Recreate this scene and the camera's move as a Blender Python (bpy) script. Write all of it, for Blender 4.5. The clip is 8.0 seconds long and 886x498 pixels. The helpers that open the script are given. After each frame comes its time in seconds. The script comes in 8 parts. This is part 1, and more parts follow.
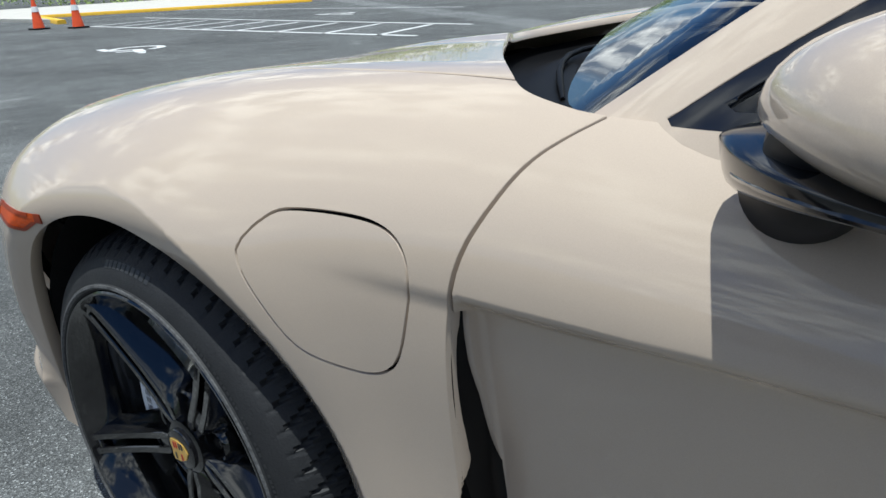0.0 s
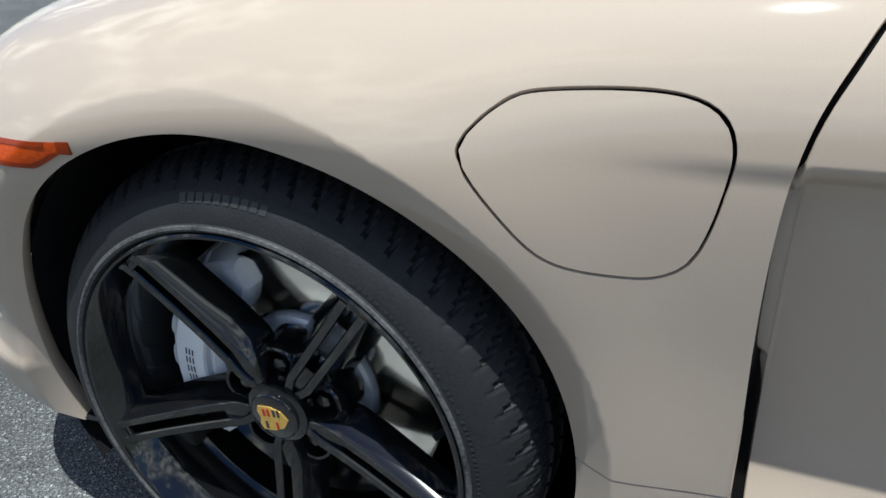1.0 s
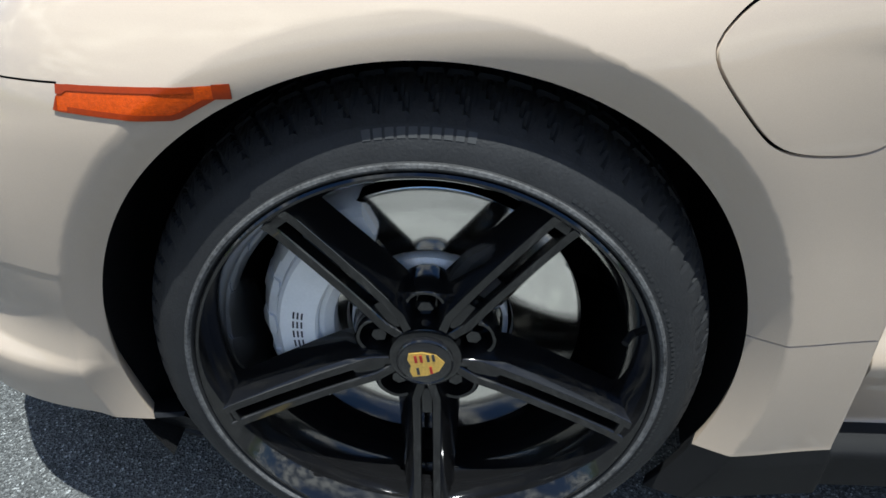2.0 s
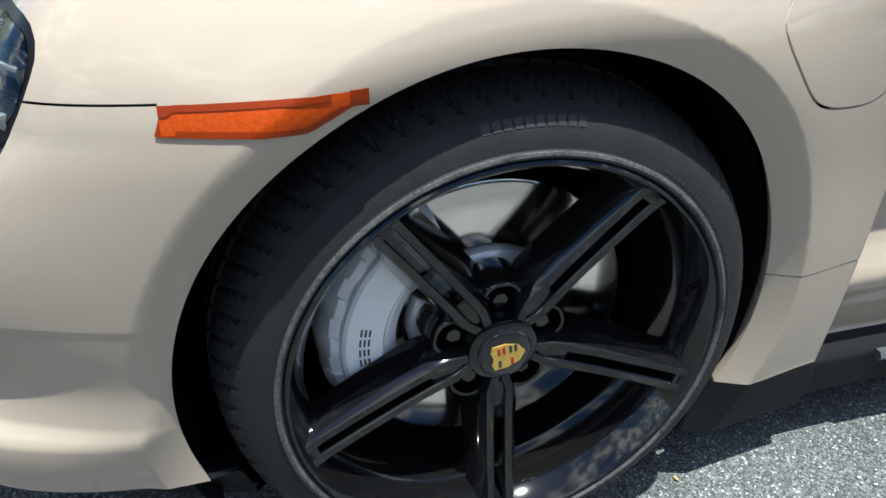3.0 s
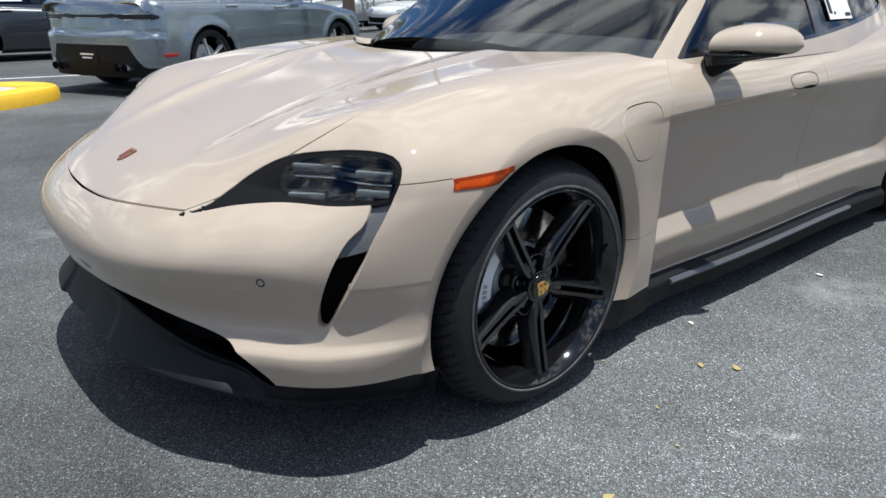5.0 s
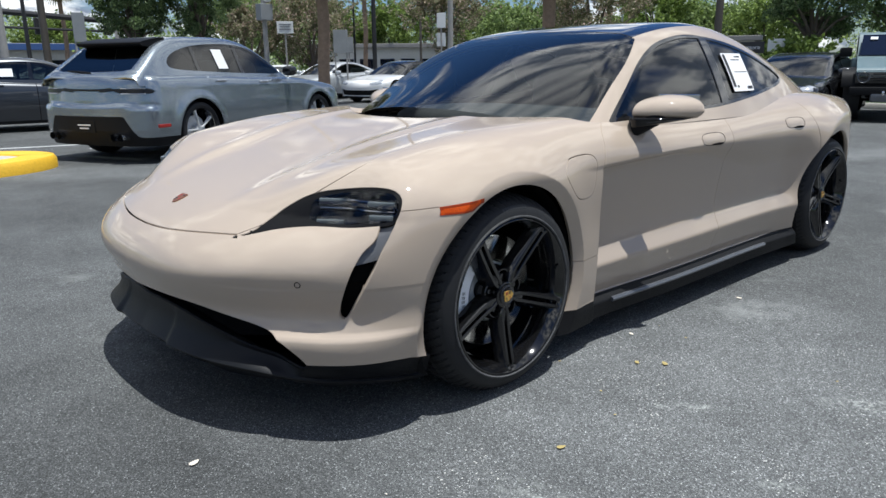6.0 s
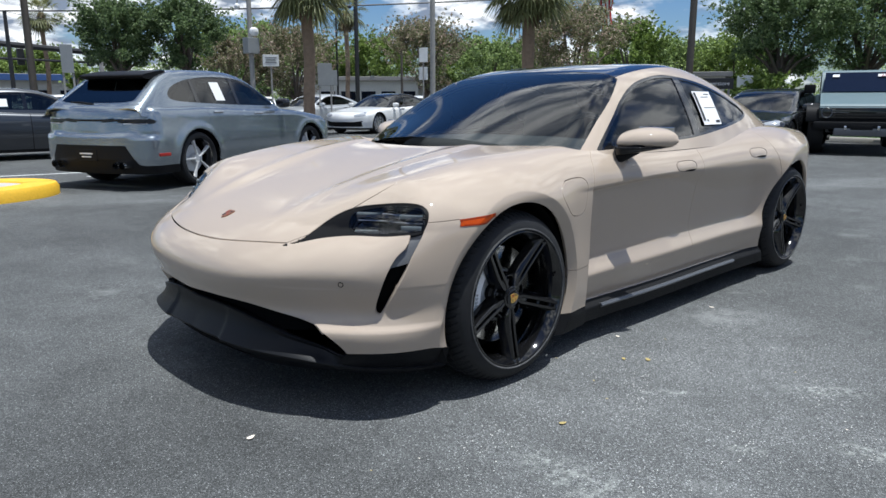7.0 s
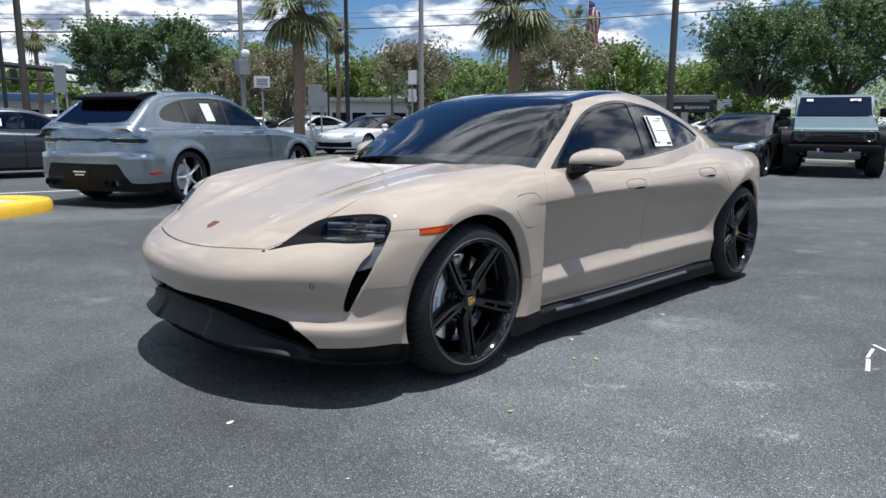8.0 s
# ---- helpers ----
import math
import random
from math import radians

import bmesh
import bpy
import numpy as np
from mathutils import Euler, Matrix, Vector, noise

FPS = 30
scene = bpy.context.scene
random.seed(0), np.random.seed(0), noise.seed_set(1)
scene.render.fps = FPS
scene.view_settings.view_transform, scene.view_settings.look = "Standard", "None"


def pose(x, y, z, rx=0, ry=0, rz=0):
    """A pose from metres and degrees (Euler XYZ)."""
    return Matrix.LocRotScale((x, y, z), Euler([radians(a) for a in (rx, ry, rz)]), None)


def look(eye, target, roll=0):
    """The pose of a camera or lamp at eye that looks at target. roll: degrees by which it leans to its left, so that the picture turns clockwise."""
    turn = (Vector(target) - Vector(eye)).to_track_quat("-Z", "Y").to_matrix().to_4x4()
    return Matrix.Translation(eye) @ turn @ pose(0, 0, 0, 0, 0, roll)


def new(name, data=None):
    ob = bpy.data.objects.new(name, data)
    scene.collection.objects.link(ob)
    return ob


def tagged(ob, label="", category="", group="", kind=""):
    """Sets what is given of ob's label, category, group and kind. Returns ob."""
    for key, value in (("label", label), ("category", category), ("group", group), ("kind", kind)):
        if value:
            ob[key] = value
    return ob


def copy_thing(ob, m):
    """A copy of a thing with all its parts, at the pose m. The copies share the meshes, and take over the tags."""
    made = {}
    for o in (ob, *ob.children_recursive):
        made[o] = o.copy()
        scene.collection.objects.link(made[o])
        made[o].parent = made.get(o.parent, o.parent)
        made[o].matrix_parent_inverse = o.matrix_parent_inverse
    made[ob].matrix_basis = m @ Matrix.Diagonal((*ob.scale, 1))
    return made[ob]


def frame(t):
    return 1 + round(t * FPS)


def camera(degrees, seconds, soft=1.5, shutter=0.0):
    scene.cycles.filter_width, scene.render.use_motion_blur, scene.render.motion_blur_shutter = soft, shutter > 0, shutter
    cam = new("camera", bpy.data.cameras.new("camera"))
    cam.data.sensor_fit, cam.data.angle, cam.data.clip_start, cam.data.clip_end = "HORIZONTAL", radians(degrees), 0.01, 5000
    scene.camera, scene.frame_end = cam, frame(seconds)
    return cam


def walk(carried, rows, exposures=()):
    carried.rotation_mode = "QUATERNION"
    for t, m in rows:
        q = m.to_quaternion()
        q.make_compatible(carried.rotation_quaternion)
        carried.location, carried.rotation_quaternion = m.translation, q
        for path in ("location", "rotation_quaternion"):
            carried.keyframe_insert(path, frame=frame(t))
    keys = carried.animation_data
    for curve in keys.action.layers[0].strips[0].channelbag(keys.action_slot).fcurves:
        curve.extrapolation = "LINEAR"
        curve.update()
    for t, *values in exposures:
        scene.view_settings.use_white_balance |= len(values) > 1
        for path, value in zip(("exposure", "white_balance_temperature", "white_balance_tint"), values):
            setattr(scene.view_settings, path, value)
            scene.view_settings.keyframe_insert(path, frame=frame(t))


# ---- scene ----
cam = camera(64.2, 8.0)
PATH = [
    (0, (-0.925, 1.371, 1.042), (0.26, -0.068, 0.318), -2.9),
    (0.5, (-0.731, 1.462, 1.022), (0.229, -0.095, 0.212), -2.7),
    (1, (-0.501, 1.504, 0.974), (0.203, -0.133, 0.065), -2.1),
    (1.5, (-0.275, 1.572, 0.958), (0.128, -0.107, -0.05), -1.4),
    (1.7, (-0.184, 1.608, 0.958), (0.1, -0.073, -0.088), -1.1),
    (2.8, (0.203, 1.588, 0.923), (-0.187, -0.083, -0.104), 0.7),
    (3, (0.285, 1.574, 0.936), (-0.218, -0.069, -0.087), 1.0),
    (3.5, (0.599, 1.623, 1.015), (-0.161, 0.047, 0.047), 1.0),
    (4, (0.83, 1.794, 1.061), (-0.127, 0.267, 0.193), 0.1),
    (4.5, (1.073, 2.004, 1.084), (-0.028, 0.512, 0.333), -0.5),
    (4.7, (1.187, 2.041, 1.11), (0.039, 0.574, 0.383), -0.4),
    (5.8, (1.701, 2.467, 1.133), (0.417, 1.024, 0.613), -0.6),
    (6, (1.765, 2.537, 1.144), (0.466, 1.1, 0.647), -0.5),
    (6.5, (1.964, 2.644, 1.147), (0.632, 1.222, 0.697), -0.3),
    (7, (2.152, 2.739, 1.156), (0.794, 1.33, 0.744), -0.1),
    (7.5, (2.232, 2.894, 1.156), (0.857, 1.494, 0.775), 0.1),
    (8, (2.287, 3.056, 1.163), (0.903, 1.656, 0.808), 0.2),
]
EXPOSURES = [(0.0, 0.14, 6150, 5), (0.5, 0.25, 6150, 5), (1.0, 0.28, 6160, 5), (1.5, 0.43, 6180, 5), (3.0, 0.57, 6240, 3), (3.6, 0.54, 6240, 4.5), (4.0, 0.25, 6290, 6), (4.5, 0.15, 6290, 7), (6.0, 0.09, 6270, 9), (8.0, 0.09, 6070, 9)]
walk(cam, [(t, look(eye, target, roll)) for t, eye, target, roll in PATH], EXPOSURES)

# ---------------------------------------------------------------- light
SUN_TILT = 10.0                       # degrees from the zenith, towards the car's left flank
SUN_BACK = 2.5                        # and a little from behind the car
world = bpy.data.worlds.new("world")
scene.world = world
world.use_nodes = True
wn, wl = world.node_tree.nodes, world.node_tree.links
wn.clear()
w_out = wn.new("ShaderNodeOutputWorld")
w_bg = wn.new("ShaderNodeBackground")
w_bg.inputs["Strength"].default_value = 0.070
sky = wn.new("ShaderNodeTexSky")
sky.sky_type, sky.sun_disc = "NISHITA", False
sky.sun_elevation, sky.sun_rotation = radians(90 - SUN_TILT), radians(-14)
sky.air_density, sky.dust_density, sky.ozone_density = 1.0, 0.6, 1.6
geo_w = wn.new("ShaderNodeTexCoord")
sep_w = wn.new("ShaderNodeSeparateXYZ")
wl.new(geo_w.outputs["Generated"], sep_w.inputs[0])
lift = wn.new("ShaderNodeMath")
lift.operation = "ADD"
lift.inputs[1].default_value = 0.28
wl.new(sep_w.outputs["Z"], lift.inputs[0])
div = []
for axis in ("X", "Y"):
    d = wn.new("ShaderNodeMath")
    d.operation = "DIVIDE"
    wl.new(sep_w.outputs[axis], d.inputs[0])
    wl.new(lift.outputs[0], d.inputs[1])
    div.append(d)
comb_w = wn.new("ShaderNodeCombineXYZ")
wl.new(div[0].outputs[0], comb_w.inputs[0])
wl.new(div[1].outputs[0], comb_w.inputs[1])
cloud = wn.new("ShaderNodeTexNoise")
cloud.inputs["Scale"].default_value = 1.7
cloud.inputs["Detail"].default_value = 9.0
cloud.inputs["Roughness"].default_value = 0.56
cloud.inputs["Distortion"].default_value = 0.0
drift = wn.new("ShaderNodeVectorMath")
drift.operation = "ADD"
drift.inputs[1].default_value = (36.322, -12.242, 0.7)
wl.new(comb_w.outputs[0], drift.inputs[0])
wl.new(drift.outputs[0], cloud.inputs["Vector"])
cl_ramp = wn.new("ShaderNodeValToRGB")
cl_ramp.color_ramp.elements[0].position = 0.485
cl_ramp.color_ramp.elements[1].position = 0.575
high = wn.new("ShaderNodeMath")
high.operation = "MULTIPLY_ADD"
high.inputs[1].default_value = 0.035
wl.new(sep_w.outputs["Z"], high.inputs[0])
wl.new(cloud.outputs["Fac"], high.inputs[2])
wl.new(high.outputs[0], cl_ramp.inputs[0])
shade_n = wn.new("ShaderNodeTexNoise")
shade_n.inputs["Scale"].default_value = 9.0
shade_n.inputs["Detail"].default_value = 6.0
wl.new(comb_w.outputs[0], shade_n.inputs["Vector"])
cl_col = wn.new("ShaderNodeValToRGB")
cl_col.color_ramp.elements[0].color = (3.6, 4.3, 5.6, 1)
cl_col.color_ramp.elements[1].color = (19.0, 19.0, 18.7, 1)
cl_col.color_ramp.elements[0].position = 0.41
cl_col.color_ramp.elements[1].position = 0.6
wl.new(shade_n.outputs["Fac"], cl_col.inputs[0])
w_mix = wn.new("ShaderNodeMix")
w_mix.data_type = "RGBA"
wl.new(cl_ramp.outputs[0], w_mix.inputs["Factor"])
deep = wn.new("ShaderNodeHueSaturation")
deep.inputs["Saturation"].default_value = 1.22
wl.new(sky.outputs[0], deep.inputs["Color"])
blue = wn.new("ShaderNodeMix")
blue.data_type, blue.blend_type = "RGBA", "MULTIPLY"
blue.inputs["Factor"].default_value = 1.0
blue.inputs["B"].default_value = (0.94, 1.07, 1.30, 1)
wl.new(deep.outputs[0], blue.inputs["A"])
wl.new(blue.outputs["Result"], w_mix.inputs["A"])
wl.new(cl_col.outputs[0], w_mix.inputs["B"])
wl.new(w_mix.outputs["Result"], w_bg.inputs["Color"])
wl.new(w_bg.outputs[0], w_out.inputs[0])

sun_data = bpy.data.lights.new("sun", "SUN")
sun_data.energy, sun_data.angle, sun_data.color = 5.0, radians(0.53), (0.985, 0.98, 0.945)
sun = new("sun", sun_data)
sun.matrix_world = look((0, 0, 0), (math.tan(radians(SUN_BACK)), -math.tan(radians(SUN_TILT)), -1))


# ---------------------------------------------------------------- materials
def shader(name, color, rough=0.5, metal=0.0, coat=0.0, spec=0.5, noise_scale=0.0, noise_amt=0.0, bump=0.0, bump_scale=0.0, coord="Object", coat_rough=0.03):
    """A principled material whose colour varies at two scales, with fine relief."""
    m = bpy.data.materials.new(name)
    m.use_nodes = True
    n, l = m.node_tree.nodes, m.node_tree.links
    b = n["Principled BSDF"]
    b.inputs["Base Color"].default_value = (*color, 1)
    b.inputs["Roughness"].default_value = rough
    b.inputs["Metallic"].default_value = metal
    b.inputs["Coat Weight"].default_value = coat
    b.inputs["Coat Roughness"].default_value = coat_rough
    b.inputs["Specular IOR Level"].default_value = spec
    tc = n.new("ShaderNodeTexCoord")
    if noise_amt > 0:
        a = n.new("ShaderNodeTexNoise")
        a.inputs["Scale"].default_value, a.inputs["Detail"].default_value = noise_scale, 6
        c = n.new("ShaderNodeTexNoise")
        c.inputs["Scale"].default_value, c.inputs["Detail"].default_value = noise_scale * 9, 3
        l.new(tc.outputs[coord], a.inputs["Vector"])
        l.new(tc.outputs[coord], c.inputs["Vector"])
        add = n.new("ShaderNodeMath")
        add.operation = "ADD"
        l.new(a.outputs["Fac"], add.inputs[0])
        l.new(c.outputs["Fac"], add.inputs[1])
        mr = n.new("ShaderNodeMapRange")
        mr.inputs["From Min"].default_value, mr.inputs["From Max"].default_value = 0.6, 1.4
        mr.inputs["To Min"].default_value, mr.inputs["To Max"].default_value = 1 - noise_amt, 1 + noise_amt
        l.new(add.outputs[0], mr.inputs["Value"])
        hsv = n.new("ShaderNodeHueSaturation")
        hsv.inputs["Color"].default_value = (*color, 1)
        l.new(mr.outputs[0], hsv.inputs["Value"])
        l.new(hsv.outputs[0], b.inputs["Base Color"])
    if bump > 0:
        e = n.new("ShaderNodeTexNoise")
        e.inputs["Scale"].default_value, e.inputs["Detail"].default_value = bump_scale, 4
        l.new(tc.outputs[coord], e.inputs["Vector"])
        bp = n.new("ShaderNodeBump")
        bp.inputs["Strength"].default_value, bp.inputs["Distance"].default_value = bump, 0.01
        l.new(e.outputs["Fac"], bp.inputs["Height"])
        l.new(bp.outputs[0], b.inputs["Normal"])
    return m


def glass(name, tint, rough=0.0, keep=0.25, ior=1.6):
    """Tinted pane: part clear, part dark film, with a glossy face."""
    m = bpy.data.materials.new(name)
    m.use_nodes = True
    n, l = m.node_tree.nodes, m.node_tree.links
    n.remove(n["Principled BSDF"])
    out = n["Material Output"]
    tr = n.new("ShaderNodeBsdfTransparent")
    tr.inputs[0].default_value = (*[keep * t for t in tint], 1)
    gl = n.new("ShaderNodeBsdfGlossy")
    gl.inputs["Roughness"].default_value = rough
    gl.inputs["Color"].default_value = (1, 1, 1, 1)
    fr = n.new("ShaderNodeFresnel")
    fr.inputs["IOR"].default_value = ior
    mx = n.new("ShaderNodeMixShader")
    l.new(fr.outputs[0], mx.inputs[0])
    l.new(tr.outputs[0], mx.inputs[1])
    l.new(gl.outputs[0], mx.inputs[2])
    l.new(mx.outputs[0], out.inputs["Surface"])
    return m


PAINT = shader("beige_paint", (0.442, 0.361, 0.286), rough=0.6, metal=0.0, spec=0.12, coat=1.0, noise_scale=900, noise_amt=0.06, coat_rough=0.035)
BLACK_GLOSS = shader("black_gloss", (0.008, 0.008, 0.009), rough=0.12, coat=0.6, noise_scale=60, noise_amt=0.1)
BLACK_PLASTIC = shader("black_plastic", (0.009, 0.0092, 0.010), rough=0.55, spec=0.15, noise_scale=40, noise_amt=0.12, bump=0.15, bump_scale=1200)
LINER = shader("arch_liner", (0.016, 0.016, 0.017), rough=0.85, spec=0.10, noise_scale=20, noise_amt=0.25, bump=0.3, bump_scale=300)
SPLITTER = shader("satin_splitter", (0.0060, 0.0068, 0.0088), rough=0.45, spec=0.22, noise_scale=40, noise_amt=0.12, bump=0.1, bump_scale=900)
DARK_VOID = shader("liner_black", (0.004, 0.004, 0.0043), rough=0.85, spec=0.08, noise_scale=20, noise_amt=0.2)
RUBBER = shader("tyre_rubber", (0.020, 0.0205, 0.022), rough=0.58, spec=0.25, noise_scale=30, noise_amt=0.2, bump=0.12, bump_scale=300)
RIM_BLACK = shader("rim_black", (0.006, 0.006, 0.0065), rough=0.07, spec=0.5, coat=0.4, coat_rough=0.03, noise_scale=50, noise_amt=0.15)
RUBBER_WORN = shader("rubber_worn", (0.085, 0.085, 0.086), rough=0.7, spec=0.25, noise_scale=22, noise_amt=0.75, bump=0.2, bump_scale=300)
STEEL = shader("hub_steel", (0.72, 0.73, 0.74), rough=0.34, metal=0.30, noise_scale=40, noise_amt=0.15)
DISC_STEEL = shader("disc_steel", (0.95, 0.92, 0.86), rough=0.13, metal=1.0, noise_scale=18, noise_amt=0.06)
CALIPER = shader("caliper_white", (0.92, 0.93, 0.94), rough=0.35, coat=0.5, noise_scale=30, noise_amt=0.05)
AMBER = shader("amber_plastic", (0.50, 0.062, 0.002), rough=0.35, spec=0.25, noise_scale=260, noise_amt=0.35, bump=0.12, bump_scale=500)
WINDSHIELD = glass("windshield_glass", (0.88, 0.96, 0.95), 0.0, 0.80, ior=1.74)
SIDE_GLASS = glass("side_glass", (0.84, 0.94, 0.93), keep=0.50, ior=1.58)
LENS = glass("lamp_lens", (1, 1, 1), keep=0.92, ior=1.42)
ROOF_GLASS = shader("roof_glass", (0.006, 0.009, 0.02), rough=0.03, coat=1.0, noise_scale=3, noise_amt=0.1)
CHROME = shader("chrome", (0.7, 0.71, 0.73), rough=0.12, metal=1.0, noise_scale=20, noise_amt=0.05)
PAPER = shader("paper_white", (0.8, 0.8, 0.79), rough=0.6, noise_scale=20, noise_amt=0.03)
INK = shader("ink_dark", (0.03, 0.03, 0.035), rough=0.6, noise_scale=20, noise_amt=0.1)
GOLD = shader("badge_gold", (0.75, 0.48, 0.12), rough=0.3, metal=0.6, noise_scale=300, noise_amt=0.2)
BADGE_RED = shader("badge_red", (0.35, 0.02, 0.015), rough=0.3, noise_scale=100, noise_amt=0.1)
LEATHER = shader("leather_dark", (0.065, 0.066, 0.070), rough=0.5, noise_scale=25, noise_amt=0.2, bump=0.3, bump_scale=400)
SKIRT_GREY = shader("skirt_strip", (0.13, 0.137, 0.15), rough=0.32, metal=0.4, noise_scale=40, noise_amt=0.08)
FIN_GREY = shader("satin_fin", (0.10, 0.103, 0.11), rough=0.35, coat=0.3, noise_scale=40, noise_amt=0.1)
MIRROR_GLOSS = shader("mirror_gloss", (0.005, 0.005, 0.006), rough=0.09, spec=0.35, coat=0.1, noise_scale=60, noise_amt=0.1)
COWL_BLACK = shader("cowl_black", (0.0045, 0.0045, 0.005), rough=0.45, spec=0.03, noise_scale=40, noise_amt=0.15)
MIRROR_BLACK = shader("mirror_black", (0.007, 0.007, 0.008), rough=0.5, spec=0.12, noise_scale=60, noise_amt=0.1)
LAMP_BLACK = shader("lamp_surround", (0.005, 0.005, 0.0055), rough=0.30, spec=0.15, noise_scale=60, noise_amt=0.1)
AMBER_DARK = shader("amber_rim", (0.26, 0.028, 0.001), rough=0.3, spec=0.3, noise_scale=200, noise_amt=0.2)
BADGE_BRONZE = shader("badge_bronze", (0.30, 0.13, 0.07), rough=0.35, metal=0.5, noise_scale=300, noise_amt=0.2)


# ---------------------------------------------------------------- mesh helpers
def spline(xs, ys):
    """Natural cubic spline through the knots, straight beyond the ends; ys may hold one row a knot."""
    xs, ys = np.asarray(xs, float), np.asarray(ys, float)
    flat = ys.ndim == 1
    ys = ys[:, None] if flat else ys
    if xs[0] > xs[-1]:
        xs, ys = xs[::-1], ys[::-1]
    n, h = len(xs), np.diff(xs)
    a, r = np.eye(n), np.zeros_like(ys)
    for i in range(1, n - 1):
        a[i, i - 1:i + 2] = h[i - 1], 2 * (h[i - 1] + h[i]), h[i]
        r[i] = 6 * ((ys[i + 1] - ys[i]) / h[i] - (ys[i] - ys[i - 1]) / h[i - 1])
    m = np.linalg.solve(a, r)

    def f(q):
        q = np.asarray(q, float)
        c = np.clip(q, xs[0], xs[-1])
        i = np.clip(np.searchsorted(xs, c) - 1, 0, n - 2)
        t, hi = (c - xs[i])[..., None], h[i][..., None]
        s = hi - t
        v = (m[i] * s ** 3 + m[i + 1] * t ** 3) / (6 * hi) + (ys[i] / hi - m[i] * hi / 6) * s + (ys[i + 1] / hi - m[i + 1] * hi / 6) * t
        lo = (ys[1] - ys[0]) / h[0] - h[0] * m[1] / 6
        hi_s = (ys[-1] - ys[-2]) / h[-1] + h[-1] * m[-2] / 6
        v = v + np.minimum(q - xs[0], 0)[..., None] * lo + np.maximum(q - xs[-1], 0)[..., None] * hi_s
        return v[..., 0] if flat else v
    return f


def smax(a, b, k):
    h = np.maximum(k - np.abs(a - b), 0) / k
    return np.maximum(a, b) + h * h * k * 0.25


def step(lo, hi, x):
    t = np.clip((x - lo) / (hi - lo), 0, 1)
    return t * t * (3 - 2 * t)


def outline(points, n=8, closed=True):
    """A smooth line through a few points (centripetal-like Catmull-Rom)."""
    p = np.asarray(points, float)
    k = len(p)
    out = []
    for i in range(k if closed else k - 1):
        a, b, c, d = (p[(i + j) % k] if closed else p[min(max(i + j, 0), k - 1)] for j in (-1, 0, 1, 2))
        for t in np.arange(n) / n:
            out.append(0.5 * (2 * b + (c - a) * t + (2 * a - 5 * b + 4 * c - d) * t * t + (3 * b - a - 3 * c + d) * t ** 3))
    if not closed:
        out.append(p[-1])
    return np.array(out)


def inside(poly):
    """Signed distance to a closed outline: negative within."""
    a, b = poly, np.roll(poly, -1, 0)

    def f(u, v):
        q = np.stack([u, v], -1)[..., None, :]
        e = b - a
        t = np.clip(((q - a) * e).sum(-1) / (e * e).sum(-1), 0, 1)
        d = np.sqrt((((q - a) - t[..., None] * e) ** 2).sum(-1)).min(-1)
        y0, y1 = a[:, 1], b[:, 1]
        vv, uu = v[..., None], u[..., None]
        cross = ((y0 > vv) != (y1 > vv)) & (uu < (b[:, 0] - a[:, 0]) * (vv - y0) / np.where(y1 == y0, 1e-9, y1 - y0) + a[:, 0])
        return np.where(cross.sum(-1) % 2 == 1, -d, d)
    return f


class Skin:
    """A fine net on a smooth implicit surface, which can be cut along lines into panels."""

    def __init__(self, field, pts, shape):
        self.field = field
        self.p = [tuple(q) for q in pts]
        nu, nv = shape
        self.faces = [[i * nv + j, i * nv + j + 1, (i + 1) * nv + j + 1, (i + 1) * nv + j] for i in range(nu - 1) for j in range(nv - 1)]

    def cut(self, f):
        p = np.array(self.p)
        v = f(p)
        v = np.where(np.abs(v) < 1e-5, 1e-5, v)
        sg = (v > 0).tolist()
        new_edges, out, todo = {}, [], []
        for face in self.faces:
            k = sg[face[0]]
            for i in face:
                if sg[i] != k:
                    todo.append(face)
                    break
            else:
                out.append(face)
        edges = set()
        for face in todo:
            for i, j in zip(face, face[1:] + face[:1]):
                if sg[i] != sg[j]:
                    edges.add((i, j) if i < j else (j, i))
        edges = sorted(edges)
        if edges:
            e = np.array(edges)
            lo, hi = p[e[:, 0]].copy(), p[e[:, 1]].copy()
            s0 = v[e[:, 0]] > 0
            for _ in range(14):
                mid = (lo + hi) / 2
                s = f(mid) > 0
                same = (s == s0)[:, None]
                lo, hi = np.where(same, mid, lo), np.where(same, hi, mid)
            mid = (lo + hi) / 2
            base = len(self.p)
            self.p += [tuple(q) for q in mid]
            new_edges = {ed: base + i for i, ed in enumerate(edges)}
        for face in todo:
            a, b = [], []
            for i, j in zip(face, face[1:] + face[:1]):
                (a if sg[i] else b).append(i)
                if sg[i] != sg[j]:
                    m = new_edges[(i, j) if i < j else (j, i)]
                    a.append(m)
                    b.append(m)
            for q in (a, b):
                if len(q) > 2:
                    out.append(q)
        self.faces = out

    def seam(self, f, gap):
        self.cut(lambda q: f(q) - gap / 2)
        self.cut(lambda q: f(q) + gap / 2)

    def finish(self):
        p = np.array(self.p)
        for _ in range(2):
            g = gradient(self.field, p)
            p = p - (self.field(p) / np.maximum((g * g).sum(1), 1e-6))[:, None] * g * np.array([1, 1, 1])
            p[:, 1] = np.maximum(p[:, 1], 0)
        g = gradient(self.field, p)
        self.n = g / np.linalg.norm(g, axis=1)[:, None]
        mid0 = np.abs(p[:, 1]) < 1e-4
        self.n[mid0, 1] = 0
        self.n /= np.linalg.norm(self.n, axis=1)[:, None]
        self.pts = p
        self.mid = np.array([p[f].mean(0) for f in self.faces])


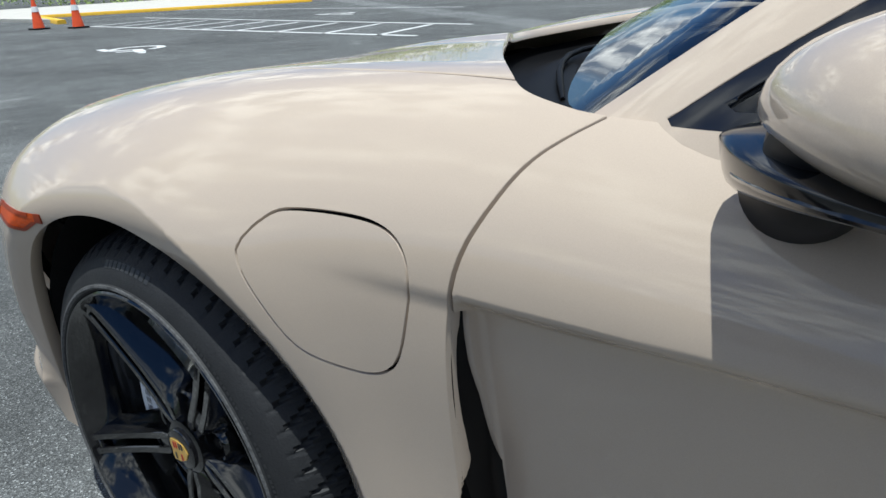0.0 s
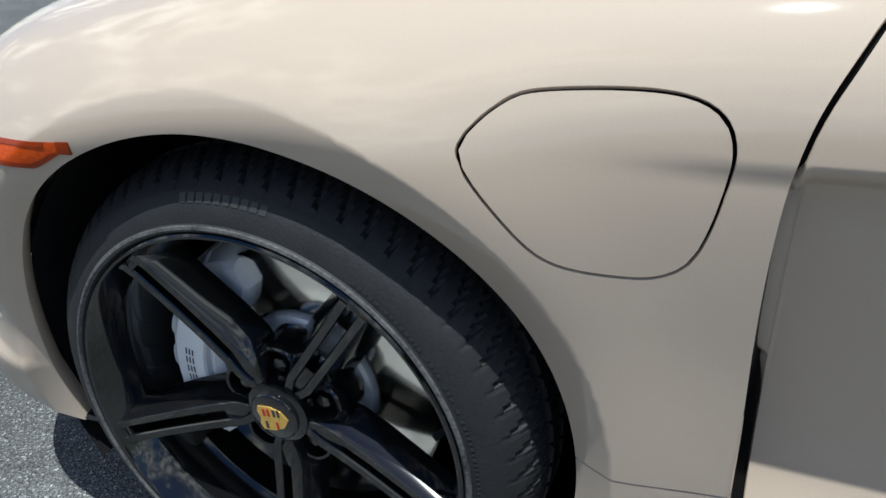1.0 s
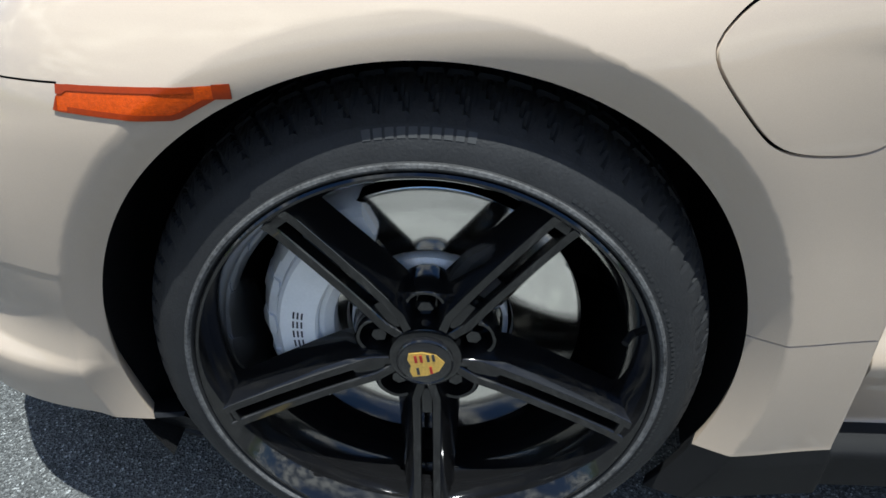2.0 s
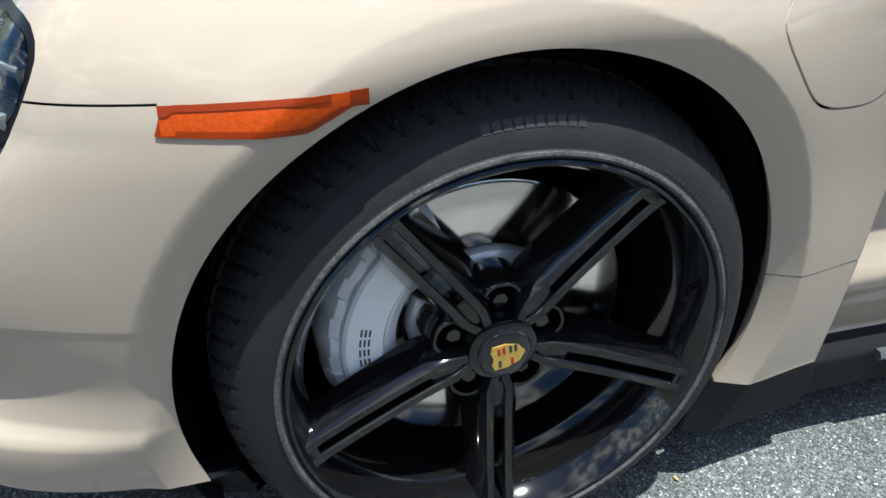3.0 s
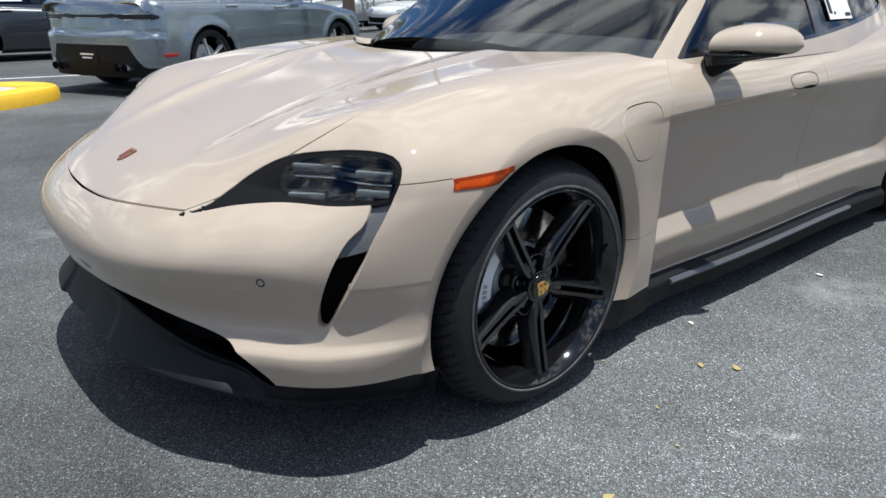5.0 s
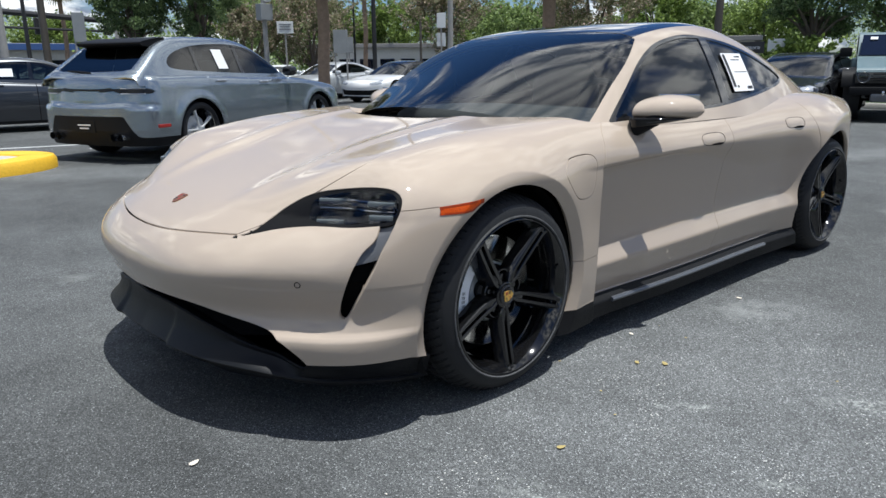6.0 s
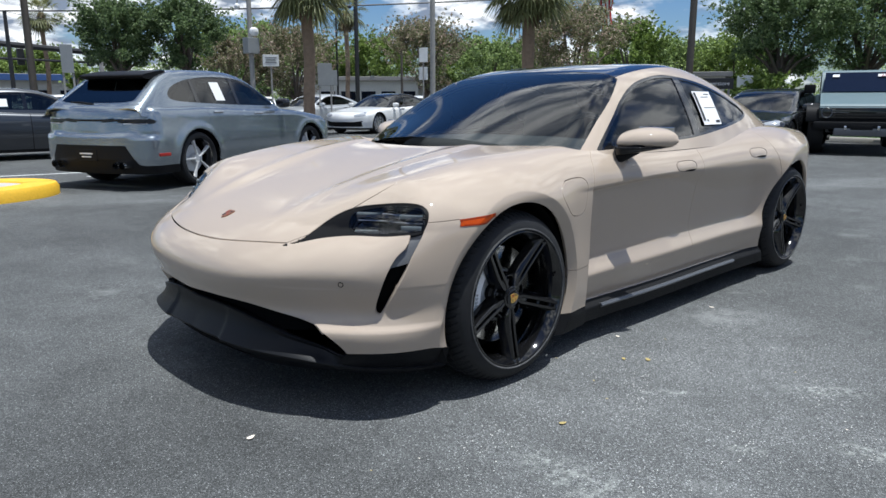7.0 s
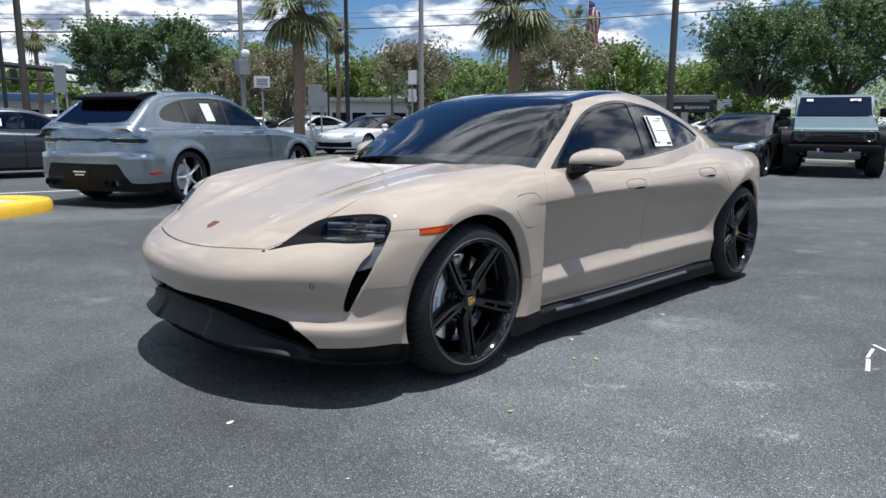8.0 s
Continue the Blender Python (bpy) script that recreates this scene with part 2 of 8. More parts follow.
def gradient(field, p, h=0.002):
    g = np.zeros_like(p)
    for k in range(3):
        d = np.zeros(3)
        d[k] = h
        g[:, k] = (field(p + d) - field(p - d)) / (2 * h)
    return g


def make_mesh(name, verts, faces, normals=None, smooth=True):
    me = bpy.data.meshes.new(name)
    me.from_pydata([tuple(v) for v in verts], [], [list(map(int, f)) for f in faces])
    me.validate(clean_customdata=False)
    me.update()
    me.polygons.foreach_set("use_smooth", [smooth] * len(me.polygons))
    if normals is not None and len(me.vertices) == len(normals):
        me.normals_split_custom_set_from_vertices([tuple(n) for n in normals])
    return me


def piece(name, me, material, parent=None, label=""):
    ob = new(name, me)
    if len(me.materials) == 0:
        me.materials.append(material)
    if parent is not None:
        ob.parent = parent
    if label:
        ob["label"] = label
    return ob


def part(name, bm, material, parent=None, label="", smooth=False):
    """Links a bmesh as one mesh object under a thing or a part."""
    me = bpy.data.meshes.new(name)
    bm.normal_update()
    bm.to_mesh(me)
    bm.free()
    if smooth:
        me.polygons.foreach_set("use_smooth", [True] * len(me.polygons))
        me.set_sharp_from_angle(angle=radians(38))
    return piece(name, me, material, parent, label)


def thing(name, m, label, category, group="", kind=""):
    ob = new(name)
    ob.empty_display_size = 0.2
    ob.matrix_world = m
    return tagged(ob, label, category, group, kind)


def panel_data(skin, pick, sides=(1,), flange=0.014, offset=0.0):
    """Vertices, faces and normals of the picked faces, with turned-in edges, for one flank or both joined in the middle."""
    verts, faces, norms = [], [], []
    index = {}
    chosen = [f for f, k in zip(skin.faces, pick) if k]
    count = {}
    for f in chosen:
        for i, j in zip(f, f[1:] + f[:1]):
            e = (i, j) if i < j else (j, i)
            count[e] = count.get(e, 0) + 1
    for sy in sides:
        def vid(i, kind, depth, nrm):
            p = skin.pts[i] - skin.n[i] * (depth + offset)
            mid = abs(skin.pts[i][1]) < 1e-4
            key = (i, kind, 0 if mid else sy)
            if key not in index:
                index[key] = len(verts)
                verts.append((p[0], 0.0 if mid else p[1] * sy, p[2]))
                norms.append((nrm[0], 0.0 if mid else nrm[1] * sy, nrm[2]))
            return index[key]
        for f in chosen:
            q = [vid(i, 0, 0, skin.n[i]) for i in f]
            faces.append(q if sy > 0 else q[::-1])
            if flange > 0:
                for i, j in zip(f, f[1:] + f[:1]):
                    e = (i, j) if i < j else (j, i)
                    if count[e] == 1 and not (abs(skin.pts[i][1]) < 1e-4 and abs(skin.pts[j][1]) < 1e-4):
                        t = skin.pts[j] - skin.pts[i]
                        o = np.cross(t, (skin.n[i] + skin.n[j]) / 2)
                        o = o / max(np.linalg.norm(o), 1e-9)
                        c = skin.mid_of(f) - skin.pts[i]
                        if np.dot(o, c) > 0:
                            o = -o
                        a, b = vid(i, 1, 0.0015, (skin.n[i] + o) / 1.41), vid(j, 1, 0.0015, (skin.n[j] + o) / 1.41)
                        c2, d2 = vid(j, 2, flange, o), vid(i, 2, flange, o)
                        q = [q_ for q_ in (vid(i, 0, 0, skin.n[i]), vid(j, 0, 0, skin.n[j]))]
                        k1, k2 = [q[1], q[0], a, b], [b, a, d2, c2]
                        faces.append(k1 if sy > 0 else k1[::-1])
                        faces.append(k2 if sy > 0 else k2[::-1])
    return verts, faces, norms


Skin.mid_of = lambda self, f: self.pts[f].mean(0)


def panel(skin, pick, name, material, parent, label="", sides=(1,), flange=0.014, offset=0.0):
    v, f, n = panel_data(skin, pick, sides, flange, offset)
    if not f:
        return None
    return piece(name, make_mesh(name, v, f, n), material, parent, label)


def lathe(profile, segs, closed=False, wobble=None):
    """Turns a profile of (radius, y) about the y axis."""
    k = len(profile)
    verts, faces = [], []
    for s in range(segs):
        a = 2 * math.pi * s / segs
        for i, (r, y) in enumerate(profile):
            rr = r if wobble is None else r + wobble(s, i)
            verts.append((rr * math.cos(a), y, rr * math.sin(a)))
    for s in range(segs):
        t = (s + 1) % segs
        for i in range(k if closed else k - 1):
            j = (i + 1) % k
            faces.append((s * k + i, s * k + j, t * k + j, t * k + i))
    return verts, faces


def bm_from(verts, faces):
    bm = bmesh.new()
    vs = [bm.verts.new(v) for v in verts]
    for f in faces:
        try:
            bm.faces.new([vs[i] for i in f])
        except ValueError:
            pass
    bmesh.ops.recalc_face_normals(bm, faces=bm.faces)
    return bm


def bm_box(size, at=(0, 0, 0), bevel=0.0, m=None, segs=2):
    bm = bmesh.new()
    bmesh.ops.create_cube(bm, size=1.0)
    bmesh.ops.scale(bm, vec=size, verts=bm.verts)
    if bevel > 0:
        bmesh.ops.bevel(bm, geom=bm.edges[:], offset=bevel, segments=segs, profile=0.6, affect="EDGES")
    if m is not None:
        bmesh.ops.transform(bm, matrix=m, verts=bm.verts)
    bmesh.ops.translate(bm, vec=at, verts=bm.verts)
    return bm


def bm_join(*bms):
    out = bmesh.new()
    for b in bms:
        me = bpy.data.meshes.new("tmp")
        b.to_mesh(me)
        b.free()
        out.from_mesh(me)
        bpy.data.meshes.remove(me)
    return out


def bm_tube(points, radius, segs=8, radii=None, cap=True):
    """A round bar along a line of points."""
    pts = [Vector(p) for p in points]
    verts, faces = [], []
    for i, p in enumerate(pts):
        t = (pts[min(i + 1, len(pts) - 1)] - pts[max(i - 1, 0)]).normalized()
        up = Vector((0, 0, 1)) if abs(t.z) < 0.9 else Vector((1, 0, 0))
        a = t.cross(up).normalized()
        b = t.cross(a)
        r = radius if radii is None else radii[i]
        for s in range(segs):
            w = 2 * math.pi * s / segs
            verts.append(p + (a * math.cos(w) + b * math.sin(w)) * r)
    for i in range(len(pts) - 1):
        for s in range(segs):
            t = (s + 1) % segs
            faces.append((i * segs + s, i * segs + t, (i + 1) * segs + t, (i + 1) * segs + s))
    if cap:
        faces.append(tuple(range(segs)))
        faces.append(tuple((len(pts) - 1) * segs + s for s in range(segs)))
    return bm_from(verts, faces)


def bm_prism(poly, lo, hi, plane="xz", bevel=0.0):
    """A closed outline pushed from lo to hi across its plane."""
    k = len(poly)

    def at(u, v, w):
        return {"xz": (u, w, v), "xy": (u, v, w), "yz": (w, u, v)}[plane]
    verts = [at(u, v, lo) for u, v in poly] + [at(u, v, hi) for u, v in poly]
    faces = [tuple(range(k)), tuple(range(k, 2 * k))] + [(i, (i + 1) % k, k + (i + 1) % k, k + i) for i in range(k)]
    bm = bm_from(verts, faces)
    if bevel > 0:
        bmesh.ops.bevel(bm, geom=bm.edges[:], offset=bevel, segments=2, profile=0.6, affect="EDGES")
    return bm


# ---------------------------------------------------------------- the car's form (x ahead of the front axle, y to its left, z up)
WHEEL_BASE, ARCH_R, AXLE_Z = 2.90, 0.397, 0.362
hood_mid = spline([1.02, 0.95, 0.90, 0.766, 0.5, 0.2, -0.2, -0.5, -0.9, -1.8, -2.5, -3.0, -3.5, -3.8, -4.0],
                  [0.50, 0.585, 0.624, 0.693, 0.783, 0.862, 0.938, 0.960, 0.965, 0.965, 0.99, 1.00, 0.97, 0.925, 0.85])
fender_top = spline([0.95, 0.80, 0.65, 0.5, 0.3, 0.0, -0.3, -0.6, -1.0, -1.8, -2.4, -2.9, -3.4, -3.8, -4.0],
                    [0.55, 0.655, 0.748, 0.825, 0.878, 0.922, 0.943, 0.952, 0.95, 0.96, 0.985, 0.985, 0.945, 0.89, 0.82])
SIDE_X = [0.65, 0.36, 0.0, -0.35, -0.56, -1.0, -1.6, -2.3, -2.9, -3.4, -3.9]
SIDE_Z = [0.10, 0.25, 0.42, 0.56, 0.74, 0.85, 0.97]
SIDE_Y = [[0.915, 0.920, 0.930, 0.940, 0.945, 0.92, 0.86], [0.930, 0.940, 0.955, 0.968, 0.972, 0.935, 0.85],
          [0.940, 0.955, 0.968, 0.982, 0.988, 0.945, 0.84], [0.905, 0.920, 0.928, 0.932, 0.938, 0.908, 0.825],
          [0.888, 0.900, 0.908, 0.912, 0.920, 0.900, 0.83], [0.872, 0.876, 0.880, 0.893, 0.932, 0.912, 0.85],
          [0.872, 0.876, 0.882, 0.896, 0.938, 0.920, 0.86], [0.880, 0.896, 0.912, 0.926, 0.950, 0.928, 0.87],
          [0.920, 0.950, 0.972, 0.985, 0.985, 0.955, 0.88], [0.890, 0.920, 0.935, 0.938, 0.915, 0.865, 0.77],
          [0.770, 0.810, 0.835, 0.830, 0.790, 0.730, 0.62]]
side_bx, side_bz = spline(SIDE_X, np.eye(len(SIDE_X))), spline(SIDE_Z, np.eye(len(SIDE_Z)))
SIDE_T = np.array(SIDE_Y)
nose_plan = spline([0, 0.2, 0.4, 0.55, 0.65, 0.74, 0.82, 0.88, 0.93, 0.97, 1.02], [0.992, 0.982, 0.945, 0.882, 0.818, 0.742, 0.680, 0.61, 0.525, 0.42, 0.2])
nose_lean = spline([0, 0.5, 0.65, 0.78, 0.88, 0.96, 1.04], [1.0, 1.05, 1.18, 1.0, 0.62, 0.28, 0.05])
nose_height = spline([0.76, 0.70, 0.66, 0.60, 0.55, 0.50, 0.455, 0.415, 0.375, 0.34, 0.25, 0.20, 0.12],
                     [-0.26, -0.165, -0.100, -0.026, 0.0, -0.006, -0.024, -0.038, -0.024, 0.0, 0.004, 0.012, 0.008])
tail_plan = spline([0, 0.4, 0.7, 0.85, 0.93, 1.0], [3.955, 3.90, 3.68, 3.40, 3.14, 2.7])
tail_height = spline([0.1, 0.3, 0.55, 0.75, 0.9, 1.0], [-0.16, -0.06, 0.0, -0.01, -0.03, -0.08])
crease_z = spline([-0.5, -0.675, -0.79, -0.98, -1.24, -1.9, -2.4], [0.772, 0.775, 0.781, 0.788, 0.796, 0.810, 0.815])
door_line = spline([0.15, 0.30, 0.5, 0.70, 0.772, 0.815, 0.859, 0.895, 0.922, 0.95], [-0.566, -0.563, -0.556, -0.551, -0.557, -0.568, -0.589, -0.615, -0.656, -0.71])


door_section = spline([0.80, 0.775, 0.745, 0.70, 0.64, 0.56, 0.50, 0.45, 0.415, 0.385, 0.360, 0.345, 0.330, 0.310, 0.27, 0.21, 0.10],
                      [0.0, -0.018, -0.034, -0.042, -0.051, -0.063, -0.070, -0.072, -0.0665, -0.0545, -0.0425, -0.0370, -0.0385, -0.0465, -0.0605, -0.079, -0.090])


def body_field(p):
    x, y, z = p[:, 0], np.abs(p[:, 1]), p[:, 2]
    rise = step(0.20, 0.72, y)
    hm, ht = hood_mid(x), fender_top(x)
    top = z - (hm + (ht - hm) * rise - 1.5 * np.maximum(0, y - 0.70) ** 2)
    # two soft ridges run along the bonnet
    ridge = np.exp(-((y - (0.40 - 0.10 * np.clip(x, 0, 0.9))) / 0.045) ** 2) * step(-0.7, -0.2, x) * (1 - step(0.45, 0.85, x)) * 0.007
    top = top - ridge
    w = np.einsum("ni,nj,ij->n", side_bx(np.clip(x, -4.0, 0.75)), side_bz(np.clip(z, 0.05, 1.1)), SIDE_T)
    below = crease_z(x) - z
    # doors: undercut below the crease, out again to a low swage, then in under it
    crest = np.einsum("ni,nj,ij->n", side_bx(np.clip(x, -4.0, 0.75)), side_bz(np.full(len(x), 0.76)), SIDE_T)
    share = np.where(x < -0.552, step(-0.552, -0.568, x) * (1 - step(-2.25, -2.72, x)), 0)
    w = np.where(below > 0, w + (crest + door_section(z * 0.775 / crease_z(x)) - w) * share * np.clip(below / (0.03 + 0.17 * step(-1.05, -2.1, x)), 0, 1) ** 2 * (3 - 2 * np.clip(below / (0.03 + 0.17 * step(-1.05, -2.1, x)), 0, 1)), w)
    fade = step(-0.36, -0.545, x) * (x > -0.56) * (below > 0)
    w = w - 0.0042 * fade * step(0.0, 0.022, below) * np.exp(-np.maximum(below, 0) / 0.16)
    for ax in (0.0, -WHEEL_BASE):
        r = np.hypot(x - ax, z - AXLE_Z)
        w = w - 0.55 * np.maximum(0, 0.440 - r) * (r > 0.25) + 0.008 * np.exp(-((r - 0.44) / 0.08) ** 2)
    w = w + (0.044 * share + 0.006 * step(-0.36, -0.5, x) * step(-2.6, -2.4, x)) * (1 - step(0.175, 0.215, z))
    ledge = 0.020 * (1 - step(0.342, 0.368, z))
    under = 0.18 * np.clip(0.347 - z, 0, 0.12)
    w = w - under * step(0.36, 0.46, x)
    side = y - w - ledge * step(0.43, 0.62, x)
    nh = nose_height(np.minimum(z, 0.70)) - 0.6 * np.maximum(0, z - 0.70)
    nh = np.where(z > 0.5, nh * np.clip(nose_lean(y), 0, 2), nh)
    front = x - (nose_plan(y) + nh - under * step(0.45, 0.7, y) + ledge * step(0.45, 0.75, y))
    rear = -x - (tail_plan(y) + tail_height(z))
    f = smax(side, front, 0.08)
    f = smax(f, rear, 0.08)
    return smax(top, f, 0.095)


def shoot(field, origin, way, far):
    lo, hi = np.zeros(len(origin)), np.full(len(origin), far)
    for _ in range(26):
        mid = (lo + hi) / 2
        s = field(origin + way * mid[:, None]) < 0
        lo, hi = np.where(s, mid, lo), np.where(s, hi, mid)
    return origin + way * ((lo + hi) / 2)[:, None]


def body_skin():
    ring = [(0.30, math.pi / 2 * k / 120) for k in range(120)]
    xs = np.concatenate([np.arange(0.30, -0.50, -0.0085), np.arange(-0.50, -0.62, -0.004), np.arange(-0.62, -2.3, -0.018), np.arange(-2.3, -3.3, -0.014)])
    ring += [(x, math.pi / 2) for x in xs] + [(-3.3, math.pi / 2 + math.pi / 2 * k / 36) for k in range(37)]
    low = np.linspace(0.60, 0.115, 64)[1:]
    high = np.linspace(math.pi / 2, 0, 100)
    o, d = [], []
    for x, a in ring:
        c, s = math.cos(a), math.sin(a)
        for e in high:
            o.append((x, 0, 0.60))
            d.append((c * math.cos(e), s * math.cos(e), math.sin(e)))
        for z in low:
            o.append((x, 0, z))
            d.append((c, s, 0))
    o, d = np.array(o, float), np.array(d, float)
    d[np.abs(d) < 1e-9] = 0
    pts = shoot(body_field, o, d, 1.5)
    pts[:, 1] = np.maximum(pts[:, 1], 0)
    return Skin(body_field, pts, (len(ring), len(high) + len(low)))


def within(mask, f, q):
    """f where the mask holds, far outside elsewhere."""
    out = np.full(len(q), 9.0)
    k = mask(q)
    if k.any():
        out[k] = f(q[k])
    return out


def rounded(poly, k):
    """The outline with its corners eased over k neighbours."""
    return np.mean([np.roll(poly, i, 0) for i in range(-k // 2 + 1, k // 2 + 1)], axis=0)


def lamp_u(q):
    return -0.6 * q[:, 0] + 0.8 * q[:, 1]


lamp_shape = inside(outline([(-0.088, 0.635), (-0.026, 0.656), (0.020, 0.691), (0.071, 0.727), (0.120, 0.753), (0.174, 0.769), (0.264, 0.781), (0.364, 0.790), (0.420, 0.785),
                             (0.448, 0.764), (0.450, 0.733), (0.441, 0.706), (0.428, 0.692), (0.366, 0.684), (0.278, 0.676), (0.156, 0.674), (0.057, 0.664), (-0.021, 0.648)], 5))
lens_shape = inside(outline([(0.146, 0.702), (0.148, 0.735), (0.167, 0.752), (0.222, 0.765), (0.314, 0.777), (0.396, 0.780), (0.426, 0.771), (0.439, 0.754),
                             (0.440, 0.733), (0.434, 0.714), (0.418, 0.700), (0.362, 0.694), (0.273, 0.686), (0.198, 0.685), (0.165, 0.691)], 5))
curtain_shape = inside(outline([(0.396, 0.704), (0.438, 0.706), (0.424, 0.660), (0.405, 0.614), (0.383, 0.556), (0.344, 0.482), (0.302, 0.418), (0.283, 0.405), (0.272, 0.416),
                                (0.278, 0.445), (0.300, 0.505), (0.320, 0.556), (0.337, 0.592), (0.354, 0.620), (0.384, 0.652)], 5))
marker_shape = inside(np.array([(0.346, 0.732), (0.160, 0.738), (0.228, 0.704), (0.356, 0.707)]))
fuel_shape = inside(rounded(outline([(-0.278, 0.760), (-0.290, 0.787), (-0.315, 0.808), (-0.345, 0.818), (-0.441, 0.822), (-0.488, 0.811), (-0.506, 0.786), (-0.506, 0.750),
                             (-0.491, 0.684), (-0.464, 0.659), (-0.425, 0.655), (-0.362, 0.665), (-0.317, 0.708)], 6), 5))
intake_shape = inside(outline([(-0.3, 0.408), (-0.02, 0.410), (0.2, 0.417), (0.38, 0.416), (0.53, 0.396), (0.63, 0.376), (0.70, 0.345), (0.745, 0.303), (0.768, 0.262), (0.776, 0.222), (0.772, 0.200),
                               (0.70, 0.190), (0.4, 0.190), (-0.02, 0.190), (-0.3, 0.190)], 5))
hood_side = spline([-0.62, -0.53, -0.235, -0.07, 0.11, 0.30, 0.465, 0.594, 0.67, 0.735, 0.80, 0.90], [0.784, 0.772, 0.742, 0.722, 0.707, 0.700, 0.677, 0.613, 0.575, 0.546, 0.502, 0.43])
hood_front = spline([0, 0.2, 0.31, 0.42, 0.5, 0.6], [0.897, 0.885, 0.864, 0.831, 0.800, 0.75])
hood_rear = spline([0, 0.2, 0.4, 0.57, 0.70, 0.772, 0.80, 0.815, 0.83, 0.9], [-0.185, -0.20, -0.28, -0.385, -0.475, -0.535, -0.580, -0.635, -0.70, -0.9])
green_foot = spline([-0.2, -0.5, -0.6, -0.66, -0.74, -1.2, -1.8, -2.3, -2.6, -3.0, -3.4, -3.7], [0.78, 0.808, 0.822, 0.829, 0.833, 0.840, 0.843, 0.82, 0.79, 0.73, 0.62, 0.5])

is_front = lambda q: (q[:, 0] > 0.25) & (q[:, 2] > 0.55)
f_lamp = lambda q: within(is_front, lambda s: lamp_shape(lamp_u(s), s[:, 2]), q)
f_lens = lambda q: within(is_front, lambda s: lens_shape(lamp_u(s), s[:, 2]), q)
f_curtain = lambda q: within(lambda s: (s[:, 0] > 0.25) & (s[:, 2] > 0.35) & (s[:, 2] < 0.75), lambda s: curtain_shape(lamp_u(s), s[:, 2]), q)
f_marker = lambda q: within(lambda s: (s[:, 0] > 0.0) & (s[:, 0] < 0.5) & (s[:, 1] > 0.6), lambda s: marker_shape(s[:, 0], s[:, 2]), q)
f_fuel = lambda q: within(lambda s: (s[:, 0] > -0.6) & (s[:, 0] < -0.15) & (s[:, 1] > 0.6), lambda s: fuel_shape(s[:, 0], s[:, 2]), q)
f_intake = lambda q: within(lambda s: (s[:, 0] > 0.5) & (s[:, 2] < 0.5), lambda s: intake_shape(s[:, 1], s[:, 2]), q)
f_arch = lambda q: within(lambda s: s[:, 1] > 0.55, lambda s: np.hypot(s[:, 0], s[:, 2] - AXLE_Z) - ARCH_R, q)
f_arch_r = lambda q: within(lambda s: s[:, 1] > 0.55, lambda s: np.hypot(s[:, 0] + WHEEL_BASE, s[:, 2] - AXLE_Z) - ARCH_R, q)
f_door = lambda q: q[:, 0] - door_line(q[:, 2])
f_door_mid = lambda q: q[:, 0] + 1.585 + 0.03 * (q[:, 2] - 0.6)
f_door_back = lambda q: q[:, 0] + 2.43 + 0.30 * np.maximum(0, 0.95 - q[:, 2]) ** 0.5 - 0.14 * np.maximum(0, 0.55 - q[:, 2])
vent_width = spline([0.20, 0.34, 0.546, 0.65, 0.755, 0.90], [0.011, 0.012, 0.014, 0.013, 0.008, 0.0035])
f_vent = lambda q: q[:, 0] - door_line(q[:, 2]) + vent_width(np.clip(q[:, 2], 0.2, 0.9))
f_hood_side = lambda q: q[:, 1] - hood_side(q[:, 0])
f_hood_front = lambda q: q[:, 0] - hood_front(q[:, 1])
f_cabin = lambda q: np.maximum(np.maximum(q[:, 1] - green_foot(q[:, 0]) + 0.012, q[:, 0] - hood_rear(q[:, 1])), -3.45 - q[:, 0])
lip_line = spline([-0.6, 0.3, 0.36, 0.44, 0.5, 0.6, 0.72, 0.80, 1.1], [0.205, 0.220, 0.236, 0.257, 0.264, 0.267, 0.266, 0.258, 0.25])
f_lip = lambda q: q[:, 2] - lip_line(q[:, 0])
f_sill = lambda q: q[:, 2] - (0.207 + 0.03 * np.maximum(0, -2.1 - q[:, 0]))
f_nose_seam = lambda q: q[:, 2] - (0.733 - 0.04 * (q[:, 0] - 0.34) + 0.0 * q[:, 1])
f_wing_low = lambda q: q[:, 2] - 0.405
f_fin = lambda q: q[:, 2] - (0.584 + 0.2 * (lamp_u(q) - 0.36))


def only(f, mask):
    return lambda q: np.where(mask(q), f(q), 9.0)


skin = body_skin()
for ax in (0.0, -WHEEL_BASE):
    for r in (0.4365, 0.4435):
        skin.cut(lambda q, ax=ax, r=r: within(lambda s: (s[:, 1] > 0.55) & (np.abs(s[:, 0] - ax) < 0.6), lambda s: np.hypot(s[:, 0] - ax, s[:, 2] - AXLE_Z) - r, q))
for off in (-0.001, 0.004, 0.010, 0.017, 0.024, 0.032, 0.042):
    skin.cut(lambda q, off=off: np.where((q[:, 0] < -0.5) & (q[:, 0] > -2.4) & (q[:, 1] > 0.6), crease_z(q[:, 0]) - q[:, 2] - off, 9.0))
for f in (f_arch, f_arch_r, f_lens, f_lamp, f_curtain, f_intake, f_marker, f_cabin, f_lip):
    skin.cut(f)
skin.cut(only(f_fin, lambda q: (q[:, 0] > 0.25) & (f_curtain(q) < 0.02)))
skin.cut(only(f_sill, lambda q: q[:, 0] < -0.2))
skin.seam(f_fuel, 0.0036)
upper = lambda q: q[:, 2] > 0.6
skin.seam(only(f_hood_side, lambda q: (q[:, 0] > -0.70) & (q[:, 2] > 0.58) & (q[:, 0] < 0.86)), 0.005)
skin.seam(only(f_hood_front, lambda q: (q[:, 2] > 0.55) & (q[:, 1] < 0.55)), 0.006)
